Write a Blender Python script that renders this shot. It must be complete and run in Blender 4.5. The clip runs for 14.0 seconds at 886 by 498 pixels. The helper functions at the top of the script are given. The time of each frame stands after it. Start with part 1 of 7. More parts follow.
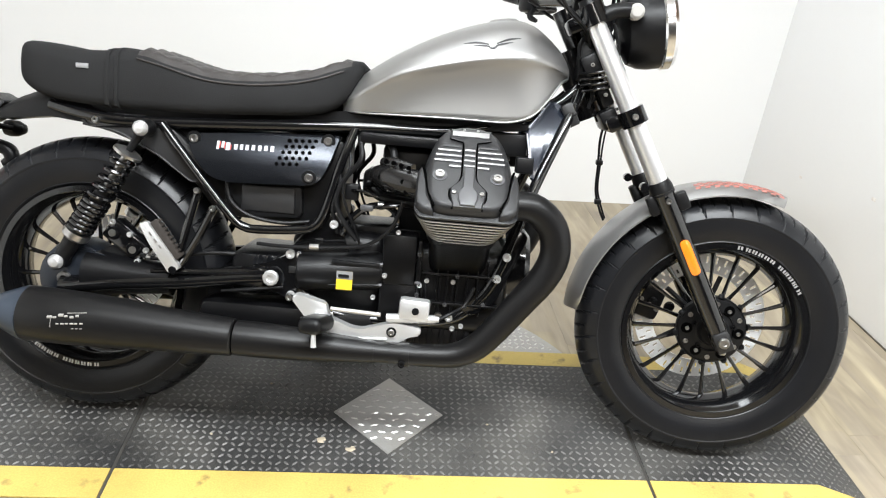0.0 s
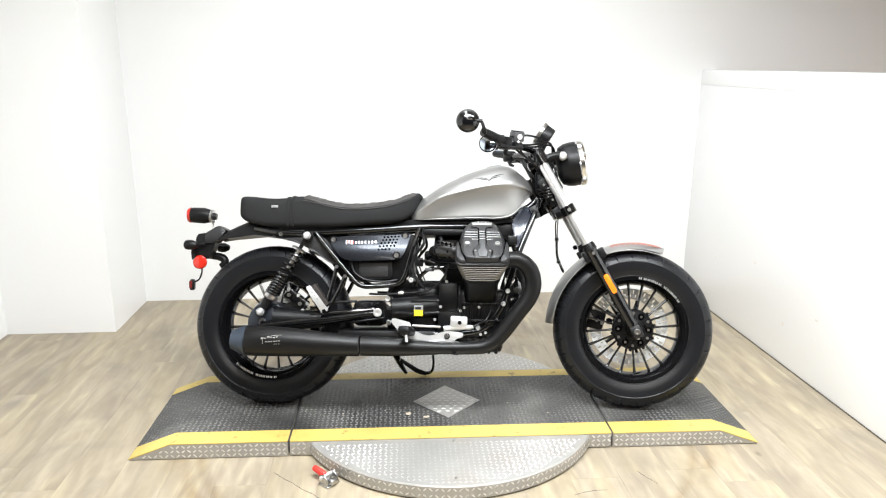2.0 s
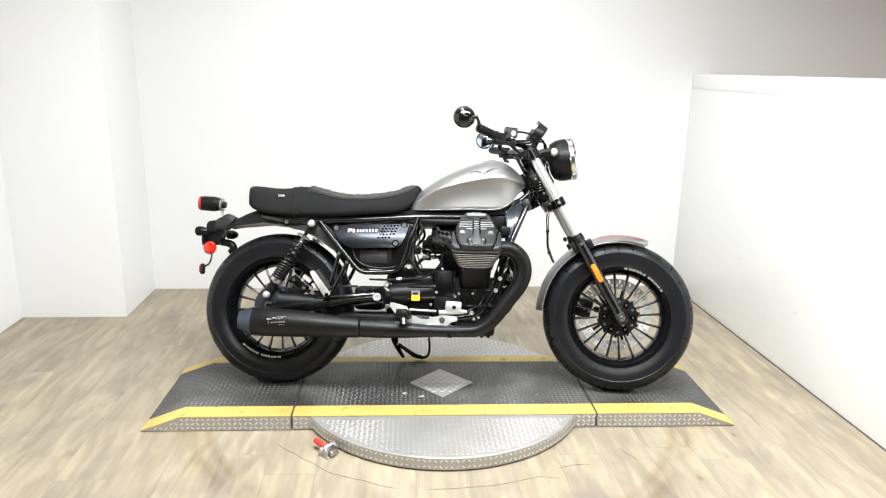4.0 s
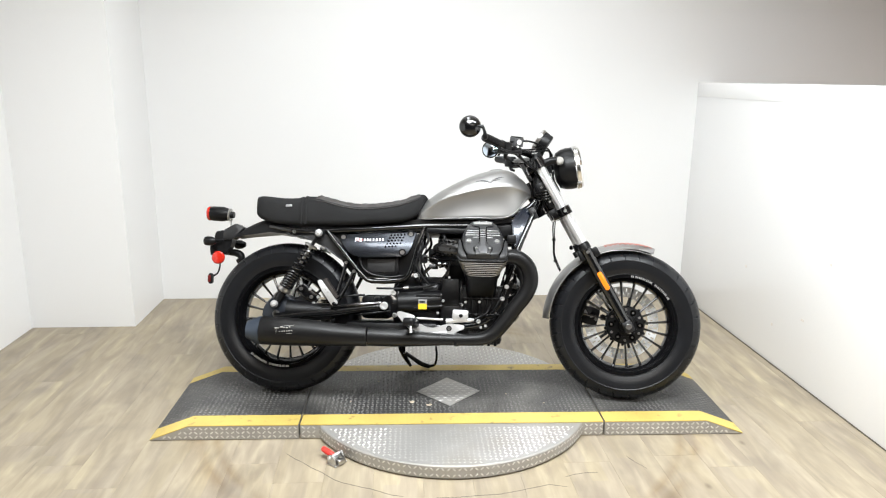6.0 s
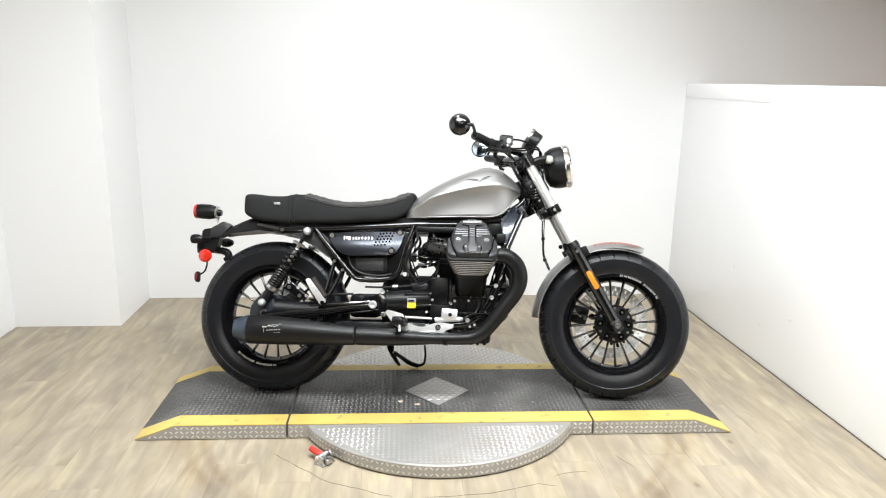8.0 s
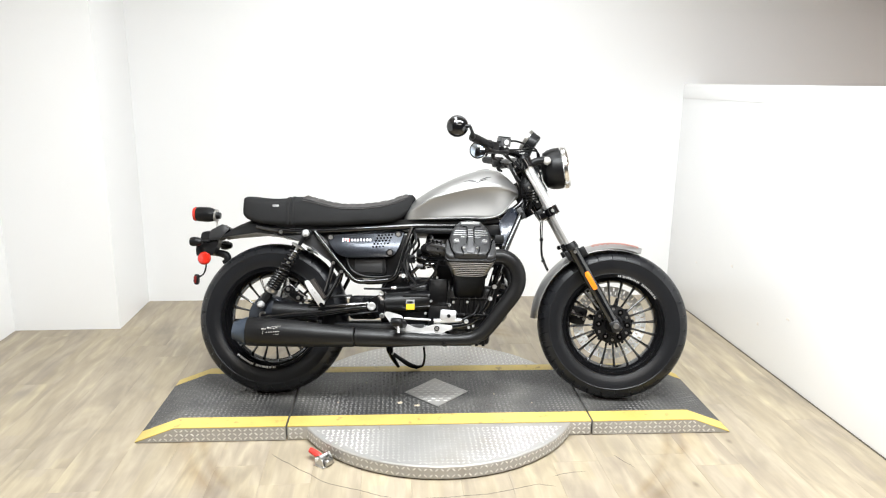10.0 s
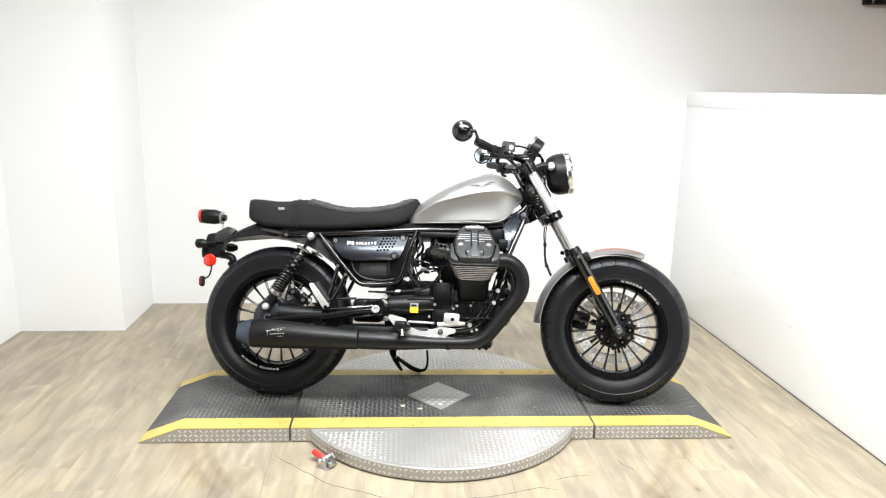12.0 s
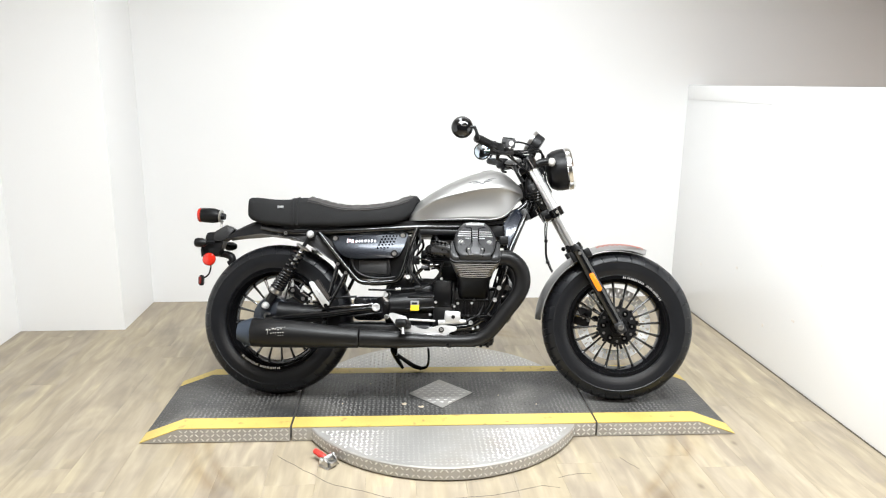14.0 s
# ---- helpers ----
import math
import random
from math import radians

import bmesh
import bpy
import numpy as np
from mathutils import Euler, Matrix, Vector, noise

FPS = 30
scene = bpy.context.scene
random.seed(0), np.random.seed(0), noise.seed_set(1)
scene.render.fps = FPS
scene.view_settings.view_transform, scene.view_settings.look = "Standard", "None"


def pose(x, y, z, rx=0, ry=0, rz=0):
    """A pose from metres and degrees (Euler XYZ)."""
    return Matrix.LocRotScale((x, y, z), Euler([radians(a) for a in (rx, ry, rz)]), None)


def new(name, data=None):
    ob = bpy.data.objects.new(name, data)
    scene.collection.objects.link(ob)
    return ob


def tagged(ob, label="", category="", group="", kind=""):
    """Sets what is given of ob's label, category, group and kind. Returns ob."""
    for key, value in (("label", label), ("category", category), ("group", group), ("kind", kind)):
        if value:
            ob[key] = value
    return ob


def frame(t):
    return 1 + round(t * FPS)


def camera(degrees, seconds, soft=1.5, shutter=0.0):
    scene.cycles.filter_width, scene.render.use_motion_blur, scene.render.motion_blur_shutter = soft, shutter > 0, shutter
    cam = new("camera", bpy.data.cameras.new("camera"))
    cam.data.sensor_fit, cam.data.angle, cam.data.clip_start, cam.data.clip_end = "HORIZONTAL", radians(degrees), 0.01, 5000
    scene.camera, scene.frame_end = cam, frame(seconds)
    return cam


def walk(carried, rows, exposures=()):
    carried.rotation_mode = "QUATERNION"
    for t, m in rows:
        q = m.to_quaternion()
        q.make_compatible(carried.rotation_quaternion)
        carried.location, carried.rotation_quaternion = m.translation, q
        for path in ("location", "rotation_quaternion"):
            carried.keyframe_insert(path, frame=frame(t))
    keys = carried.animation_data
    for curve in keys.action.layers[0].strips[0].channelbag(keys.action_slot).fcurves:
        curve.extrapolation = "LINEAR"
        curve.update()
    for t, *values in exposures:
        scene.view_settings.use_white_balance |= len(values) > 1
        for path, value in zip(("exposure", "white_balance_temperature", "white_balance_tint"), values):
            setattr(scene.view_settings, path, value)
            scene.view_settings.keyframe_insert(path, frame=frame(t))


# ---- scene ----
EXPOSURES = [(0.0, -0.1), (0.5, 0.0), (1.0, 0.05), (2.0, 0.09), (3.0, 0.08), (5.5, -0.12), (6.5, -0.14), (7.5, -0.12), (8.2, -0.08), (10.5, 0.07), (12.0, 0.08), (13.0, 0.05), (14.0, 0.0)]
cam = camera(64.5, 14.0, soft=1.15)
# seconds, eye x y z, pitch, roll, yaw
PATH = [
    (0, -0.0392, -1.3905, 1.2669, -27.371, 5.550, -5.617),
    (0.2, -0.0294, -1.5687, 1.3219, -26.620, 2.276, -4.085),
    (0.5, -0.0752, -1.8058, 1.3382, -23.832, 0.727, -4.107),
    (1, -0.1117, -2.1396, 1.4153, -17.036, -0.363, -3.847),
    (1.5, -0.0859, -2.4307, 1.4079, -17.521, 1.099, -3.087),
    (2, -0.1802, -2.6537, 1.4199, -14.803, 0.311, -3.487),
    (2.5, -0.2466, -2.8077, 1.3912, -15.987, 1.236, -3.788),
    (3, -0.1954, -2.8290, 1.4010, -14.926, 0.892, -3.227),
    (5.5, -0.1624, -2.8336, 1.4067, -14.156, 1.508, -3.616),
    (6, -0.1690, -2.8429, 1.4049, -13.770, 0.704, -2.771),
    (6.5, -0.1695, -2.8446, 1.3932, -13.769, 0.684, -3.190),
    (7, -0.1738, -2.8297, 1.3994, -14.190, 0.341, -3.178),
    (7.5, -0.1752, -2.8299, 1.3771, -13.324, 1.035, -3.345),
    (8, -0.1720, -2.8336, 1.3918, -13.660, 1.099, -3.749),
    (10.5, -0.1683, -2.8458, 1.3890, -13.304, 0.792, -3.779),
    (11, -0.1764, -2.8532, 1.3839, -12.985, 1.101, -3.784),
    (11.5, -0.1796, -2.8597, 1.3859, -12.873, 1.278, -3.560),
    (12, -0.1778, -2.8605, 1.3798, -12.887, 1.265, -3.605),
    (12.5, -0.1802, -2.8531, 1.3817, -13.138, 1.186, -3.680),
    (13, -0.1801, -2.8483, 1.3862, -13.334, 1.177, -3.457),
    (13.5, -0.1701, -2.8413, 1.3888, -13.397, 1.029, -3.519),
    (14, -0.1744, -2.8411, 1.3886, -13.360, 0.803, -3.537),
]
walk(cam, [(t, pose(x, y, z, 0, 0, yaw) @ pose(0, 0, 0, 90 + pitch, 0, 0) @ pose(0, 0, 0, 0, 0, roll)) for t, x, y, z, pitch, roll, yaw in PATH],
     EXPOSURES)

# ---- light ----
world = bpy.data.worlds.new("world")
scene.world = world
world.use_nodes = True
world.node_tree.nodes["Background"].inputs["Color"].default_value = (1.0, 0.97, 0.93, 1)
world.node_tree.nodes["Background"].inputs["Strength"].default_value = 0.3


def strip_light(x, y, z, turn, length, width, watts, spread, colour):
    data = bpy.data.lights.new("strip_light", "AREA")
    data.spread = radians(spread)
    data.shape, data.size, data.size_y, data.energy, data.color = "RECTANGLE", length, width, watts, colour
    ob = new("strip_light", data)
    ob.matrix_world = pose(x, y, z, 0, 0, turn)
    return ob


CEILING = 2.9
# unseen ceiling trays, spread cut to dim the wall tops: x, y, watts, turn, colour
COOL, WARM = (0.93, 0.975, 1.0), (1.0, 0.945, 0.875)
# the first is placed from a shadow edge; the other three are added fill
LAMPS = [(0.42, -1.25, 166, 0, COOL), (0.40, -3.3, 60, 0, WARM), (0.20, 0.55, 15, 0, COOL), (-0.30, -0.80, 44, 90, COOL)]
TRAY = 0.46
for x, y, watts, turn, colour in LAMPS:
    strip_light(x, y, CEILING - 0.09, turn, 2.6, TRAY, watts, 165, colour)


# ---- materials ----
def material(name, colour, rough=0.5, metal=0.0, vary=0.15, scale=20.0, bump=0.0, fine=200.0, coat=0.0, stretch=(1, 1, 1), spec=0.5):
    """Principled with two scales of variation in colour and gloss, and fine relief."""
    m = bpy.data.materials.new(name)
    m.use_nodes = True
    nt = m.node_tree
    b = nt.nodes["Principled BSDF"]
    b.inputs["Roughness"].default_value, b.inputs["Metallic"].default_value = rough, metal
    b.inputs["Coat Weight"].default_value, b.inputs["Coat Roughness"].default_value = coat, 0.08
    b.inputs["Specular IOR Level"].default_value = spec
    tc = nt.nodes.new("ShaderNodeTexCoord")
    mp = nt.nodes.new("ShaderNodeMapping")
    mp.inputs["Scale"].default_value = stretch
    nt.links.new(tc.outputs["Object"], mp.inputs["Vector"])
    n1, n2 = nt.nodes.new("ShaderNodeTexNoise"), nt.nodes.new("ShaderNodeTexNoise")
    n1.inputs["Scale"].default_value, n1.inputs["Detail"].default_value = scale * 0.25, 4
    n2.inputs["Scale"].default_value, n2.inputs["Detail"].default_value = fine, 3
    for n in (n1, n2):
        nt.links.new(mp.outputs["Vector"], n.inputs["Vector"])
    mix = nt.nodes.new("ShaderNodeMath")
    mix.operation = "MULTIPLY_ADD"
    mix.inputs[1].default_value = 0.35
    nt.links.new(n2.outputs["Fac"], mix.inputs[0])
    half = nt.nodes.new("ShaderNodeMath")
    half.operation = "MULTIPLY"
    half.inputs[1].default_value = 0.65
    nt.links.new(n1.outputs["Fac"], half.inputs[0])
    nt.links.new(half.outputs[0], mix.inputs[2])
    ramp = nt.nodes.new("ShaderNodeValToRGB")
    ramp.color_ramp.elements[0].position, ramp.color_ramp.elements[1].position = 0.3, 0.7
    ramp.color_ramp.elements[0].color = (*[c * (1 - vary) for c in colour], 1)
    ramp.color_ramp.elements[1].color = (*[min(1, c * (1 + vary)) for c in colour], 1)
    nt.links.new(mix.outputs[0], ramp.inputs["Fac"])
    nt.links.new(ramp.outputs["Color"], b.inputs["Base Color"])
    mr = nt.nodes.new("ShaderNodeMapRange")
    mr.inputs["To Min"].default_value, mr.inputs["To Max"].default_value = max(0.02, rough * (1 - 0.25)), min(1, rough * 1.25)
    nt.links.new(mix.outputs[0], mr.inputs["Value"])
    nt.links.new(mr.outputs["Result"], b.inputs["Roughness"])
    if bump:
        bp = nt.nodes.new("ShaderNodeBump")
        bp.inputs["Strength"].default_value, bp.inputs["Distance"].default_value = bump, 0.002
        nt.links.new(n2.outputs["Fac"], bp.inputs["Height"])
        nt.links.new(bp.outputs["Normal"], b.inputs["Normal"])
    return m


def glass(name, colour, rough=0.05):
    m = bpy.data.materials.new(name)
    m.use_nodes = True
    b = m.node_tree.nodes["Principled BSDF"]
    b.inputs["Base Color"].default_value, b.inputs["Roughness"].default_value = (*colour, 1), rough
    b.inputs["Transmission Weight"].default_value, b.inputs["IOR"].default_value = 0.9, 1.45
    return m


def stain(m, colour, scale, lo, hi, detail=5):
    """Dirt of another colour in uneven patches over a material."""
    nt = m.node_tree
    b = nt.nodes["Principled BSDF"]
    clean = b.inputs["Base Color"].links[0].from_socket
    tc, n, mr, mix = nt.nodes.new("ShaderNodeTexCoord"), nt.nodes.new("ShaderNodeTexNoise"), nt.nodes.new("ShaderNodeMapRange"), nt.nodes.new("ShaderNodeMix")
    n.inputs["Scale"].default_value, n.inputs["Detail"].default_value = scale, detail
    mr.inputs["From Min"].default_value, mr.inputs["From Max"].default_value = lo, hi
    mix.data_type = "RGBA"
    mix.inputs[7].default_value = (*colour, 1)
    nt.links.new(tc.outputs["Object"], n.inputs["Vector"])
    nt.links.new(n.outputs["Fac"], mr.inputs["Value"])
    nt.links.new(mr.outputs["Result"], mix.inputs[0])
    nt.links.new(clean, mix.inputs[6])
    nt.links.new(mix.outputs[2], b.inputs["Base Color"])


WALL = material("white_wall_paint", (0.820, 0.818, 0.816), 0.32, vary=0.02, scale=3, bump=0.05, fine=300)
PANEL = material("glossy_white_panel", (0.890, 0.890, 0.892), 0.22, vary=0.015, scale=3, bump=0.02, fine=200)
HALL = material("unseen_hall_dark_paint", (0.16, 0.155, 0.15), 0.8, vary=0.1, scale=3)
EAST_BOUNCE = material("tan_bounce_paint", (0.60, 0.44, 0.335), 0.75, vary=0.08, scale=3, bump=0.05, fine=200)
CEIL = material("ceiling_paint", (0.72, 0.70, 0.68), 0.7, vary=0.03, scale=4)
BLACK = material("black_gloss_paint", (0.004, 0.004, 0.0045), 0.12, vary=0.2, scale=8, spec=0.5, coat=0.5)
BLACKP = material("black_plastic", (0.0055, 0.0055, 0.006), 0.36, vary=0.2, scale=12, bump=0.15, fine=600, spec=0.22)
SATIN = material("satin_black_exhaust", (0.0065, 0.0063, 0.0065), 0.36, vary=0.15, scale=10, bump=0.1, fine=500, spec=0.26)
CRANK = material("black_cast_engine", (0.0035, 0.0035, 0.004), 0.30, vary=0.25, scale=25, bump=0.3, fine=450, spec=0.24)
RUBBER = material("tyre_rubber", (0.0073, 0.0076, 0.0090), 0.32, vary=0.3, scale=18, bump=0.15, fine=300, spec=0.32)
GREY = material("satin_silver_tank_paint", (0.372, 0.368, 0.362), 0.44, metal=0.88, vary=0.05, scale=6, fine=900)
FENDER = material("satin_silver_fender_paint", (0.36, 0.355, 0.35), 0.38, metal=0.85, vary=0.05, scale=6, fine=900)
CHROME = material("polished_chrome", (0.82, 0.82, 0.82), 0.20, metal=1.0, vary=0.03, scale=6)
TUBE = material("hard_chrome_tube", (0.94, 0.945, 0.955), 0.30, metal=0.82, vary=0.03, scale=6)
STEEL = material("zinc_steel", (0.50, 0.49, 0.48), 0.3, metal=1.0, vary=0.12, scale=40)
ALLOY = material("cast_aluminium", (0.72, 0.72, 0.72), 0.4, metal=0.75, vary=0.07, scale=30, bump=0.25, fine=500)
COVER = material("dark_grey_cast_cover", (0.014, 0.014, 0.015), 0.40, metal=0.05, vary=0.15, scale=20, bump=0.3, fine=700)
SIDE = material("satin_black_side_cover", (0.017, 0.019, 0.0235), 0.24, metal=0.8, vary=0.10, scale=8, spec=0.42, coat=0.2)
GREYCAST = material("grey_cast_foot", (0.075, 0.075, 0.078), 0.45, metal=0.3, vary=0.12, scale=20, bump=0.2, fine=700)
DARKRED = material("dark_red_reflector", (0.12, 0.012, 0.010), 0.25, vary=0.1, scale=40)
FIN = material("machined_fin_edge", (0.37, 0.365, 0.37), 0.38, metal=0.9, vary=0.25, scale=60)
CLOTH = material("black_seat_suede", (0.0175, 0.0175, 0.018), 0.80, vary=0.25, scale=25, bump=0.5, fine=700, spec=0.15)
QUILT = material("quilted_seat_top", (0.040, 0.036, 0.0345), 0.42, vary=0.2, scale=25, bump=0.3, fine=600, spec=0.3)
TAG = material("silver_seat_tag", (0.38, 0.38, 0.39), 0.4, metal=0.5)
RED = material("red_lens", (0.48, 0.020, 0.010), 0.18, vary=0.1, scale=30, coat=0.5)
ORANGE = material("orange_reflector", (0.90, 0.22, 0.015), 0.2, vary=0.12, scale=60, coat=0.5)
REDPAINT = material("red_check_paint", (0.36, 0.14, 0.115), 0.4, vary=0.2, scale=40)
WHITE = material("white_print", (0.48, 0.48, 0.48), 0.5, vary=0.05, scale=40)
NAMEPLATE = material("etched_nameplate", (0.30, 0.295, 0.29), 0.45, metal=0.3, vary=0.1, scale=60)
NECK = material("blue_black_gloss_paint", (0.014, 0.018, 0.029), 0.24, metal=0.3, vary=0.15, scale=10, coat=0.5)
# the cone's bluish reflection is put into its base colour
CONE = material("bluish_sheen_cone", (0.050, 0.064, 0.088), 0.34, metal=0.5, vary=0.15, scale=20, fine=500)
INTAKE = material("gloss_black_intake", (0.011, 0.0105, 0.0105), 0.18, metal=0.2, vary=0.2, scale=20, coat=0.3)
# flat black that stands in for the shade inside holes, gaps and grooves
HOLE_SHADE = material("painted_hole_shade", (0.0015, 0.0015, 0.0015), 0.95, vary=0.1, scale=40, spec=0.0)
PEGRUBBER = material("dusty_peg_rubber", (0.034, 0.029, 0.026), 0.6, vary=0.2, scale=40, bump=0.2, fine=400, spec=0.2)
JOINT = material("floor_joint", (0.255, 0.212, 0.160), 0.7, vary=0.2, scale=20)
BLUED = material("blue_black_casting", (0.016, 0.020, 0.028), 0.32, metal=0.35, vary=0.2, scale=20, bump=0.15, fine=500)
GREYPRINT = material("grey_print", (0.34, 0.33, 0.31), 0.5, vary=0.08, scale=40)
YELLOWTAG = material("yellow_sticker", (0.85, 0.58, 0.03), 0.4, vary=0.05, scale=40)
MIRROR = material("mirror_glass", (0.62, 0.72, 0.84), 0.04, metal=1.0, vary=0.01)
LENS = glass("headlight_glass", (0.95, 0.97, 1.0))
DISCSTEEL = material("brake_disc_steel", (0.88, 0.875, 0.87), 0.36, metal=0.12, vary=0.1, scale=60)
COAT = material("worn_black_tread_coat", (0.034, 0.0335, 0.0330), 0.46, vary=0.55, scale=10, bump=0.6, fine=260)
WORN = material("worn_tread_tops", (0.150, 0.146, 0.140), 0.44, metal=0.1, vary=0.6, scale=20, fine=90)
BRIGHT = material("polished_tread_bars", (0.70, 0.685, 0.66), 0.33, metal=0.72, vary=0.2, scale=20)
PLATE = material("diamond_plate_aluminium", (0.430, 0.418, 0.400), 0.48, metal=0.6, vary=0.16, scale=14, bump=0.2, fine=220)
YELLOW = material("yellow_safety_paint", (0.525, 0.390, 0.105), 0.5, vary=0.22, scale=18, bump=0.4, fine=240)
SCRATCH = material("dark_floor_scratch", (0.10, 0.085, 0.065), 0.7, vary=0.3, scale=60)
MUD = material("dried_mud", (0.42, 0.36, 0.27), 0.85, vary=0.2, scale=200)
SCUFF = material("faint_brown_scuff", (0.74, 0.70, 0.66), 0.6, vary=0.12, scale=300)
REDGRIP = material("red_handle_grip", (0.65, 0.035, 0.025), 0.45, vary=0.1, scale=40)

stain(YELLOW, (0.20, 0.145, 0.055), 26, 0.62, 0.76, 8)
stain(COAT, (0.105, 0.100, 0.091), 4.5, 0.48, 0.78, 7)
stain(PLATE, (0.40, 0.375, 0.34), 6, 0.50, 0.75, 6)
stain(WORN, (0.050, 0.048, 0.046), 7, 0.50, 0.72, 5)


def wood():
    """Rustic vinyl plank: long cream and grey-brown streaks, fine grain, a little change from plank to plank."""
    m = bpy.data.materials.new("vinyl_plank")
    m.use_nodes = True
    nt = m.node_tree
    new_node, link = nt.nodes.new, nt.links.new
    b = nt.nodes["Principled BSDF"]
    b.inputs["Roughness"].default_value, b.inputs["Specular IOR Level"].default_value = 0.42, 0.35
    tc, info = new_node("ShaderNodeTexCoord"), new_node("ShaderNodeObjectInfo")
    seed = new_node("ShaderNodeVectorMath")
    seed.operation = "SCALE"
    seed.inputs[0].default_value = (37.0, 91.0, 13.0)
    link(info.outputs["Random"], seed.inputs["Scale"])
    add = new_node("ShaderNodeVectorMath")
    add.operation = "ADD"
    link(tc.outputs["Object"], add.inputs[0])
    link(seed.outputs["Vector"], add.inputs[1])
    def streak(scale, squeeze, detail, distort):
        mp, n = new_node("ShaderNodeMapping"), new_node("ShaderNodeTexNoise")
        mp.inputs["Scale"].default_value = (1.0, squeeze, 1.0)
        n.inputs["Scale"].default_value, n.inputs["Detail"].default_value, n.inputs["Distortion"].default_value = scale, detail, distort
        link(add.outputs["Vector"], mp.inputs["Vector"])
        link(mp.outputs["Vector"], n.inputs["Vector"])
        return n.outputs["Fac"]
    def weigh(x, w, rest=None):
        n = new_node("ShaderNodeMath")
        n.operation = "MULTIPLY_ADD"
        n.inputs[1].default_value = w
        link(x, n.inputs[0])
        n.inputs[2].default_value = 0.0
        if rest is not None:
            link(rest, n.inputs[2])
        return n.outputs[0]
    broad, mid, fine = streak(15, 0.20, 2, 0.8), streak(40, 0.16, 3, 0.9), streak(170, 0.05, 3, 0.2)
    plank = new_node("ShaderNodeMapRange")
    plank.inputs["To Min"].default_value, plank.inputs["To Max"].default_value = -0.022, 0.022
    link(info.outputs["Random"], plank.inputs["Value"])
    value = weigh(broad, 0.70, weigh(mid, 0.22, weigh(fine, 0.08, plank.outputs["Result"])))
    ramp = new_node("ShaderNodeValToRGB")
    e = ramp.color_ramp.elements
    e[0].position, e[0].color = 0.31, (0.244, 0.202, 0.154, 1)
    e[1].position, e[1].color = 0.70, (0.430, 0.363, 0.256, 1)
    for pos, col in ((0.43, (0.279, 0.234, 0.172, 1)), (0.52, (0.318, 0.268, 0.196, 1)), (0.60, (0.358, 0.303, 0.220, 1))):
        e.new(pos).color = col
    link(value, ramp.inputs["Fac"])
    # strips of greyer and of more ochre tone
    turned, tone = new_node("ShaderNodeMapping"), new_node("ShaderNodeTexBrick")
    turned.inputs["Rotation"].default_value = (0, 0, radians(90))
    link(add.outputs["Vector"], turned.inputs["Vector"])
    link(turned.outputs["Vector"], tone.inputs["Vector"])
    tone.inputs["Color1"].default_value, tone.inputs["Color2"].default_value = (0.965, 0.968, 0.99, 1), (1.03, 1.028, 0.975, 1)
    tone.inputs["Scale"].default_value, tone.inputs["Mortar Size"].default_value = 1.0, 0.0
    tone.inputs["Brick Width"].default_value, tone.inputs["Row Height"].default_value = 0.50, 0.0593
    tone.offset, tone.offset_frequency = 0.37, 2
    tinted = new_node("ShaderNodeMix")
    tinted.data_type, tinted.blend_type = "RGBA", "MULTIPLY"
    tinted.inputs[0].default_value = 1.0
    link(ramp.outputs["Color"], tinted.inputs[6])
    link(tone.outputs["Color"], tinted.inputs[7])
    # small knots
    kmap, knot, kr = new_node("ShaderNodeMapping"), new_node("ShaderNodeTexVoronoi"), new_node("ShaderNodeValToRGB")
    kmap.inputs["Scale"].default_value = (1.0, 0.6, 0.0)
    knot.inputs["Scale"].default_value = 5.0
    kr.color_ramp.elements[0].position, kr.color_ramp.elements[0].color = 0.015, (0.62, 0.60, 0.58, 1)
    kr.color_ramp.elements[1].position, kr.color_ramp.elements[1].color = 0.075, (1, 1, 1, 1)
    link(add.outputs["Vector"], kmap.inputs["Vector"])
    link(kmap.outputs["Vector"], knot.inputs["Vector"])
    link(knot.outputs["Distance"], kr.inputs["Fac"])
    knotted = new_node("ShaderNodeMix")
    knotted.data_type, knotted.blend_type = "RGBA", "MULTIPLY"
    knotted.inputs[0].default_value = 1.0
    link(tinted.outputs[2], knotted.inputs[6])
    link(kr.outputs["Color"], knotted.inputs[7])
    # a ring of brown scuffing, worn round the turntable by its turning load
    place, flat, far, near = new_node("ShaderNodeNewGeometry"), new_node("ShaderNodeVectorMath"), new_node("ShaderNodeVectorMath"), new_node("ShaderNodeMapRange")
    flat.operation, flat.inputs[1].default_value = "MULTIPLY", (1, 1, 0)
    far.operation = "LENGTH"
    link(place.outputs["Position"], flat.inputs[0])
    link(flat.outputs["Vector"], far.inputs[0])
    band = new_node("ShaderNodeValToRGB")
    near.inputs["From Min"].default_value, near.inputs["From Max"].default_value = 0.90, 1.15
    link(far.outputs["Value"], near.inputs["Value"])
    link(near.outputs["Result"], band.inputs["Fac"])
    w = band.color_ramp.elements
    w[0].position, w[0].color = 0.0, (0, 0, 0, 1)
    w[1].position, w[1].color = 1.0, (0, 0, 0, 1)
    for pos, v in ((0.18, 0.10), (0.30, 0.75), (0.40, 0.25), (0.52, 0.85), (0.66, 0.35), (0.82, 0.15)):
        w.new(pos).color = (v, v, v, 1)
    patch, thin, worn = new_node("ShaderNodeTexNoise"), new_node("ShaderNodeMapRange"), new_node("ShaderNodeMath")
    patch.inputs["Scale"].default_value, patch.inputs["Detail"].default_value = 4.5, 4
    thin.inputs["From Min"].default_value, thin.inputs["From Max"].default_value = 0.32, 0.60
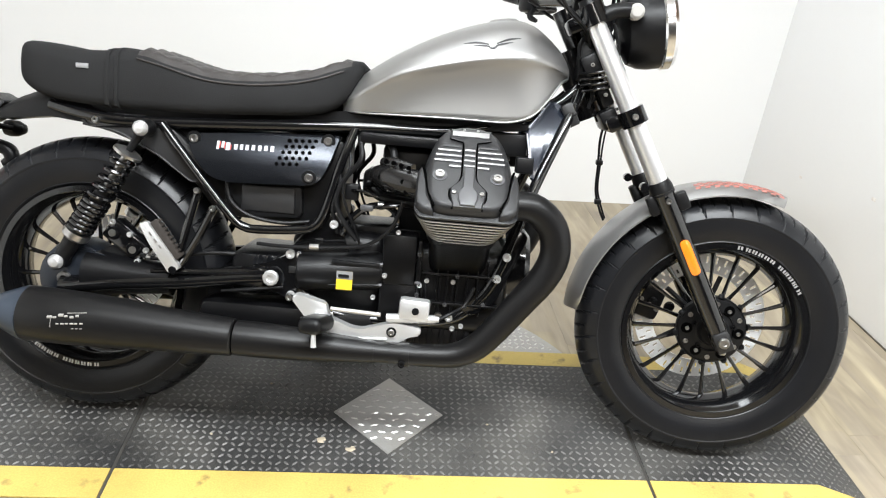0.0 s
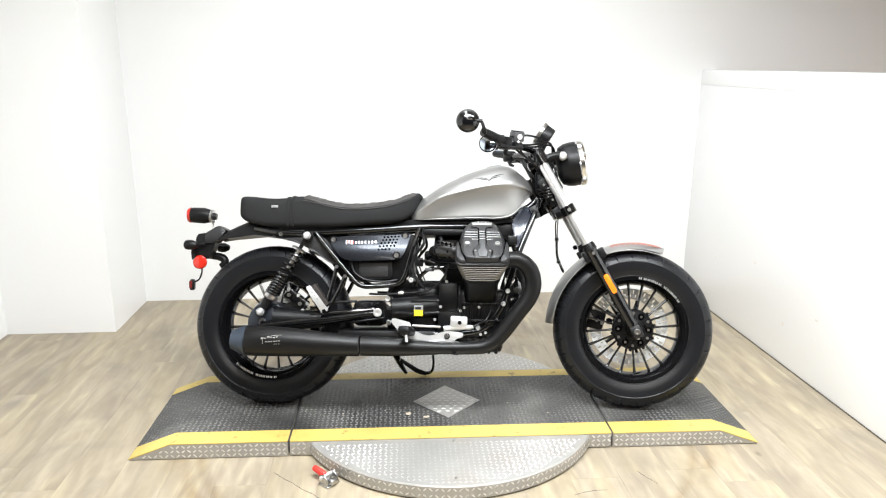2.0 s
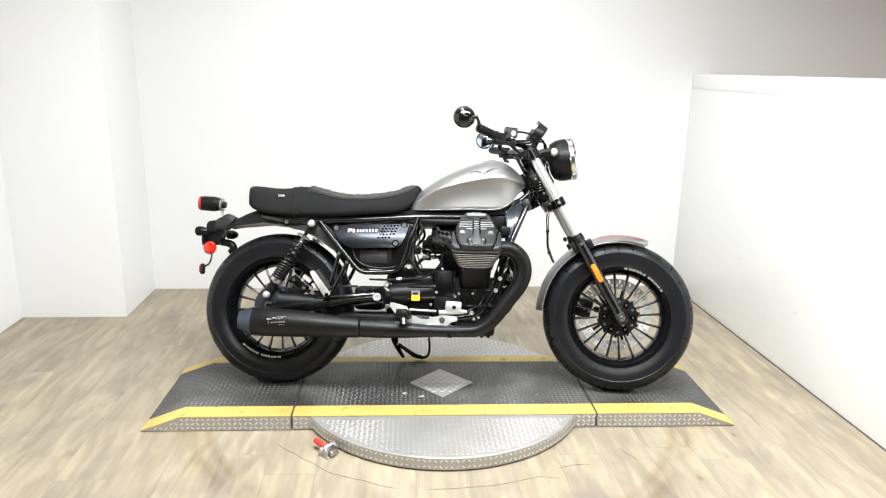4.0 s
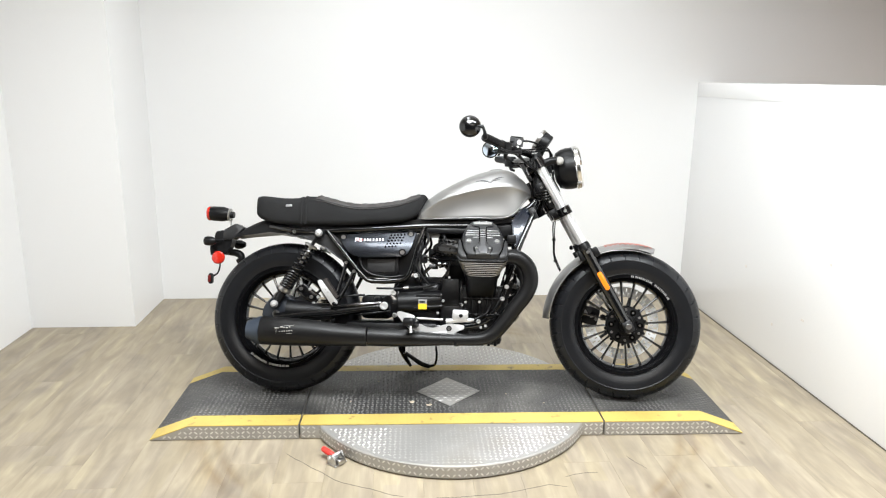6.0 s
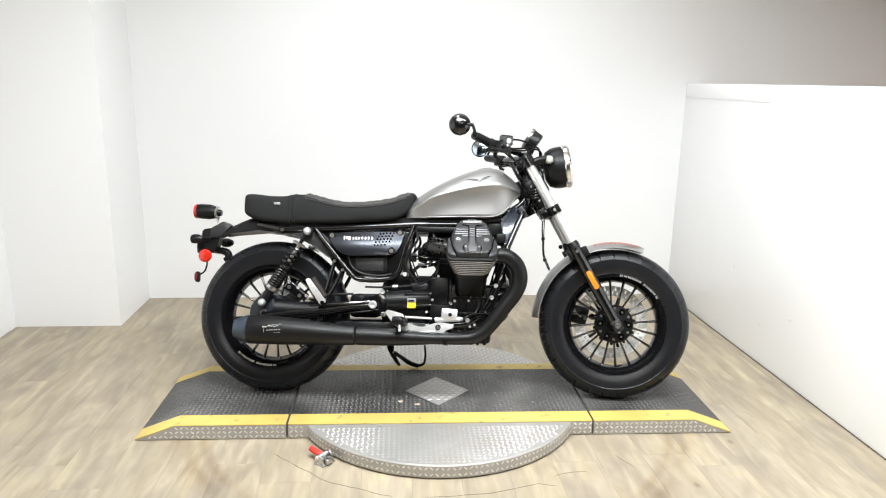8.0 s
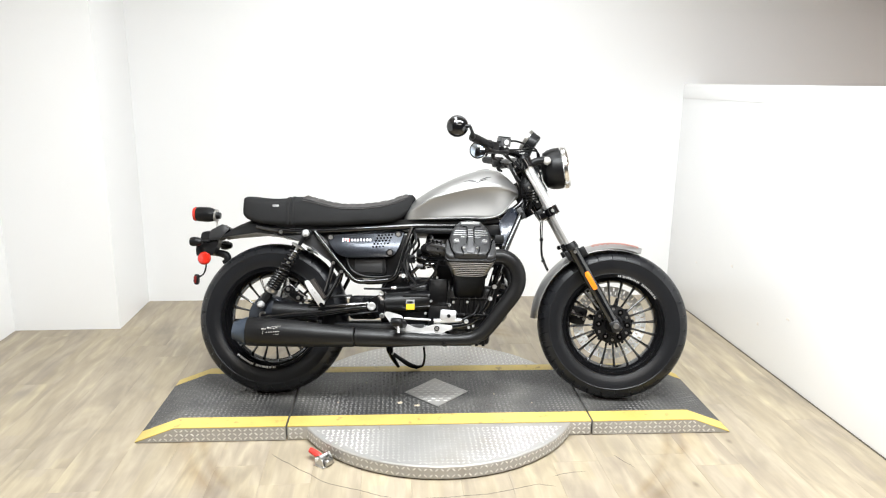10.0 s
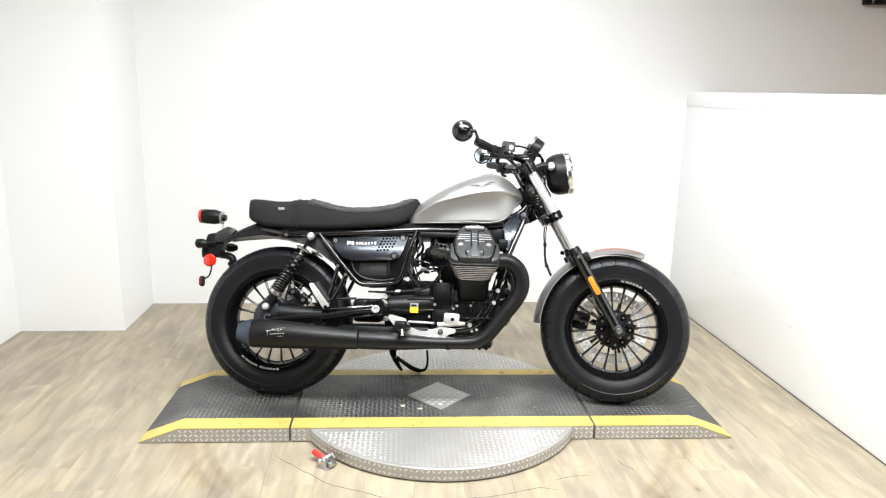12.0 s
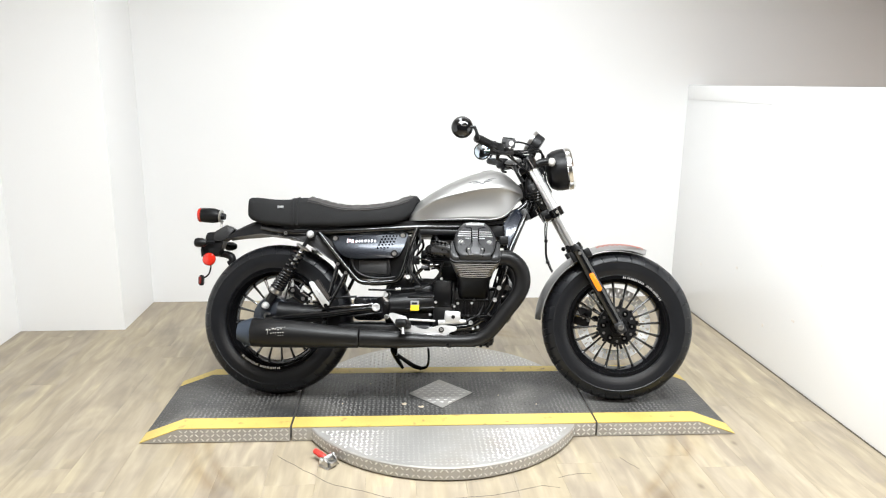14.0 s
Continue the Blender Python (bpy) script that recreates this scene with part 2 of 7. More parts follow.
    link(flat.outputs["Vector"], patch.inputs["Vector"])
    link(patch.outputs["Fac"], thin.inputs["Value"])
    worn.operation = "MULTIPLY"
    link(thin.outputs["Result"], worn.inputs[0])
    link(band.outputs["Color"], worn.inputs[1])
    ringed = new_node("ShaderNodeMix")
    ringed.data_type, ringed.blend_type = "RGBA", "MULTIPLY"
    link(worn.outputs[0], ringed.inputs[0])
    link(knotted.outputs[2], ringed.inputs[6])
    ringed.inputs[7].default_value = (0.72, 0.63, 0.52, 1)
    # grey smudges of foot traffic
    smudge, sm, smudged = new_node("ShaderNodeTexNoise"), new_node("ShaderNodeMapRange"), new_node("ShaderNodeMix")
    smudge.inputs["Scale"].default_value, smudge.inputs["Detail"].default_value, smudge.inputs["Distortion"].default_value = 3.2, 5, 0.6
    sm.inputs["From Min"].default_value, sm.inputs["From Max"].default_value = 0.50, 0.72
    link(flat.outputs["Vector"], smudge.inputs["Vector"])
    link(smudge.outputs["Fac"], sm.inputs["Value"])
    smudged.data_type, smudged.blend_type = "RGBA", "MULTIPLY"
    link(sm.outputs["Result"], smudged.inputs[0])
    link(ringed.outputs[2], smudged.inputs[6])
    smudged.inputs[7].default_value = (0.80, 0.81, 0.85, 1)
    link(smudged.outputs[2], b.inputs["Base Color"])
    bp = new_node("ShaderNodeBump")
    bp.inputs["Strength"].default_value, bp.inputs["Distance"].default_value = 0.12, 0.001
    link(fine, bp.inputs["Height"])
    link(bp.outputs["Normal"], b.inputs["Normal"])
    return m


WOOD = wood()


# ---- mesh helpers ----
def finish(bm, angle=35):
    bmesh.ops.recalc_face_normals(bm, faces=bm.faces)
    for fc in bm.faces:
        fc.smooth = True
    for e in bm.edges:
        e.smooth = len(e.link_faces) == 2 and e.calc_face_angle(0) < radians(angle)
    return bm


BAKE = [None]  # a turn put into the vertices of the parts that steer


def part(name, bm, mat, parent=None, label="", angle=35):
    finish(bm, angle)
    if BAKE[0] is not None:
        bm.transform(BAKE[0])
    me = bpy.data.meshes.new(name)
    bm.to_mesh(me)
    bm.free()
    me.materials.append(mat)
    ob = new(name, me)
    if parent is not None:
        ob.parent = parent
    if label:
        ob["label"] = label
    return ob


def box(bm, x0, x1, y0, y1, z0, z1, bevel=0.0, m=None, segments=2):
    g = bmesh.ops.create_cube(bm, size=1)
    bmesh.ops.transform(bm, matrix=Matrix.LocRotScale(((x0 + x1) / 2, (y0 + y1) / 2, (z0 + z1) / 2), None, (abs(x1 - x0), abs(y1 - y0), abs(z1 - z0))), verts=g["verts"])
    verts = g["verts"]
    if bevel:
        r = bmesh.ops.bevel(bm, geom=list({e for v in verts for e in v.link_edges}), offset=bevel, segments=segments, affect="EDGES", profile=0.5)
        verts = list(set(r["verts"]) | {v for v in verts if v.is_valid})
        seen = {v for fc in r["faces"] for v in fc.verts}
        verts = list(seen | set(verts))
        # the whole island
        todo, isl = list(verts), set(verts)
        while todo:
            v = todo.pop()
            for e in v.link_edges:
                o = e.other_vert(v)
                if o not in isl:
                    isl.add(o)
                    todo.append(o)
        verts = list(isl)
    if m is not None:
        bmesh.ops.transform(bm, matrix=m, verts=verts)
    return bm


def boxed(*a, **k):
    return box(bmesh.new(), *a, **k)


def spline(pts, steps=6):
    """Catmull-Rom through the points."""
    p = [Vector(q) for q in pts]
    p = [2 * p[0] - p[1]] + p + [2 * p[-1] - p[-2]]
    out = []
    for i in range(1, len(p) - 2):
        for k in range(steps):
            t = k / steps
            out.append(0.5 * ((2 * p[i]) + (p[i + 1] - p[i - 1]) * t + (2 * p[i - 1] - 5 * p[i] + 4 * p[i + 1] - p[i + 2]) * t * t + (3 * p[i] - p[i - 1] - 3 * p[i + 1] + p[i + 2]) * t ** 3))
    out.append(p[-2])
    return out


def skin(bm, rings, closed=False, caps=True):
    """Faces between rings of vertices."""
    n = len(rings[0])
    last = len(rings) if closed else len(rings) - 1
    for i in range(last):
        a, b = rings[i], rings[(i + 1) % len(rings)]
        for j in range(n):
            bm.faces.new((a[j], a[(j + 1) % n], b[(j + 1) % n], b[j]))
    if caps and not closed:
        bm.faces.new(rings[0])
        bm.faces.new(rings[-1][::-1])
    return bm


def tube(bm, pts, radius, n=12, steps=6, smooth=True, flat=1.0):
    """A round bar along the points; radius: one number or one for each point."""
    rad = [radius] * len(pts) if not isinstance(radius, (list, tuple)) else list(radius)
    if smooth and len(pts) > 2:
        path = spline(pts, steps)
        rr = [v.x for v in spline([(r, 0, 0) for r in rad], steps)]
    else:
        path, rr = [Vector(q) for q in pts], rad
    rings, up = [], None
    for i, q in enumerate(path):
        d = (path[min(i + 1, len(path) - 1)] - path[max(i - 1, 0)]).normalized()
        if up is None:
            up = Vector((0, 1, 0)) if abs(d.y) < 0.9 else Vector((0, 0, 1))
        u = (up - d * up.dot(d)).normalized()
        w = d.cross(u)
        up = u
        rings.append([bm.verts.new(q + (u * math.cos(2 * math.pi * k / n) + w * math.sin(2 * math.pi * k / n) * flat) * rr[i]) for k in range(n)])
    return skin(bm, rings)


def tubed(*a, **k):
    return tube(bmesh.new(), *a, **k)


def rod(bm, a, b, r, r2=None, n=16):
    return tube(bm, [a, b], [r, r if r2 is None else r2], n, smooth=False)


def bolt(bm, p, axis, r, h=0.008):
    """A socket screw: a head with a rounded rim and a sunk middle."""
    p, d = Vector(p), Vector(axis).normalized()
    u = d.orthogonal().normalized()
    w = d.cross(u)
    prof = [(r, 0), (r, h * 0.7), (r * 0.85, h), (r * 0.5, h), (r * 0.45, h * 0.45)]
    rings = [[bm.verts.new(p + d * z + (u * math.cos(math.tau * k / 12) + w * math.sin(math.tau * k / 12)) * q) for k in range(12)] for q, z in prof]
    return skin(bm, rings)


def lathe(bm, prof, centre, n=64, axis="y"):
    """A closed profile of (radius, along) turned round an axis through centre."""
    cx, cy, cz = centre
    rings = []
    for k in range(n):
        a = math.tau * k / n
        if axis == "y":
            rings.append([bm.verts.new((cx + r * math.cos(a), cy + s, cz + r * math.sin(a))) for r, s in prof])
        elif axis == "x":
            rings.append([bm.verts.new((cx + s, cy + r * math.cos(a), cz + r * math.sin(a))) for r, s in prof])
        else:
            rings.append([bm.verts.new((cx + r * math.cos(a), cy + r * math.sin(a), cz + s)) for r, s in prof])
    return skin(bm, rings, closed=True, caps=False)


def slab(bm, pts, y0, y1, bevel=0.0, m=None):
    """A plate with the outline pts (x, z), from y0 to y1."""
    v0 = [bm.verts.new((x, y0, z)) for x, z in pts]
    v1 = [bm.verts.new((x, y1, z)) for x, z in pts]
    n = len(pts)
    fs = [bm.faces.new(v0), bm.faces.new(v1[::-1])]
    for i in range(n):
        fs.append(bm.faces.new((v0[i], v1[i], v1[(i + 1) % n], v0[(i + 1) % n])))
    verts = v0 + v1
    if bevel:
        es = list({e for fc in fs[:2] for e in fc.edges})
        r = bmesh.ops.bevel(bm, geom=es, offset=bevel, segments=2, affect="EDGES", profile=0.5)
        verts = list({v for fc in r["faces"] for v in fc.verts})
        isl, todo = set(verts), list(verts)
        while todo:
            v = todo.pop()
            for e in v.link_edges:
                o = e.other_vert(v)
                if o not in isl:
                    isl.add(o)
                    todo.append(o)
        verts = list(isl)
    if m is not None:
        bmesh.ops.transform(bm, matrix=m, verts=verts)
    return bm


def rounded(pts, r=0.01, k=4):
    """An outline with its corners rounded."""
    out, n = [], len(pts)
    for i in range(n):
        p, a, b = Vector(pts[i]), Vector(pts[i - 1]), Vector(pts[(i + 1) % n])
        la, lb = (a - p).length, (b - p).length
        q = min(r, la * 0.45, lb * 0.45)
        s, e = p + (a - p) / la * q, p + (b - p) / lb * q
        for j in range(k + 1):
            t = j / k
            out.append(tuple((1 - t) ** 2 * s + 2 * t * (1 - t) * p + t * t * e))
    return out


def thing(name, label, category, m=None, group="", kind=""):
    ob = new(name)
    ob.empty_display_size = 0.1
    if m is not None:
        ob.matrix_world = m
    return tagged(ob, label, category, group, kind)


# ---- the room: its walls stand 1.4 degrees off the platform's line ----
ROOM = pose(0.0151, 0.1206, 0, 0, 0, 1.44)
XL, XR, YB, YC, XC, LEDGE = -2.2907, 1.6669, 1.4575, 0.9452, -1.7255, 1.392
XFAR, YNEAR, YBAY = 3.4, -8.0, -2.3


def room_piece(name, bm, mat, label, category):
    ob = part(name, bm, mat)
    ob.matrix_world = ROOM
    return tagged(ob, label, category, kind="structure")


room_piece("wall_north", boxed(XL - 0.12, XFAR + 0.12, YB, YB + 0.12, 0, CEILING), WALL, "smooth white painted back wall behind the motorcycle", "wall")
room_piece("wall_west", boxed(XL - 0.12, XL, YBAY, YB - 0.002, 0, CEILING), WALL, "white painted side wall", "wall")
room_piece("column", boxed(XL - 0.010, XC, YC, YB + 0.010, 0, CEILING), WALL, "white boxed-out column in the room's corner", "column")
room_piece("half_wall", boxed(XR, XR + 0.10, YBAY, YB + 0.010, 0, LEDGE, bevel=0.006), PANEL, "glossy white half-height partition wall with a flat ledge", "partition")
# wall out of view, its tan picked to bounce warm light onto the back wall
room_piece("wall_east", boxed(XFAR, XFAR + 0.12, YBAY, YB - 0.002, 0, CEILING), EAST_BOUNCE, "unseen tan wall beyond the half-height partition, tinted to bounce warm light", "wall")
room_piece("ceiling", boxed(XL - 0.12, XFAR + 0.12, YBAY, YB + 0.12, CEILING + 0.002, CEILING + 0.1), CEIL, "plain pale ceiling of the bay", "ceiling")
# unseen hall behind the viewer, added dark to deepen reflections and cut fill
room_piece("wall_south", boxed(-6.0, 6.0, YNEAR - 0.12, YNEAR, 0, CEILING), HALL, "unseen plain dark wall at the far end of the added hall", "wall")
room_piece("wall_hall_west", boxed(-6.12, -6.0, YNEAR, YBAY, 0, CEILING), HALL, "unseen plain dark side wall of the added hall", "wall")
room_piece("wall_hall_east", boxed(6.0, 6.12, YNEAR, YBAY, 0, CEILING), HALL, "unseen plain dark side wall of the added hall", "wall")
room_piece("wall_return_west", boxed(-6.0, XL - 0.122, YBAY, YBAY + 0.12, 0, CEILING), HALL, "unseen plain dark wall added beside the bay", "wall")
room_piece("wall_return_east", boxed(XFAR + 0.122, 6.0, YBAY, YBAY + 0.12, 0, CEILING), HALL, "unseen plain dark wall added beside the bay", "wall")
room_piece("ceiling_hall", boxed(-6.0, 6.0, YNEAR, YBAY - 0.002, CEILING + 0.002, CEILING + 0.1), HALL, "unseen plain dark ceiling of the added hall", "ceiling")
# dark joint along the partition's foot
room_piece("trim_east", boxed(XR - 0.004, XR - 0.0005, YBAY, YB - 0.004, 0.0003, 0.005), SCRATCH, "thin dark joint between floor and partition", "trim")
room_piece("trim_panel_rail", boxed(XR - 0.0035, XR - 0.0005, 0.45, YB - 0.004, 1.305, LEDGE - 0.002, bevel=0.0012), PANEL, "flat white rail along the partition's top", "trim")
for k, (y, z, w, h) in enumerate(((0.62, 0.42, 0.010, 0.006), (0.05, 0.31, 0.012, 0.005), (0.30, 0.20, 0.008, 0.008), (-0.10, 0.62, 0.006, 0.006), (1.05, 0.33, 0.009, 0.005))):
    mark = room_piece("scuff_mark", boxed(XR - 0.0012, XR - 0.0002, y - w, y + w, z - h, z + h, bevel=0.0003), SCUFF, "faint brown scuff on the white partition", "scuff")


# ---- unseen trays for the lamps, three of them added as fill ----
def batten(x, y, turn):
    lamp = thing("unseen_ceiling_light", "unseen long white fluorescent tray under the ceiling", "ceiling light", pose(x, y, CEILING, 0, 0, turn), "ceiling lights")
    h = TRAY / 2 + 0.02
    part("housing", boxed(-1.32, 1.32, -h, h, -0.055, 0.0, bevel=0.006), CEIL, lamp)
    part("end_cap", boxed(-1.335, -1.322, -h, h, -0.06, -0.002, bevel=0.003), CEIL, lamp)
    part("end_cap", boxed(1.322, 1.335, -h, h, -0.06, -0.002, bevel=0.003), CEIL, lamp)


for x, y, watts, turn, colour in LAMPS:
    batten(x, y, turn)

# ---- the turntable and its ramps ----
TOP, HALF, DISC = 0.063, 0.290, 0.600
YF, YK = -0.206, 0.228  # inner edges of the yellow bands


def lug(vs, fs, p, d, n, length=0.026, width=0.0085, height=0.0030):
    """One raised tread bar at p, along d, standing off a surface with the normal n."""
    p, d, n = Vector(p), Vector(d).normalized(), Vector(n).normalized()
    s = n.cross(d)
    k = len(vs)
    for a, b, h in ((-0.5, 0, 0), (-0.25, -0.5, 0), (0.25, -0.5, 0), (0.5, 0, 0), (0.25, 0.5, 0), (-0.25, 0.5, 0), (-0.2, 0, 1), (0.2, 0, 1)):
        vs.append(p + d * a * length + s * b * width + n * (h * height - 0.0003))
    for q in ((0, 1, 6), (1, 2, 7, 6), (2, 3, 7), (3, 4, 7), (4, 5, 6, 7), (5, 0, 6)):
        fs.append(tuple(k + i for i in q))


def lugs(name, vs, fs, mat, parent):
    me = bpy.data.meshes.new(name)
    me.from_pydata([tuple(v) for v in vs], [], fs)
    me.materials.append(mat)
    ob = new(name, me)
    ob.parent = parent
    ob["kind"] = "stuff"
    return ob


def tread(x0, x1, y0, y1, surf, keep=lambda x, y: True, pitch=0.0188):
    """Bars in a herringbone over a rectangle, worn low in patches; surf(x) gives the height and the slope."""
    vs, fs = [], []
    nx, ny = int((x1 - x0) / pitch), int((y1 - y0) / pitch)
    for i in range(nx):
        for j in range(ny):
            x, y = x0 + (i + 0.5) * (x1 - x0) / nx, y0 + (j + 0.5) * (y1 - y0) / ny
            if not keep(x, y):
                continue
            z, sl = surf(x)
            n = Vector((-sl, 0, 1))
            a = radians(45 if (i + j) % 2 else -45)
            d = Vector((math.cos(a), math.sin(a), sl * math.cos(a)))
            worn = 0.5 + 0.5 * math.sin(7.0 * x + 0.8 + 5.0 * y) * math.sin(11.0 * y - 3.0 * x + 1.2)
            high = max(0.35, min(1.0, 1.25 - 1.1 * worn)) * (0.85 + 0.3 * noise.random())
            lug(vs, fs, (x, y, z), d, n, 0.0180, 0.0070, 0.0030 * high)
    return vs, fs


FLAT = lambda x: (TOP, 0.0)
SCREWS = [(-0.240, -0.308), (0.004, -0.309), (0.241, -0.306), (-0.242, -0.502), (-0.004, -0.552), (0.242, -0.502)]
table = thing("turntable", "round aluminium turntable with black tread deck and yellow bands", "turntable")
prof = [(0.0, 0.004), (DISC - 0.004, 0.004), (DISC, 0.008), (DISC, 0.052), (DISC - 0.004, 0.057), (0.0, 0.057)]
bm = bmesh.new()
rings = [[bm.verts.new((r * math.cos(math.tau * k / 128), r * math.sin(math.tau * k / 128), z)) for k in range(128)] for r, z in prof[1:-1]]
skin(bm, rings)
part("disc", bm, PLATE, table, "aluminium diamond-plate disc")
part("deck", boxed(-0.602, 0.611, -HALF, HALF, 0.003, 0.060, bevel=0.001), PLATE, table, "aluminium deck body")
part("tread_mat", boxed(-0.601, 0.610, YF, YK, 0.0602, TOP), COAT, table, "worn black raised-tread surface")
part("yellow_band", boxed(-0.602, 0.611, -HALF - 0.001, YF, 0.0602, TOP + 0.0004), YELLOW, table, "scuffed yellow safety band")
part("yellow_band", boxed(-0.602, 0.611, YK, HALF + 0.001, 0.0602, TOP + 0.0004), YELLOW, table, "scuffed yellow safety band")
inside = lambda x, y: abs(x) / 0.150 + abs(y) / 0.154 > 1
lugs("tread", *tread(-0.598, 0.607, YF, YK, FLAT, inside), WORN, table)
bm = bmesh.new()
q = [(-0.1383, 0), (0, -0.1421), (0.1383, 0), (0, 0.1421)]
v0, v1 = [bm.verts.new((x, y, TOP - 0.001)) for x, y in q], [bm.verts.new((x, y, TOP + 0.0025)) for x, y in q]
skin(bm, [v0, v1])
inlay = part("diamond_inlay", bm, PLATE, table, "square bare aluminium plate set cornerwise in the tread")
vs, fs = [], []
for j in range(-5, 6):
    for i in range(-4, 5):
        x, y = (i + 0.5 * (j % 2)) * 0.034, j * 0.0225
        if abs(x) / 0.115 + abs(y) / 0.130 < 1:
            lug(vs, fs, (x, y, TOP + 0.0025), (1, 0.35 if (i + j) % 2 else -0.25, 0), (0, 0, 1), 0.024, 0.0062, 0.0022 if j < 1 else 0.0012)
lugs("inlay_tread", vs, fs, BRIGHT, inlay)
for s in (-1, 1):
    part("screw", bolt(bmesh.new(), (s * 0.122, 0, TOP + 0.002), (0, 0, 1), 0.005, 0.003), STEEL, table)
for x, y in SCREWS:
    part("disc_screw", bolt(bmesh.new(), (x, y, 0.0568), (0, 0, 1), 0.0050, 0.0015), STEEL, table)
# bars on the disc's open parts and round its rim
vs, fs = [], []
n = 62
for i in range(n):
    for j in range(n):
        x, y = (i - n / 2 + 0.5) * 0.0195, (j - n / 2 + 0.5) * 0.0195
        if math.hypot(x, y) < DISC - 0.018 and abs(y) > HALF + 0.014:
            a = radians(45 if (i + j) % 2 else -45)
            wear = min(1.0, max(0.20, (math.hypot(x + 0.04, y + 0.42) - 0.08) / 0.22)) * (0.8 + 0.4 * noise.random())
            lug(vs, fs, (x, y, 0.057), (math.cos(a), math.sin(a), 0), (0, 0, 1), 0.0175, 0.0060 * (0.5 + 0.5 * min(1, wear)), 0.0026 * wear)
for k in range(186):
    a = math.tau * k / 186
    if abs(math.sin(a)) * DISC < HALF:
        continue
    nrm, tan = Vector((math.cos(a), math.sin(a), 0)), Vector((-math.sin(a), math.cos(a), 0))
    for row, z in enumerate((0.018, 0.042)):
        s = 1 if (k + row) % 2 else -1
        lug(vs, fs, nrm * (DISC + 0.0003) + Vector((0, 0, z)), tan + Vector((0, 0, s * 0.9)), nrm, 0.0165, 0.0054, 0.0019)
for sx, xs in ((-1, -0.602), (1, 0.611)):
    lo, hi = sorted((sx * 0.53, xs))
    k = 0
    while lo + 0.012 + k * 0.0205 < hi:
        for row, z in enumerate((0.013, 0.031, 0.049)):
            s = 1 if (k + row) % 2 else -1
            lug(vs, fs, (lo + 0.012 + k * 0.0205, -HALF - 0.0003, z), (1, 0, s * 0.85), (0, -1, 0), 0.018, 0.0060, 0.0020)
        k += 1
lugs("plate_tread", vs, fs, BRIGHT, table)


def ramp(side):
    ob = thing("ramp", "end ramp with worn black tread, yellow bands and aluminium plate sides", "ramp", group="turntable ramps")
    a = 0.619 if side > 0 else 0.610
    e, k = 1.189, 1.038
    out = [(a, 0.003), (a, 0.060), (k, 0.060), (e, 0.003)]
    bm = bmesh.new()
    slab(bm, [(side * x, z) for x, z in out], -HALF, HALF)
    part("ramp_body", bm, PLATE, ob, "aluminium plate ramp body")
    def sheet(y0, y1, mat, name, label, top):
        bm = bmesh.new()
        slab(bm, [(side * x, z) for x, z in ((a, 0.0602), (a, top), (k, top), (e + 0.002, 0.0035 + top - 0.0602), (e + 0.002, 0.0032), (k, 0.0602))], y0, y1)
        part(name, bm, mat, ob, label)
    sheet(YF, YK, COAT, "tread_mat", "worn black raised-tread surface", TOP)
    sheet(-HALF - 0.001, YF, YELLOW, "yellow_band", "scuffed yellow safety band", TOP + 0.0004)
    sheet(YK, HALF + 0.001, YELLOW, "yellow_band", "scuffed yellow safety band", TOP + 0.0004)
    slope = (0.0067 - TOP) / (e - k)
    surf = lambda x: (TOP, 0.0) if abs(x) < k else (TOP + slope * (abs(x) - k), slope * side)
    x0, x1 = sorted((side * (a + 0.004), side * (e - 0.004)))
    lugs("tread", *tread(x0, x1, YF, YK, surf), WORN, ob)
    vs, fs = [], []
    i = 0
    while a + 0.012 + i * 0.0205 < e - 0.045:
        x = a + 0.012 + i * 0.0205
        room = 0.060 + (0 if x < k else slope * (x - k))
        for row, z in enumerate((0.013, 0.031, 0.049)):
            if room > z + 0.009:
                t = 1 if (i + row) % 2 else -1
                lug(vs, fs, (side * x, -HALF - 0.0003, z), (1, 0, t * 0.85), (0, -1, 0), 0.018, 0.0060, (0.0014, 0.0022, 0.0016)[row] * (0.7 + 0.5 * noise.random()))
        i += 1
    lugs("plate_tread", vs, fs, BRIGHT, ob)
    return ob


ramp(-1), ramp(1)

lever = thing("locking_lever", "red-gripped steel locking lever on the floor beside the turntable", "lever", pose(-0.443, -0.470, 0, 0, 0, -41))
part("bracket", boxed(-0.022, 0.026, -0.030, 0.030, 0.0, 0.006, bevel=0.002), STEEL, lever, "zinc steel bracket")
for y in (-0.026, 0.020):
    part("side_plate", slab(bmesh.new(), rounded([(-0.022, 0.004), (0.022, 0.004), (0.020, 0.028), (0.004, 0.040), (-0.016, 0.038)], 0.006), y, y + 0.006, 0.0015), STEEL, lever)
part("pivot_pin", tubed([(-0.006, -0.034, 0.030), (-0.006, 0.034, 0.030)], 0.0065, smooth=False), ALLOY, lever)
part("latch_block", boxed(-0.012, 0.034, -0.016, 0.016, 0.008, 0.026, bevel=0.004), STEEL, lever, "grey latch block")
part("latch_bolt", bolt(bmesh.new(), (0.018, 0.0, 0.030), (0, 0, 1), 0.007), STEEL, lever)
part("grip", tubed([(-0.016, 0.0, 0.024), (-0.028, 0.0, 0.026), (-0.068, 0.0, 0.032), (-0.074, 0, 0.033)], [0.009, 0.012, 0.011, 0.006], 12, 4), REDGRIP, lever, "red rubber grip")


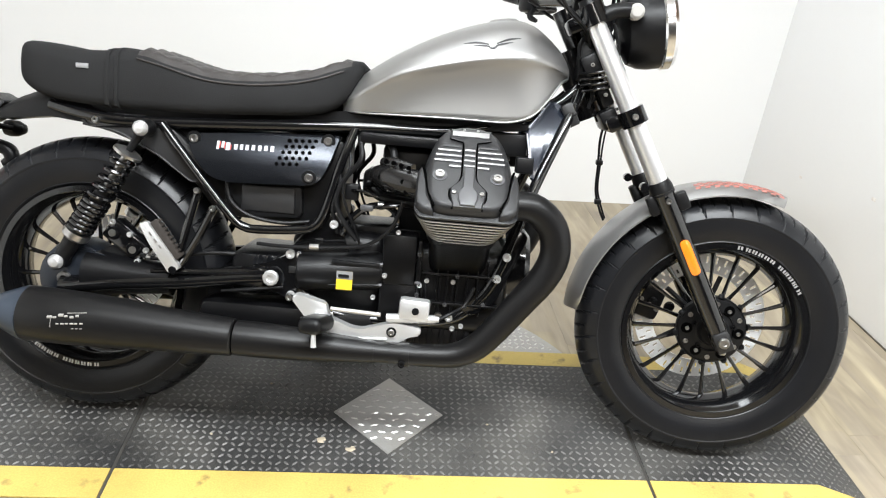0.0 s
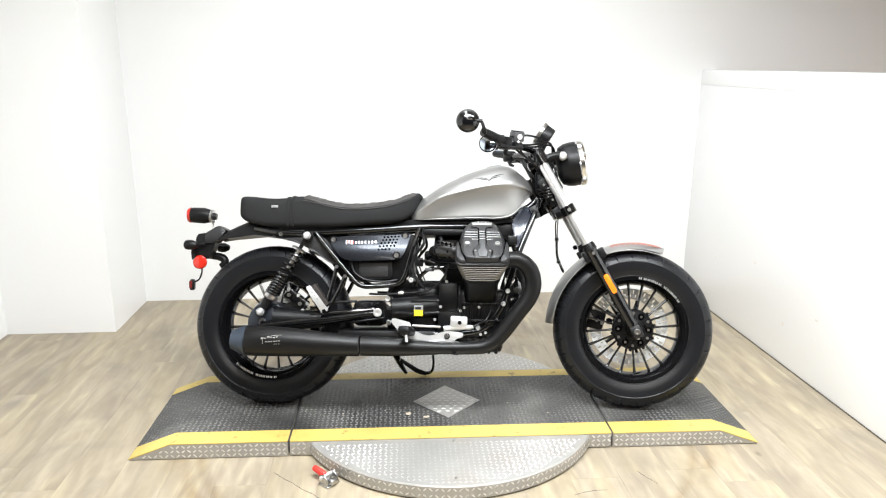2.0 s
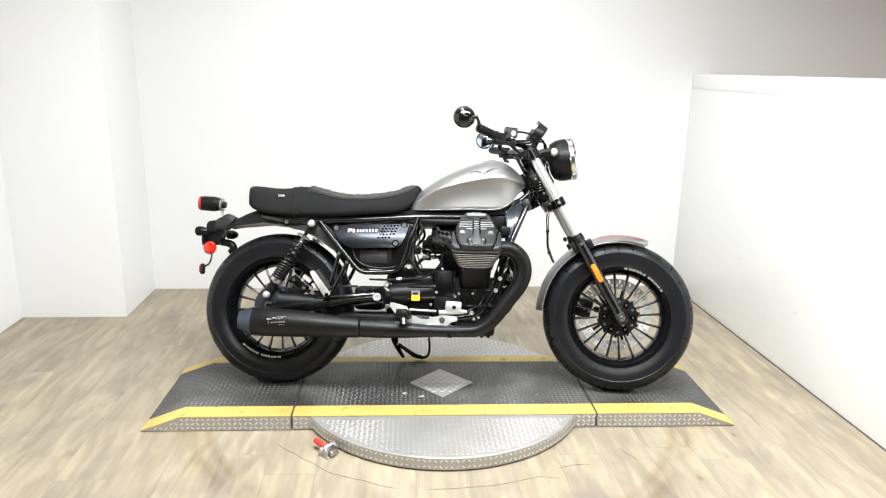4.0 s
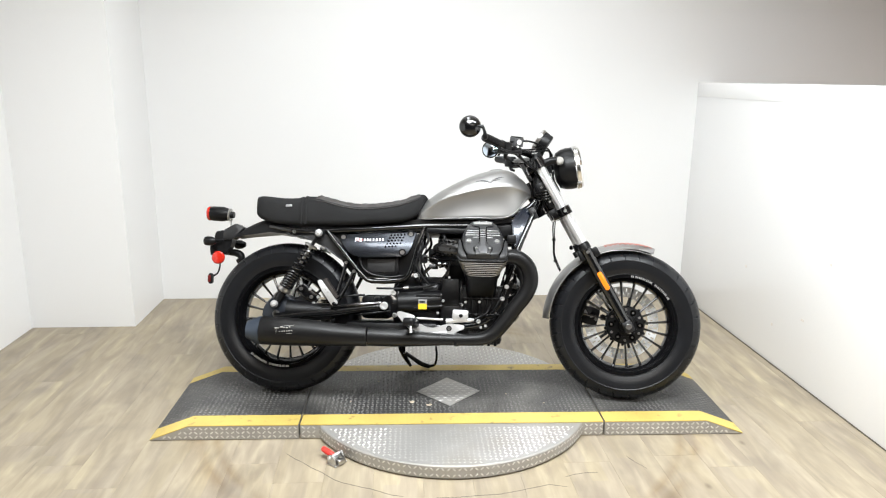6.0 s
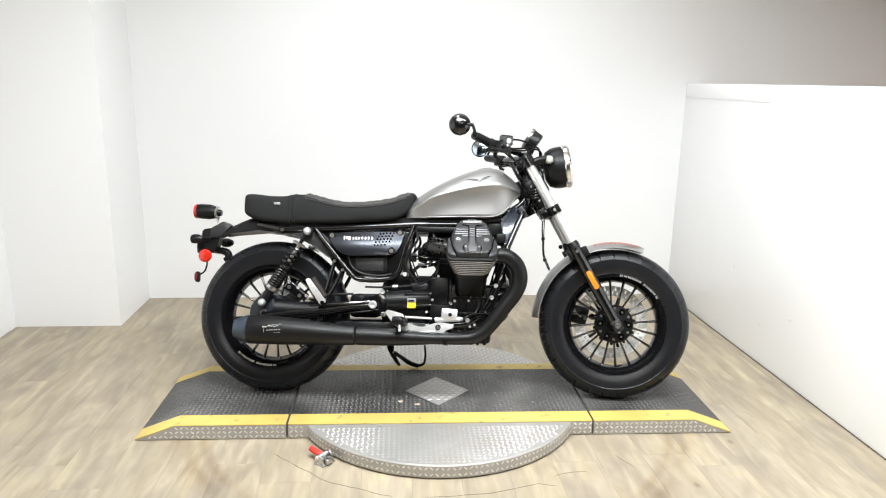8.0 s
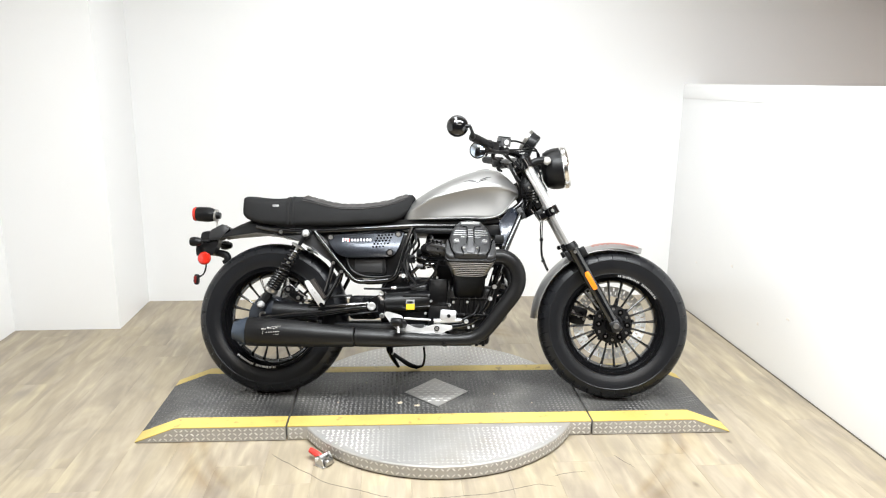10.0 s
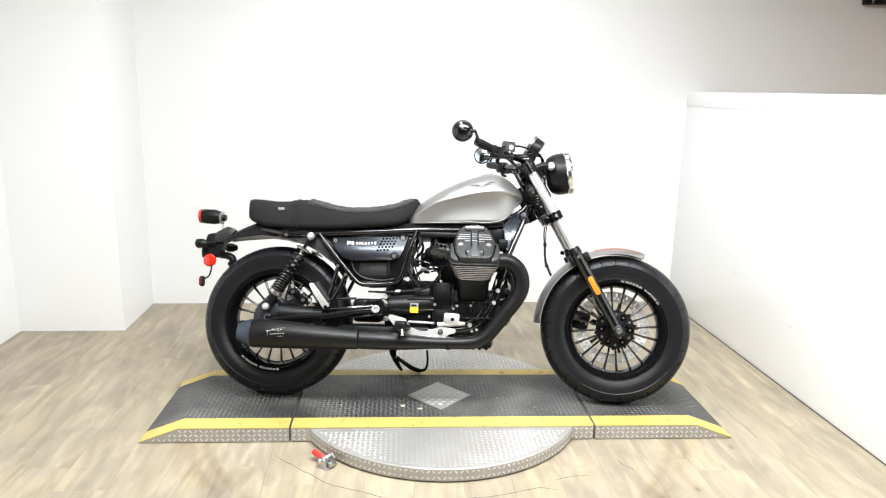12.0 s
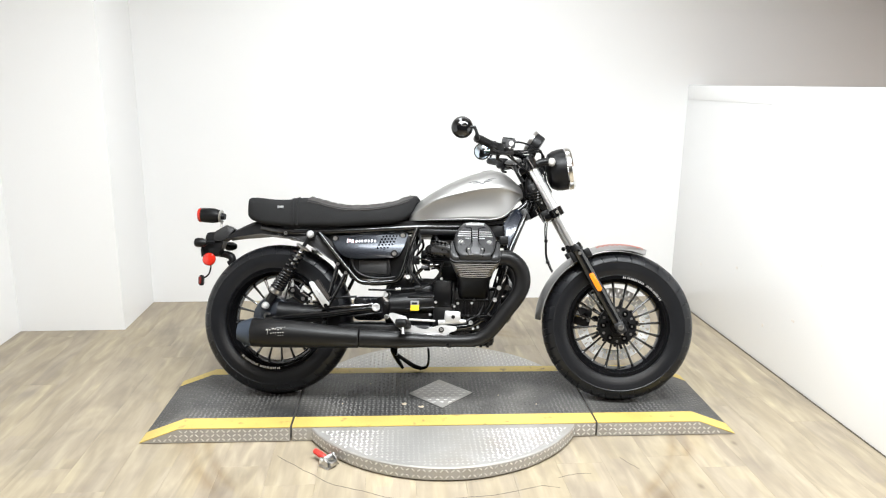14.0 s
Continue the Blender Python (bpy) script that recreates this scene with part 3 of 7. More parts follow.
# ---- crumbs of dried mud on the deck ----
rnd = random.Random(11)
for cx, cy, size in ((-0.160, -0.100, 0.016), (-0.085, -0.128, 0.015), (-0.310, 0.105, 0.005), (0.250, -0.030, 0.004), (-0.42, -0.09, 0.004), (0.40, -0.12, 0.005)):
    crumb = thing("dirt_crumb", "small tan crumb of dried mud on the deck", "dirt", pose(cx, cy, TOP), "mud crumbs")
    bm = bmesh.new()
    n = 11
    ring0 = [(math.cos(math.tau * k / n), math.sin(math.tau * k / n)) for k in range(n)]
    rad = [size * rnd.uniform(0.45, 1.1) for _ in range(n)]
    rows = [[bm.verts.new((x * r * g, y * r * g * 0.7, z)) for (x, y), r in zip(ring0, rad)] for g, z in ((1.0, 0.0), (0.85, 0.0022), (0.4, 0.0034))]
    skin(bm, rows)
    part("lump", bm, MUD, crumb)

# ---- a black box fixed high on the wall beyond the partition ----
# plain black box added for a dark object of unknown kind
fix = thing("black_wall_box", "small black box fixed high on the white wall", "speaker", ROOM @ pose(2.90, YB - 0.001, 1.950))
part("wall_box_body", boxed(-0.16, 0.16, -0.05, 0.0, 0.0, 0.24, bevel=0.006), BLACKP, fix)
part("wall_box_face", boxed(-0.10, 0.145, -0.056, -0.051, 0.012, 0.228, bevel=0.002), CRANK, fix)
part("wall_box_edge", boxed(-0.125, -0.118, -0.054, -0.0505, 0.004, 0.236), TAG, fix)

# ---- the motorcycle: x forwards, y to its left, z up from the ground between its wheels ----
bike = thing("motorcycle", "black and satin silver motorcycle on its stand on the turntable", "motorcycle",
             pose(0.0203, -0.0355, TOP + 0.0015, 0, 0, -4.53) @ pose(0, 0, 0, -16.92, 0, 0))
AXF, AXR, FORK = Vector((0.7325, 0, 0.322)), Vector((-0.7325, 0, 0.322)), radians(29.3)
PIVOT = AXF - Vector((0.06, 0, 0))
STEER = Matrix.Translation(PIVOT) @ Matrix.Rotation(radians(-4.6), 4, Vector((-math.sin(radians(26.4)), 0, math.cos(radians(26.4))))) @ Matrix.Translation(-PIVOT)


def interp(rows, x):
    """Smooth values at x from rows of (x, a, b, ...)."""
    i = max(1, min(len(rows) - 1, next((k for k, r in enumerate(rows) if r[0] >= x), len(rows) - 1)))
    a, b = rows[i - 1], rows[i]
    p, q = rows[max(0, i - 2)], rows[min(len(rows) - 1, i + 1)]
    t = max(0.0, min(1.0, (x - a[0]) / (b[0] - a[0])))
    out = []
    for k in range(1, len(a)):
        ma = (b[k] - p[k]) / max(1e-6, b[0] - p[0]) * (b[0] - a[0])
        mb = (q[k] - a[k]) / max(1e-6, q[0] - a[0]) * (b[0] - a[0])
        out.append((2 * t ** 3 - 3 * t * t + 1) * a[k] + (t ** 3 - 2 * t * t + t) * ma + (-2 * t ** 3 + 3 * t * t) * b[k] + (t ** 3 - t * t) * mb)
    return out


def tyre_mesh(c, R, W, grooves):
    """A tyre with slanting grooves cut over its shoulders."""
    h = W / 2
    half = [(R, 0.0), (R - 0.0015, 0.2 * h), (R - 0.005, 0.42 * h), (R - 0.011, 0.62 * h), (R - 0.020, 0.80 * h), (R - 0.031, 0.93 * h), (R - 0.042, 0.99 * h),
            (R - 0.044, 1.012 * h), (R - 0.047, 1.012 * h), (R - 0.049, 0.995 * h), (R - 0.070, 0.985 * h), (R - 0.088, 0.92 * h), (R - 0.100, 0.84 * h), (R - 0.102, 0.86 * h), (R - 0.1035, 0.84 * h), (0.2155, 0.76 * h)]
    prof = [(r, -s) for r, s in half[::-1]] + half[1:]
    prof += [(0.205, 0.6 * h), (0.205, -0.6 * h)]
    m, n = len(half), grooves * 14
    bm, rings = bmesh.new(), []
    for k in range(n):
        a = math.tau * k / n
        ring = []
        for i, (r, s) in enumerate(prof):
            d = abs(i - (m - 1))
            side = 1 if i > m - 1 else -1
            if i < 2 * m - 1 and 1 <= d <= 5 and (k + 2 * d + (7 if side > 0 else 0)) % 14 == 0 and not (d > 3 and ((k + 2 * d + (7 if side > 0 else 0)) // 14) % 2):
                r -= 0.0065
            ring.append(bm.verts.new((c.x + r * math.cos(a), c.y + s, c.z + r * math.sin(a))))
        rings.append(ring)
    return skin(bm, rings, closed=True, caps=False)


def arc_marks(bm, c, y, r, a0, a1, widths, height, thick=0.0012):
    """Small flat bars on a ring: widths in degrees, negative for a space."""
    a = a0
    total = sum(abs(w) for w in widths)
    for w in widths:
        da = (a1 - a0) * abs(w) / total
        if w > 0:
            b0, b1 = radians(a), radians(a + da)
            vs = []
            for yy in (y, y - thick):
                for ang, rr in ((b0, r), (b1, r), (b1, r + height), (b0, r + height)):
                    vs.append(bm.verts.new((c.x + rr * math.cos(ang), yy, c.z + rr * math.sin(ang))))
            skin(bm, [vs[:4], vs[4:]])
        a += da
    return bm


def pierced_ring(c, r0, r1, y, thick, around=160, rows=11):
    """A flat ring with two rows of short slots through it."""
    bm = bmesh.new()
    radii = [r0 + (r1 - r0) * k / rows for k in range(rows + 1)]
    solid = lambda i, j: not ((j in (6, 7, 8, 9) and i % 4 == 0) or (j in (2, 3, 4) and i % 4 == 2))
    vs = [[[bm.verts.new((c.x + r * math.cos(math.tau * i / around), yy, c.z + r * math.sin(math.tau * i / around))) for r in radii] for i in range(around)] for yy in (y, y + thick)]
    for i in range(around):
        n = (i + 1) % around
        for j in range(rows):
            if not solid(i, j):
                continue
            for q in (0, 1):
                bm.faces.new((vs[q][i][j], vs[q][n][j], vs[q][n][j + 1], vs[q][i][j + 1]))
            for a, b, open_side in (((i, j), (n, j), j == 0 or not solid(i, j - 1)), ((i, j + 1), (n, j + 1), j == rows - 1 or not solid(i, j + 1)), ((i, j), (i, j + 1), not solid((i - 1) % around, j)), ((n, j), (n, j + 1), not solid(n, j))):
                if open_side:
                    bm.faces.new((vs[0][a[0]][a[1]], vs[0][b[0]][b[1]], vs[1][b[0]][b[1]], vs[1][a[0]][a[1]]))
    return bm


def wheel(c, W, R, front):
    h = W / 2
    prof = [(0.2165, -0.70 * h), (0.2150, -0.83 * h), (0.2025, -0.83 * h), (0.199, -0.74 * h), (0.190, -0.62 * h), (0.185, -0.35 * h), (0.179, -0.15 * h), (0.179, 0.15 * h),
            (0.185, 0.35 * h), (0.190, 0.62 * h), (0.199, 0.74 * h), (0.2025, 0.83 * h), (0.2150, 0.83 * h), (0.2165, 0.70 * h)]
    rim = part("front_wheel" if front else "rear_wheel", lathe(bmesh.new(), prof, c, 72), BLACK, bike, "gloss black cast rim with thin spokes")
    part("tyre", tyre_mesh(c, R, W, 60), RUBBER, rim, "wide black rubber tyre", angle=22)
    part("hub", lathe(bmesh.new(), [(0.0001, -0.055), (0.030, -0.055), (0.034, -0.050), (0.036, -0.040), (0.056, -0.036), (0.064, -0.026), (0.064, 0.022), (0.058, 0.03), (0.036, 0.034), (0.034, 0.055), (0.0001, 0.055)], c, 40), BLACKP, rim, "black hub")
    n = 20
    for k in range(n):
        a = math.tau * (k + 0.25) / n + (0.04 if k % 2 else -0.04)
        b = math.tau * (k + 0.25) / n
        s = 0.010 if k % 2 else -0.010
        p0 = c + Vector((0.060 * math.cos(a), s, 0.060 * math.sin(a)))
        pm = c + Vector((0.12 * math.cos(b), s * 0.6, 0.12 * math.sin(b)))
        p1 = c + Vector((0.183 * math.cos(b), s * 0.4, 0.183 * math.sin(b)))
        part("spoke", tubed([p0, pm, p1], [0.0060, 0.0042, 0.0062], 8, 3), BLACK, rim)
    # carrier with windows
    if front:
        part("hub_flange", lathe(bmesh.new(), [(0.050, -0.042), (0.076, -0.038), (0.082, -0.031), (0.083, -0.020), (0.050, -0.018)], c, 48), BLACKP, rim, "black hub flange")
        for k in range(6):
            a = math.tau * k / 6 + 0.5
            part("flange_bolt", bolt(bmesh.new(), c + Vector((0.066 * math.cos(a), -0.0380, 0.066 * math.sin(a))), (0, -1, 0), 0.0060, 0.004), STEEL, rim)
            b = a + math.pi / 6
            # black disc on the flange for the shade inside a well
            part("flange_well_shade", tubed([c + Vector((0.060 * math.cos(b), -0.0385, 0.060 * math.sin(b))), c + Vector((0.060 * math.cos(b), -0.0420, 0.060 * math.sin(b)))], [0.0135, 0.0125], 16, smooth=False), HOLE_SHADE, rim)
            part("well_bolt", bolt(bmesh.new(), c + Vector((0.060 * math.cos(b), -0.0420, 0.060 * math.sin(b))), (0, -1, 0), 0.0050, 0.003), STEEL, rim)
        for k in range(10):
            a = math.tau * k / 10 + 0.2
            part("flange_lug", tubed([c + Vector((0.078 * math.cos(a), -0.034, 0.078 * math.sin(a))), c + Vector((0.088 * math.cos(a), -0.028, 0.088 * math.sin(a)))], [0.009, 0.0060], 8, smooth=False), BLACKP, rim)
        for k in range(5):
            a = math.tau * k / 5 + 0.3
            part("hub_bolt", bolt(bmesh.new(), c + Vector((0.048 * math.cos(a), -0.037, 0.048 * math.sin(a))), (0, -1, 0), 0.006), BLACK, rim)
    disc_r = 0.160 if front else 0.130
    yd = 0.072
    bm = pierced_ring(c, disc_r - 0.044, disc_r, yd, 0.005)
    part("brake_disc", bm, DISCSTEEL, rim, "bare steel brake disc cut with short slots")
    for k in range(5):
        a = math.tau * k / 5
        part("disc_carrier", tubed([c + Vector((0.03 * math.cos(a), yd - 0.01, 0.03 * math.sin(a))), c + Vector(((disc_r - 0.046) * math.cos(a), yd, (disc_r - 0.046) * math.sin(a)))], 0.0065, 8, smooth=False), BLACKP, rim)
    bars = [0.6, -0.4, 0.6, -1.0] + [0.55, -0.3, 0.35, -0.3, 0.55, -0.6, 0.6, -0.35, 0.6, -0.6] * 2 + [-1.2] + [0.6, -0.35, 0.6, -0.6] * 5 + [-0.4, 0.6, -0.4, 0.6]
    a0, a1 = (33, 85) if front else (228, 276)
    part("tyre_lettering", arc_marks(bmesh.new(), c, -0.83 * h - 0.0004, 0.2048, a0, a1, bars, 0.0085), NAMEPLATE if front else WHITE, rim, "grey bars of tyre lettering" if front else "white bars of tyre lettering")
    return rim


wheel(AXR, 0.150, 0.323, False)
BAKE[0] = STEER
wheel(AXF, 0.130, 0.320, True)


# ---- front end ----
def fork_at(d, y):
    """A point d metres up the fork from the axle's height."""
    return Vector((AXF.x - d * math.sin(FORK), y, AXF.z + d * math.cos(FORK)))


for s in (-1, 1):
    y = s * 0.100
    leg = part("fork_leg", tubed([fork_at(-0.02, y), fork_at(0.03, y), fork_at(0.10, y), fork_at(0.36, y), fork_at(0.372, y)], [0.019, 0.0225, 0.0235, 0.0240, 0.0275], 24, smooth=False), BLACK, bike, "gloss black lower fork leg")
    part("fork_tube", tubed([fork_at(0.37, y), fork_at(0.80, y)], 0.0205, 20, smooth=False), TUBE, leg, "polished chrome fork tube")
    part("dust_seal", tubed([fork_at(0.366, y), fork_at(0.385, y), fork_at(0.396, y)], [0.0275, 0.026, 0.0225], 20, smooth=False), BLACKP, leg)
    part("axle_clamp", boxed(-0.019, 0.019, -0.026, 0.026, -0.026, 0.024, bevel=0.006, m=Matrix.Translation((AXF.x, y, AXF.z)) @ Matrix.Rotation(-FORK, 4, "Y")), COVER, leg, "dark grey cast axle clamp")
    part("pinch_bolt", bolt(bmesh.new(), Vector((AXF.x, y + s * 0.014, AXF.z)) + Matrix.Rotation(-FORK, 3, "Y") @ Vector((-0.006, 0, -0.026)), (0, 0, -1), 0.0055, 0.006), STEEL, leg)
    part("axle_nut", bolt(bmesh.new(), (AXF.x, y + s * 0.026, AXF.z), (0, s, 0), 0.0125, 0.008), STEEL, leg, "bright axle nut")
    # orange reflector on the leg's outer face
    bm = bmesh.new()
    slab(bm, rounded([(-0.0105, -0.042), (0.0105, -0.042), (0.0105, 0.042), (-0.0105, 0.042)], 0.0105), -0.004, 0.004, 0.002, m=Matrix.Translation(fork_at(0.215, y + s * 0.0262)) @ Matrix.Rotation(-FORK, 4, "Y"))
    part("reflector", bm, ORANGE, leg, "orange oblong reflector")
    # fender bracket at the top of the lower leg
    fb = Matrix.Translation(fork_at(0.345, y)) @ Matrix.Rotation(-FORK, 4, "Y")
    part("fender_bracket", boxed(-0.040, -0.020, -0.012, 0.012, -0.018, 0.028, bevel=0.005, m=fb), BLACKP, leg)
    part("fender_bracket", boxed(0.020, 0.046, -0.012, 0.012, -0.030, 0.012, bevel=0.005, m=fb), BLACKP, leg)
    part("bracket_ring", tubed([fork_at(0.392, y) + Vector((-0.030, -0.008 * s, -0.012)), fork_at(0.392, y) + Vector((-0.030, 0.010 * s, -0.012))], 0.010, 14, smooth=False), BLACK, leg)
    part("clamp_bolt", bolt(bmesh.new(), fork_at(0.352, y + s * 0.028), (0, s, 0), 0.007), STEEL, leg)

bm = bmesh.new()
for d, r in ((0.549, 0.029), (0.776, 0.030)):
    for s in (-1, 1):
        rod(bm, fork_at(d - 0.018, s * 0.1), fork_at(d + (0.018 if d < 0.7 else 0.026), s * 0.1), r, n=20)
    box(bm, -0.055, 0.022, -0.10, 0.10, -0.016, 0.016, bevel=0.006, m=Matrix.Translation(fork_at(d, 0)) @ Matrix.Rotation(-FORK, 4, "Y"))
part("triple_clamp", bm, BLACK, bike, "black upper and lower fork yokes")
part("steering_stem", tubed([fork_at(0.54, 0) + Vector((-0.045, 0, 0)), fork_at(0.80, 0) + Vector((-0.045, 0, 0))], 0.026, 16, smooth=False), BLACK, bike)
for s in (-1, 1):
    part("yoke_bolt", bolt(bmesh.new(), fork_at(0.549, s * 0.129), (0, s, 0), 0.007), STEEL, bike)
    part("fork_cap", tubed([fork_at(0.79, s * 0.1), fork_at(0.815, s * 0.1)], [0.023, 0.018], 16, smooth=False), BLACKP, bike)
    # upper fork shroud behind the headlight
    part("headlight_bracket", tubed([fork_at(0.765, s * 0.1), Vector((0.392, s * 0.102, 1.012)), Vector((0.426, s * 0.098, 1.018)), Vector((0.445, s * 0.085, 1.018))], [0.017, 0.016, 0.016, 0.017], 14, 4), BLACKP, bike)

# headlight
LC, LT = Vector((0.452, 0, 0.990)), Matrix.Rotation(radians(-10), 4, "Y")
def lamp_part(name, prof, mat, parent, label=""):
    bm = lathe(bmesh.new(), prof, (0, 0, 0), 48, "x")
    bmesh.ops.transform(bm, matrix=Matrix.Translation(LC) @ LT, verts=bm.verts)
    return part(name, bm, mat, parent, label)
shell = lamp_part("headlight", [(0.0005, -0.030), (0.048, -0.027), (0.076, -0.014), (0.087, 0.008), (0.0905, 0.030), (0.090, 0.060), (0.084, 0.060), (0.080, 0.03), (0.0005, 0.0)], BLACKP, bike, "round satin black headlight")
lamp_part("headlight_ring", [(0.090, 0.056), (0.0940, 0.060), (0.0940, 0.076), (0.088, 0.084), (0.080, 0.082), (0.082, 0.060)], CHROME, shell, "chrome headlight rim")
lamp_part("headlight_lens", [(0.0005, 0.090), (0.03, 0.089), (0.06, 0.085), (0.082, 0.076), (0.082, 0.073), (0.06, 0.081), (0.03, 0.085), (0.0005, 0.086)], LENS, shell, "clear headlight glass")
lamp_part("headlight_reflector", [(0.0005, 0.022), (0.03, 0.028), (0.06, 0.046), (0.080, 0.068), (0.080, 0.066), (0.06, 0.043), (0.03, 0.025), (0.0005, 0.019)], CHROME, shell, "bright reflector")
for s in (-1, 1):
    part("headlight_screw", tubed([(0.440, s * 0.090, 1.016), (0.440, s * 0.110, 1.016), (0.440, s * 0.116, 1.016)], [0.0175, 0.0165, 0.0110], 16, smooth=False), GREYPRINT, shell, "pale headlight mount")

# instrument
GA = Matrix.Translation((0.371, 0, 1.112)) @ Matrix.Rotation(radians(-56), 4, "Y")
bm = lathe(bmesh.new(), [(0.0005, -0.028), (0.040, -0.028), (0.045, -0.024), (0.0465, 0.020), (0.0445, 0.024), (0.040, 0.022), (0.040, 0.014), (0.0005, 0.014)], (0, 0, 0), 36, "z")
bmesh.ops.transform(bm, matrix=GA, verts=bm.verts)
gauge = part("instrument", bm, BLACKP, bike, "round black instrument pod")
bm = lathe(bmesh.new(), [(0.0005, 0.0165), (0.039, 0.0165), (0.039, 0.0145), (0.0005, 0.0145)], (0, 0, 0), 36, "z")
bmesh.ops.transform(bm, matrix=GA, verts=bm.verts)
part("dial", bm, COVER, gauge)
bm = lathe(bmesh.new(), [(0.0475, 0.012), (0.0490, 0.016), (0.0485, 0.026), (0.0430, 0.028), (0.0420, 0.024), (0.0470, 0.020)], (0, 0, 0), 36, "z")
bmesh.ops.transform(bm, matrix=GA, verts=bm.verts)
part("bezel", bm, STEEL, gauge, "bright bezel")
part("instrument_stalk", tubed([(0.372, 0, 1.085), (0.352, 0, 1.04)], 0.014, 12, smooth=False), BLACKP, bike)

# handlebar, a little off level in its clamps
HUB = Vector((0.338, 0, 1.038))
BAKE[0] = STEER @ Matrix.Translation(HUB) @ Matrix.Rotation(radians(-2.4), 4, "Z") @ Matrix.Rotation(radians(1.9), 4, "X") @ Matrix.Translation(-HUB)
BAR = [(0.150, -0.370, 1.080), (0.178, -0.325, 1.072), (0.211, -0.270, 1.059), (0.240, -0.220, 1.052), (0.297, -0.120, 1.048), (0.330, -0.055, 1.041), (0.338, 0.0, 1.038),
       (0.330, 0.055, 1.041), (0.297, 0.120, 1.048), (0.240, 0.220, 1.052), (0.211, 0.270, 1.059), (0.178, 0.325, 1.072), (0.150, 0.370, 1.080)]
handlebar = part("handlebar", tubed(BAR, 0.0115, 14, 5), BLACK, bike, "black tubular handlebar")
for s in (-1, 1):
    f = lambda x, y, z: (x, s * y, z)
    grip = part("grip", tubed([f(0.146, 0.376, 1.081), f(0.150, 0.370, 1.080), f(0.180, 0.320, 1.071), f(0.203, 0.284, 1.063), f(0.206, 0.279, 1.062)], [0.014, 0.0170, 0.0165, 0.0185, 0.0225], 18, 4), BLACKP, bike, "black rubber grip")
    bm = bmesh.new()
    for k in range(7):
        a = Vector(f(0.158, 0.357, 1.078)).lerp(Vector(f(0.198, 0.292, 1.065)), k / 7)
        b = Vector(f(0.158, 0.357, 1.078)).lerp(Vector(f(0.198, 0.292, 1.065)), k / 7 + 0.06)
        rod(bm, a, b, 0.0176, n=14)
    part("grip_rib", bm, BLACKP, grip)
    along = Matrix.Rotation(s * radians(-58), 4, "Z")
    sw = part("switch_housing", boxed(-0.030, 0.018, -0.024, 0.022, -0.026, 0.022, bevel=0.009, m=Matrix.Translation(f(0.222, 0.250, 1.056)) @ along), BLACKP, bike, "black switch cluster")
    part("switch_button", boxed(-0.010, 0.010, -0.004, 0.004, -0.006, 0.006, bevel=0.002, m=Matrix.Translation(f(0.208, 0.262, 1.074)) @ along), COVER, sw)
    part("switch_button", tubed([f(0.206, 0.268, 1.045), f(0.198, 0.274, 1.043)], [0.008, 0.006], 12, smooth=False), COVER, sw)
    part("cable_boot", tubed([f(0.226, 0.240, 1.040), f(0.222, 0.236, 1.018), f(0.238, 0.214, 1.008)], [0.010, 0.008, 0.0055], 10, 4), BLACKP, sw)
    part("lever_bracket", boxed(-0.020, 0.030, -0.017, 0.017, -0.016, 0.014, bevel=0.006, m=Matrix.Translation(f(0.258, 0.212, 1.050)) @ along), BLACKP, handlebar)
    part("lever", tubed([f(0.276, 0.214, 1.046), f(0.280, 0.236, 1.040), f(0.250, 0.290, 1.034), f(0.222, 0.338, 1.036), f(0.208, 0.358, 1.040)], [0.010, 0.009, 0.006, 0.0055, 0.008], 10, 4, flat=0.6), BLACKP, handlebar, "black hand lever")
    part("perch_bolt", bolt(bmesh.new(), f(0.270, 0.222, 1.058), (0, 0, 1), 0.006), STEEL, handlebar)
    # bar-end mirror
    mx, mz = (0.092, 1.121) if s < 0 else (0.112, 1.131)
    stem = part("mirror", tubed([f(0.149, 0.376, 1.079), f(0.150, 0.396, 1.083), f(0.149, 0.402, 1.098), f(mx + 0.050, 0.402, mz - 0.004)], [0.013, 0.010, 0.006, 0.0058], 12, 5), BLACKP, bike, "round black bar-end mirror")
    mm = Matrix.Translation(f(mx, 0.402, mz)) @ Matrix.Rotation(s * radians(84), 4, "Z")
    bm = lathe(bmesh.new(), [(0.0005, 0.018), (0.018, 0.016), (0.034, 0.008), (0.042, -0.004), (0.043, -0.012), (0.040, -0.014), (0.0005, -0.012)], (0, 0, 0), 36, "x")
    bmesh.ops.transform(bm, matrix=mm, verts=bm.verts)
    part("mirror_shell", bm, BLACK, stem)
    bm = lathe(bmesh.new(), [(0.0005, -0.0195), (0.012, -0.0189), (0.024, -0.0172), (0.033, -0.0152), (0.0385, -0.0136), (0.0385, -0.013), (0.0005, -0.0125)], (0, 0, 0), 36, "x")
    bmesh.ops.transform(bm, matrix=mm, verts=bm.verts)
    part("mirror_glass", bm, MIRROR, stem, "domed mirror glass")
    part("mirror_joint", tubed([f(mx + 0.053, 0.402, mz - 0.003), f(mx + 0.015, 0.404, mz)], [0.007, 0.006], 10, smooth=False), BLACKP, stem)
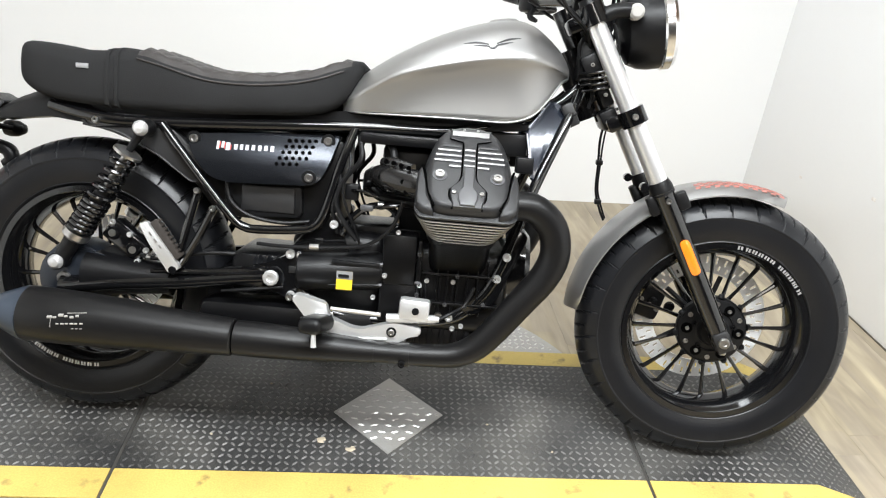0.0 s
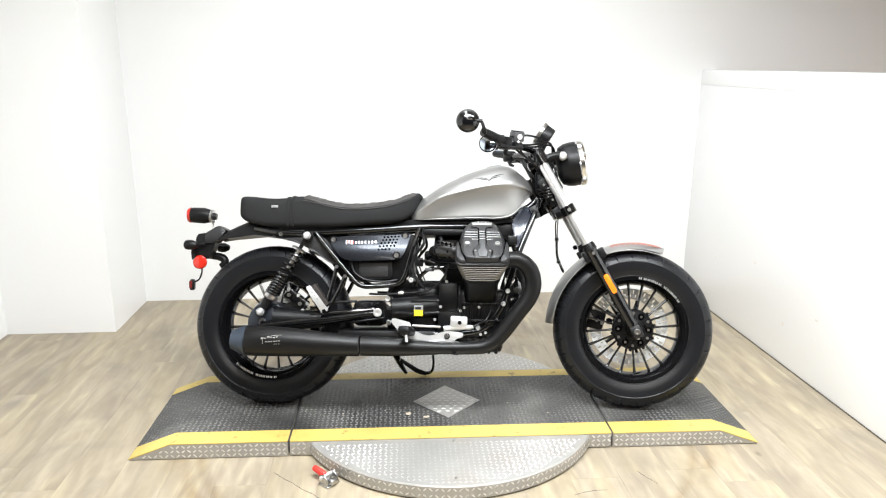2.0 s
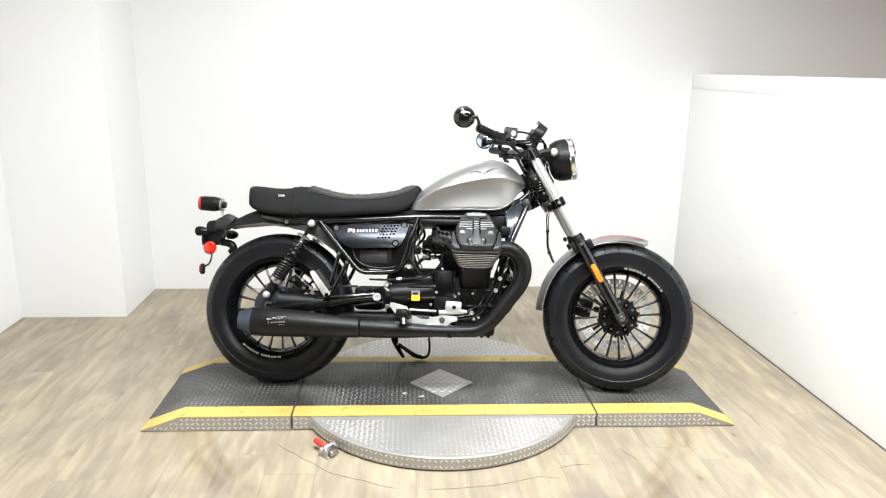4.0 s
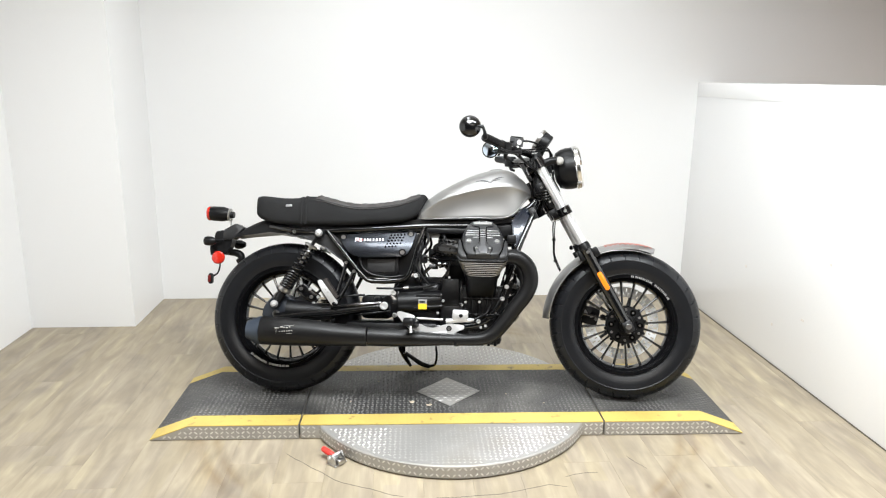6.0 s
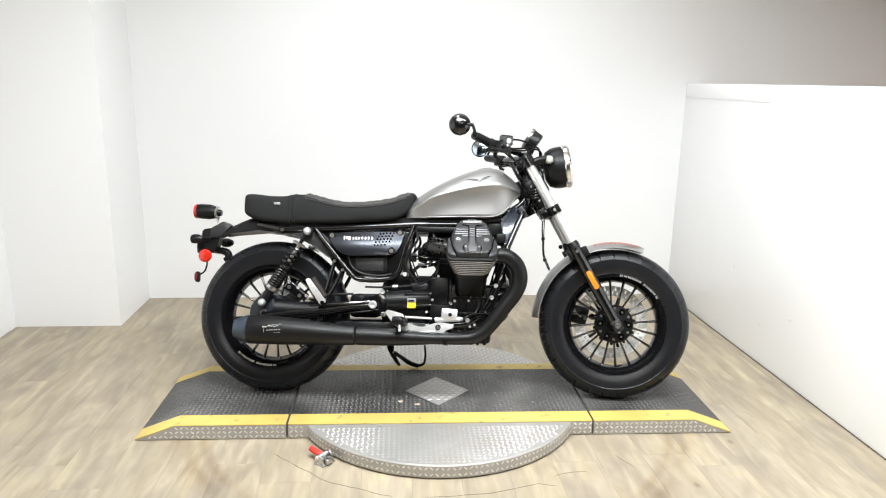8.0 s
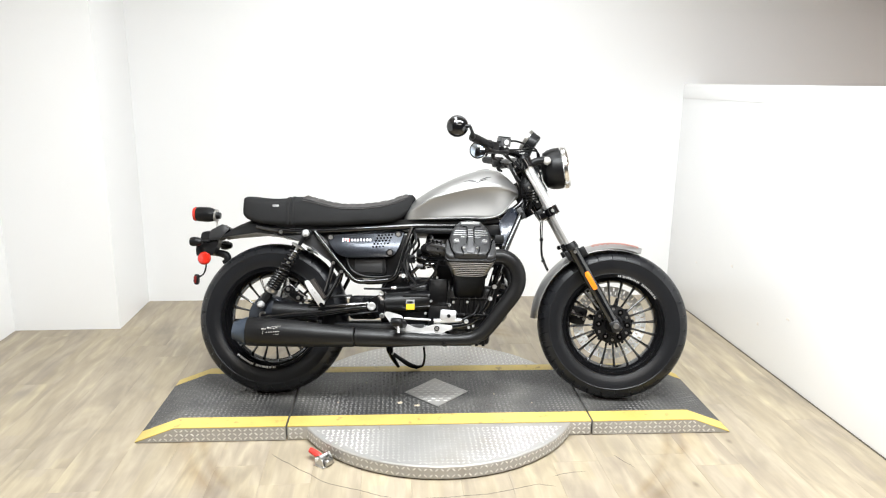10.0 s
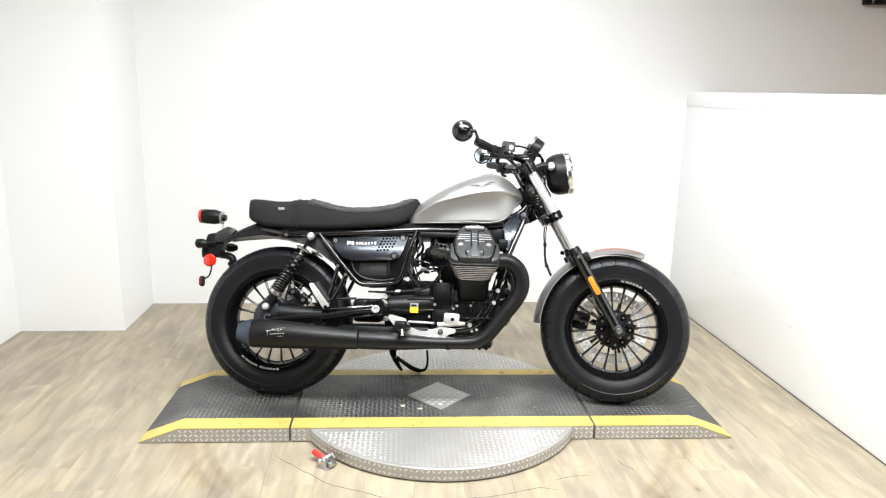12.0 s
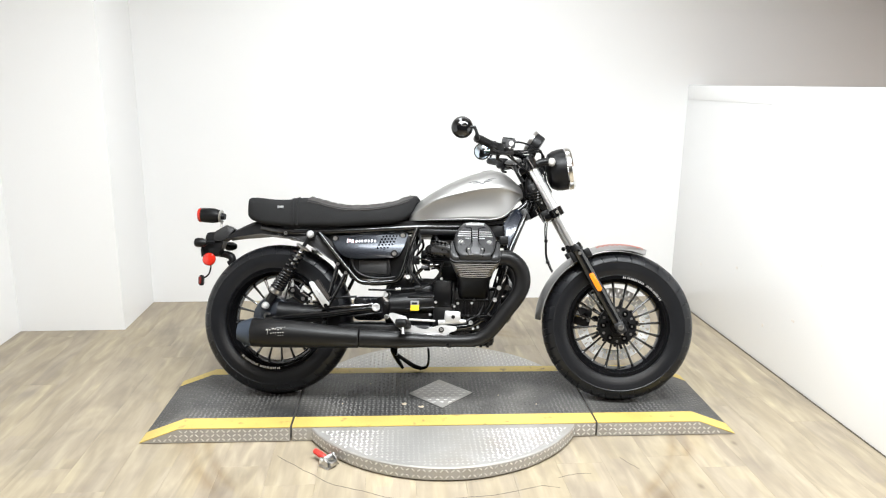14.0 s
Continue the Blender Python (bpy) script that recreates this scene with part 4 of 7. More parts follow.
# brake fluid cup on the right
rm = Matrix.Translation((0.264, -0.190, 1.088)) @ Matrix.Rotation(radians(35), 4, "Z") @ Matrix.Rotation(radians(12), 4, "X")
cup = part("brake_reservoir", boxed(-0.024, 0.024, -0.020, 0.020, -0.020, 0.018, bevel=0.006, m=rm), GREYCAST, bike, "grey brake fluid reservoir")
part("reservoir_lid", boxed(-0.021, 0.021, -0.0175, 0.0175, 0.0175, 0.0215, bevel=0.002, m=rm), BLACKP, cup)
part("sight_window", tubed([rm @ Vector((0, -0.0195, 0.0)), rm @ Vector((0, -0.0225, 0.0))], 0.011, 18, smooth=False), ALLOY, cup, "bright sight window")
BAKE[0] = STEER
part("bar_clamp", boxed(0.312, 0.368, -0.05, 0.05, 1.008, 1.056, bevel=0.008), BLACKP, bike)
# cables about the yokes
for k, pts in enumerate((
        [(0.255, -0.20, 1.045), (0.320, -0.13, 1.058), (0.385, -0.05, 1.078), (0.405, 0.0, 1.05), (0.395, 0.0, 0.95)],
        [(0.260, -0.19, 1.040), (0.325, -0.12, 1.050), (0.395, -0.05, 1.065), (0.412, -0.02, 1.02), (0.385, 0.0, 0.90)],
        [(0.255, 0.21, 1.06), (0.340, 0.16, 1.06), (0.420, 0.07, 1.03), (0.415, 0.03, 0.95), (0.370, 0.03, 0.88)],
        [(0.215, -0.24, 1.060), (0.270, -0.19, 1.015), (0.330, -0.10, 0.985), (0.350, -0.05, 0.93), (0.350, -0.03, 0.86)],
        [(0.230, -0.22, 1.075), (0.310, -0.15, 1.090), (0.370, -0.06, 1.075), (0.360, 0.03, 1.03), (0.340, 0.05, 0.95)],
        [(0.245, -0.235, 1.055), (0.290, -0.19, 1.000), (0.345, -0.10, 0.965), (0.365, -0.05, 0.90), (0.345, -0.045, 0.83)],
        [(0.245, 0.235, 1.05), (0.31, 0.18, 1.01), (0.37, 0.10, 0.98), (0.385, 0.06, 0.92), (0.36, 0.05, 0.85)],
        [(0.36, -0.07, 0.99), (0.335, -0.075, 0.94), (0.345, -0.07, 0.885), (0.375, -0.065, 0.85), (0.372, -0.06, 0.81)],
        [(0.40, -0.09, 0.99), (0.420, -0.07, 0.93), (0.405, -0.055, 0.86), (0.375, -0.05, 0.82)])):
    part("cable", tubed(pts, 0.0042, 8, 6), BLACKP, bike)
# blocks, sleeves and loops crowded between the fork legs
for x0, x1, y0, y1, z0, z1 in ((0.330, 0.372, -0.085, -0.045, 0.955, 1.010), (0.372, 0.400, -0.080, -0.050, 0.945, 0.990), (0.345, 0.385, -0.090, -0.060, 0.880, 0.925), (0.388, 0.415, -0.078, -0.050, 0.815, 0.870), (0.402, 0.440, -0.075, 0.03, 0.770, 0.812), (0.392, 0.436, -0.03, 0.07, 0.88, 0.95)):
    part("wiring_block", boxed(x0, x1, y0, y1, z0, z1, bevel=0.005, m=Matrix.Translation(((x0 + x1) / 2, 0, (z0 + z1) / 2)) @ Matrix.Rotation(-FORK, 4, "Y") @ Matrix.Translation((-(x0 + x1) / 2, 0, -(z0 + z1) / 2))), BLACKP, bike)
for k in range(4):
    z = 0.845 + 0.012 * k
    part("cable", tubed([(0.352 - 0.004 * k, -0.080, z), (0.380, -0.094, z + 0.006), (0.402, -0.092, z + 0.012), (0.414, -0.075, z + 0.016)], 0.0034, 8, 5), BLACK, bike)
for x, z in ((0.352, 0.985), (0.383, 0.968), (0.366, 0.902), (0.402, 0.842)):
    part("clip", bolt(bmesh.new(), (x, -0.086, z), (0, -1, 0), 0.0045), STEEL, bike)
nb = Matrix.Translation((0.333, -0.074, 0.792)) @ Matrix.Rotation(-FORK, 4, "Y")
sensor = part("neck_box", boxed(-0.013, 0.013, -0.010, 0.010, -0.026, 0.026, bevel=0.004, m=nb), COVER, bike, "small dark grey connector box")
part("box_strap", boxed(-0.0145, 0.0145, -0.0115, 0.0115, -0.006, 0.000, bevel=0.001, m=nb), BLACKP, sensor)
part("ignition_block", boxed(0.335, 0.385, -0.075, 0.02, 0.865, 0.955, bevel=0.010), BLACKP, bike)
part("yoke_tube", tubed([(0.392, -0.062, 0.935), (0.427, -0.062, 0.865)], 0.017, 16, smooth=False), STEEL, bike)
part("wire_loom", tubed([(0.352, -0.055, 0.975), (0.385, -0.072, 0.930), (0.372, -0.070, 0.880), (0.405, -0.060, 0.845)], 0.008, 10, 5), BLACKP, bike)
# brake hose with clips
hose = part("brake_hose", tubed([(0.430, 0.045, 0.79), (0.424, 0.05, 0.74), (0.427, 0.05, 0.68), (0.430, 0.05, 0.615), (0.446, 0.055, 0.570), (0.459, 0.06, 0.545)], 0.0030, 8, 6), BLACKP, bike, "thin black brake hose")
part("hose", tubed([(0.436, 0.045, 0.79), (0.432, 0.05, 0.73), (0.432, 0.05, 0.68), (0.434, 0.05, 0.62), (0.450, 0.055, 0.575), (0.462, 0.06, 0.550)], 0.0022, 8, 6), BLACKP, hose)
for z, x in ((0.685, 0.429), (0.590, 0.438)):
    part("hose_clip", boxed(x - 0.008, x + 0.008, 0.042, 0.060, z - 0.006, z + 0.006, bevel=0.002), BLACKP, hose)
# front fender: a curved shell over the tyre
def shell_arc(c, r, a0, a1, w, drop, n=40, m=12, thick=0.003, taper=0.0):
    bm, rows = bmesh.new(), []
    for i in range(n + 1):
        t = i / n
        a = radians(a0 + (a1 - a0) * t)
        ww = w * (1 - taper * (1 - min(1, (1 - t) / 0.08)) ** 2) * (1 - 1.5 * taper * (1 - min(1, t / 0.15)) ** 2)
        ring = []
        for side in (1, -1):
            for j in range(m + 1):
                q = -1 + 2 * j / m
                q = q * side
                rr = r - drop * abs(q) ** 2.6 - (0 if side > 0 else thick)
                ring.append(bm.verts.new((c.x + rr * math.cos(a), c.y + q * ww, c.z + rr * math.sin(a))))
        rows.append(ring)
    return skin(bm, rows)
FR, FD, FW = 0.3515, 0.024, 0.070
fender = part("front_fender", shell_arc(AXF, FR, 69, 177, FW, FD, taper=0.45), FENDER, bike, "short satin silver front fender with red checks", angle=50)
bm = bmesh.new()
c = AXF
for i in range(19):
    for j in range(4):
        if (i + j) % 2:
            continue
        a = radians(72.5 + i * 1.75)
        q = -0.66 + j * 0.12
        vs = []
        for lift in (0.0, 0.0010):
            for da, dq in ((0, 0), (1.75, 0), (1.75, 0.12), (0, 0.12)):
                aa, qq = a + radians(da), q + dq
                rr = FR + 0.0002 - FD * abs(qq) ** 2.6 + lift
                vs.append(bm.verts.new((c.x + rr * math.cos(aa), c.y + qq * FW, c.z + rr * math.sin(aa))))
        skin(bm, [vs[:4], vs[4:]])
part("check_decal", bm, REDPAINT, fender, "row of small faded red checks")
# caliper on the far side
cal = part("brake_caliper", boxed(-0.045, 0.045, 0.050, 0.110, -0.040, 0.040, bevel=0.012, m=Matrix.Translation(AXF + Vector((-0.145, 0, 0.030))) @ Matrix.Rotation(radians(15), 4, "Y")), BLACKP, bike, "black front brake caliper")
for k in range(4):
    part("caliper_piston", tubed([AXF + Vector((-0.168 + 0.042 * k, 0.050, 0.045 - 0.011 * k)), AXF + Vector((-0.168 + 0.042 * k, 0.044, 0.045 - 0.011 * k))], [0.014, 0.011], 14, smooth=False), STEEL if k == 0 else BLACK, cal)
    part("caliper_bolt", bolt(bmesh.new(), AXF + Vector((-0.175 + 0.02 * k, 0.049, 0.05 - 0.012 * k)), (0, -1, 0), 0.006), STEEL, cal)
BAKE[0] = None

# ---- tank ----
# x, top, crease height, bottom, half width at the crease, half width at the bottom
TANK = [(-0.172, 0.800, 0.772, 0.752, 0.085, 0.080), (-0.150, 0.828, 0.782, 0.749, 0.108, 0.098), (-0.120, 0.851, 0.799, 0.750, 0.126, 0.112), (-0.057, 0.893, 0.836, 0.752, 0.146, 0.126), (0.034, 0.941, 0.864, 0.755, 0.157, 0.134),
        (0.126, 0.974, 0.884, 0.757, 0.160, 0.136), (0.190, 0.984, 0.892, 0.758, 0.156, 0.132), (0.232, 0.975, 0.893, 0.770, 0.144, 0.120), (0.266, 0.953, 0.888, 0.803, 0.122, 0.100), (0.298, 0.925, 0.880, 0.848, 0.090, 0.070), (0.318, 0.897, 0.873, 0.862, 0.050, 0.040)]


def tank_ring(x):
    zt, zc, zb, wc, wb = interp(TANK, x)
    h = zt - zc
    # the flank is hollowed under the crease, more so towards the front
    k = max(0.0, min(1.0, (x + 0.13) / 0.20))
    p = 1.0 + 2.4 * k * k * (3 - 2 * k)
    flank = [(wb + (wc - wb) * t ** p, zb + (zc - zb) * t) for t in (0.12, 0.25, 0.40, 0.55, 0.70, 0.82, 0.91)]
    half = [(0.0, zb), (wb * 0.6, zb), (wb * 0.94, zb + 0.001), (wb, zb + 0.006)] + flank + [(wc * 0.996, zc - 0.004), (wc, zc), (wc * 0.990, zc + 0.006), (wc * 0.960, zc + h * 0.16),
            (wc * 0.90, zc + h * 0.34), (wc * 0.76, zc + h * 0.62), (wc * 0.56, zc + h * 0.84), (wc * 0.30, zc + h * 0.96), (0.0, zt)]
    return half + [(-y, z) for y, z in half[-2:0:-1]]


bm = bmesh.new()
xs = [TANK[0][0] + (TANK[-1][0] - TANK[0][0]) * k / 44 for k in range(45)]
skin(bm, [[bm.verts.new((x, y, z)) for y, z in tank_ring(x)] for x in xs])
tank = part("fuel_tank", bm, GREY, bike, "brushed satin silver teardrop fuel tank", angle=60)
part("tank_seam", tubed([(x, -interp(TANK, x)[4] - (0.001 if x < 0.2 else 0.009), interp(TANK, x)[2] + (0.003 if x < 0.2 else 0.006)) for x in (-0.165, -0.12, -0.03, 0.08, 0.18, 0.232, 0.266, 0.298, 0.316)], 0.0019, 8, 4), GREY, tank, "pale lower seam")
part("tank_seam", tubed([(x, interp(TANK, x)[4] + (0.001 if x < 0.2 else 0.009), interp(TANK, x)[2] + (0.003 if x < 0.2 else 0.006)) for x in (-0.165, -0.12, -0.03, 0.08, 0.18, 0.232, 0.266, 0.298, 0.316)], 0.0019, 8, 4), GREY, tank)
bm = lathe(bmesh.new(), [(0.0005, 0.004), (0.030, 0.003), (0.036, -0.002), (0.036, -0.016), (0.0005, -0.016)], (0, 0, 0), 32, "z")
bmesh.ops.transform(bm, matrix=Matrix.Translation((0.165, 0, 0.982)) @ Matrix.Rotation(radians(-8), 4, "Y"), verts=bm.verts)
part("filler_cap", bm, GREY, tank, "silver filler cap")


def on_tank(x, f):
    """A point on the tank's right flank above the crease, f from crease to crown."""
    zt, zc, zb, wc, wb = interp(TANK, x)
    k = [(0.985, 0.02), (0.90, 0.32), (0.76, 0.62), (0.56, 0.84), (0.30, 0.96)]
    i = min(3, int(f * 4))
    t = f * 4 - i
    w, g = k[i][0] * (1 - t) + k[i + 1][0] * t, k[i][1] * (1 - t) + k[i + 1][1] * t
    return Vector((x, -wc * w, zc + (zt - zc) * g))


# a spread-wing badge as plain curved bars
bm = bmesh.new()
for pts, r in (([(0.078, 0.36), (0.105, 0.33), (0.130, 0.26)], 0.0034), ([(0.096, 0.28), (0.118, 0.25), (0.132, 0.22)], 0.0030), ([(0.196, 0.36), (0.170, 0.33), (0.146, 0.26)], 0.0034),
               ([(0.184, 0.28), (0.160, 0.25), (0.144, 0.22)], 0.0030), ([(0.126, 0.24), (0.138, 0.17), (0.150, 0.24)], 0.0036)):
    tube(bm, [on_tank(x, f) for x, f in pts], [r * 0.35, r * 0.9, r * 0.6], 6, 4)
part("badge", bm, GREYCAST, tank, "grey wing-shaped badge bars")

# ---- seat ----
# x, top, bottom, half width
SEAT = [(-0.872, 0.822, 0.795, 0.060), (-0.868, 0.834, 0.772, 0.085), (-0.852, 0.843, 0.750, 0.105), (-0.806, 0.841, 0.730, 0.122), (-0.746, 0.835, 0.721, 0.128), (-0.684, 0.836, 0.718, 0.131), (-0.634, 0.843, 0.717, 0.133), (-0.583, 0.842, 0.718, 0.135),
        (-0.533, 0.829, 0.719, 0.138), (-0.444, 0.811, 0.722, 0.142), (-0.343, 0.812, 0.729, 0.144), (-0.243, 0.828, 0.738, 0.138), (-0.193, 0.847, 0.752, 0.126), (-0.155, 0.862, 0.785, 0.108), (-0.138, 0.862, 0.820, 0.092), (-0.130, 0.853, 0.842, 0.075)]


def seat_ring(x, grow=0.0):
    zt, zb, w = interp(SEAT, x)
    w, zt, zb = w + grow, zt + grow, zb - grow
    e = min(0.02, (zt - zb) * 0.3)
    half = [(0.0, zb), (w * 0.86, zb), (w * 0.97, zb + e * 0.35), (w, zb + e), (w * 1.0, (zb + zt) / 2), (w * 0.985, zt - e * 1.5), (w * 0.95, zt - e * 0.75), (w * 0.86, zt - e * 0.25), (w * 0.70, zt - e * 0.05), (w * 0.35, zt + 0.001), (0.0, zt + 0.002)]
    return half + [(-y, z) for y, z in half[-2:0:-1]]


bm = bmesh.new()
xs = [SEAT[0][0] + (SEAT[-1][0] - SEAT[0][0]) * k / 70 for k in range(71)]
skin(bm, [[bm.verts.new((x, y, z)) for y, z in seat_ring(x)] for x in xs])
seat = part("seat", bm, CLOTH, bike, "long stepped black suede seat with a quilted top", angle=50)
# quilted pillows over the rider's part
bm, rows = bmesh.new(), []
NX, NY = 120, 44
for i in range(NX + 1):
    x = -0.600 + 0.445 * i / NX
    zt, zb, w = interp(SEAT, x)
    e = min(0.02, (zt - zb) * 0.3)
    row = []
    for j in range(NY + 1):
        q = (-1 + 2 * j / NY) * 0.945
        a = abs(q)
        drop = 0.002 - 0.001 * (a / 0.35) if a < 0.35 else (0.001 - (e * 0.05 + 0.001) * (a - 0.35) / 0.35 if a < 0.7 else -e * 0.05 - e * 0.2 * (a - 0.7) / 0.16 if a < 0.86 else -e * 0.25 - e * 0.5 * (a - 0.86) / 0.09)
        u, v = x / 0.046, q * w / 0.046
        pil = abs(math.sin(math.pi * (u + v) / 1.42)) ** 0.5 * abs(math.sin(math.pi * (u - v) / 1.42)) ** 0.5
        rim = min(1, (0.945 - a) / 0.06, i / 4, (NX - i) / 4)
        row.append(bm.verts.new((x, q * w, zt + drop + 0.0005 + rim * (0.0010 + 0.0070 * pil))))
    rows.append(row)
for i in range(NX):
    for j in range(NY):
        bm.faces.new((rows[i][j], rows[i + 1][j], rows[i + 1][j + 1], rows[i][j + 1]))
part("quilted_top", bm, QUILT, seat, "diamond-quilted dark seat top", angle=80)
for x0 in (-0.668, -0.648):
    bm = bmesh.new()
    skin(bm, [[bm.verts.new((x, y, z)) for y, z in seat_ring(x, g)] for x, g in ((x0, 0.0005), (x0 + 0.002, 0.003), (x0 + 0.009, 0.003), (x0 + 0.011, 0.0005))], caps=False)
    part("seat_strap", bm, CLOTH, seat, "narrow sewn strap")
for s in (-1, 1):
    part("piping", tubed([(x, s * (interp(SEAT, x)[2] * 0.972 + 0.001), interp(SEAT, x)[0] - min(0.02, (interp(SEAT, x)[0] - interp(SEAT, x)[1]) * 0.3) * 1.05) for x in (-0.60, -0.55, -0.50, -0.44, -0.36, -0.28, -0.22, -0.17)], 0.0022, 6, 5), QUILT, seat)
part("seat_tag", boxed(-0.727, -0.701, -0.1325, -0.1285, 0.793, 0.803, bevel=0.001), TAG, seat, "small silver tag")

# ---- frame ----
for s in (-1, 1):
    y = s * 0.112
    part("frame_rail", tubed([(-0.80, s * 0.09, 0.712), (-0.70, y, 0.695), (-0.56, y, 0.694), (-0.137, y, 0.722), (0.10, s * 0.09, 0.735), (0.28, s * 0.045, 0.800), (0.345, s * 0.03, 0.850)], 0.0125, 12, 6), BLACK, bike, "gloss black frame tube")
    part("frame_loop", tubed([(-0.548, s * 0.125, 0.692), (-0.474, s * 0.130, 0.603), (-0.392, s * 0.133, 0.508), (-0.362, s * 0.133, 0.487), (-0.330, s * 0.133, 0.484), (-0.250, s * 0.133, 0.490), (-0.212, s * 0.133, 0.500), (-0.190, s * 0.133, 0.535), (-0.163, s * 0.131, 0.635), (-0.136, s * 0.120, 0.718)], 0.0098, 16, 6), BLACK, bike, "gloss black frame loop")
    part("downtube", tubed([(0.350, s * 0.035, 0.842), (0.320, s * 0.075, 0.770), (0.262, s * 0.118, 0.632), (0.226, s * 0.130, 0.520), (0.197, s * 0.132, 0.430), (0.165, s * 0.130, 0.372), (0.110, s * 0.120, 0.318), (0.00, s * 0.115, 0.300), (-0.16, s * 0.115, 0.305), (-0.245, s * 0.115, 0.36)], 0.0120, 12, 6), BLACK, bike, "gloss black frame downtube")
    for p in ((0.214, 0.472), (0.197, 0.422), (0.099, 0.326), (-0.166, 0.511)):
        part("frame_bolt", bolt(bmesh.new(), (p[0], s * 0.143, p[1]), (0, s, 0), 0.0095), ALLOY, bike, "bright frame bolt")
    part("frame_gusset", slab(bmesh.new(), [(-0.21, 0.52), (-0.165, 0.535), (-0.13, 0.44), (-0.25, 0.42), (-0.26, 0.45)], s * 0.105, s * 0.118, 0.003), BLACK, bike)
    part("frame_plate", slab(bmesh.new(), rounded([(0.236, 0.535), (0.258, 0.520), (0.200, 0.370), (0.150, 0.330), (0.120, 0.345), (0.180, 0.405)], 0.01), s * 0.120, s * 0.138, 0.003), BLACK, bike)
# black tray that closes the gap under the tank and the seat
part("under_tray", slab(bmesh.new(), [(-0.70, 0.690), (-0.56, 0.690), (-0.137, 0.718), (0.10, 0.732), (0.235, 0.745), (0.235, 0.762), (-0.14, 0.756), (-0.24, 0.745), (-0.60, 0.724), (-0.72, 0.726)], -0.092, 0.092, 0.003), BLACKP, bike, "black tray under tank and seat")
part("head_tube", tubed([(0.312, 0, 0.93), (0.385, 0, 0.79)], 0.034, 16, smooth=False), BLACK, bike)

# ---- side covers and what sits behind them ----
COVC = Vector((-0.325, 0.645))


def bulge(x, z, base, height):
    """How far out the cover's face stands at x, z."""
    dz = z - COVC.y
    return base + height - 0.36 * dz - 2.4 * dz * dz - 0.006 * ((x - COVC.x) / 0.19) ** 2


def pillow(out, s, back, base, height):
    """A plate with the outline out whose face swells outwards."""
    bm, rows = bmesh.new(), []
    cx, cz = sum(x for x, z in out) / len(out), sum(z for x, z in out) / len(out)
    for g, dy in ((1.0, None), (1.0, -0.004), (0.985, 0.0), (0.94, 0.0), (0.86, 0.0), (0.74, 0.0), (0.58, 0.0), (0.38, 0.0), (0.15, 0.0)):
        rows.append([bm.verts.new((cx + (x - cx) * g, s * (back if dy is None else bulge(cx + (x - cx) * g, cz + (z - cz) * g, base, height) + dy), cz + (z - cz) * g)) for x, z in out])
    return skin(bm, rows)


def wide(x):
    return -0.428 + (x + 0.424) * 1.25


def tilted(bm, x0, x1, z0, z1, s, lift):
    """A thin bar that lies on the cover's sloping face."""
    rings = []
    for d in (-0.001, lift):
        rings.append([bm.verts.new((x, s * (bulge(x, z, 0.126, 0.012) + d), z)) for x, z in ((x0, z0), (x1, z0), (x1, z1), (x0, z1))])
    skin(bm, rings)


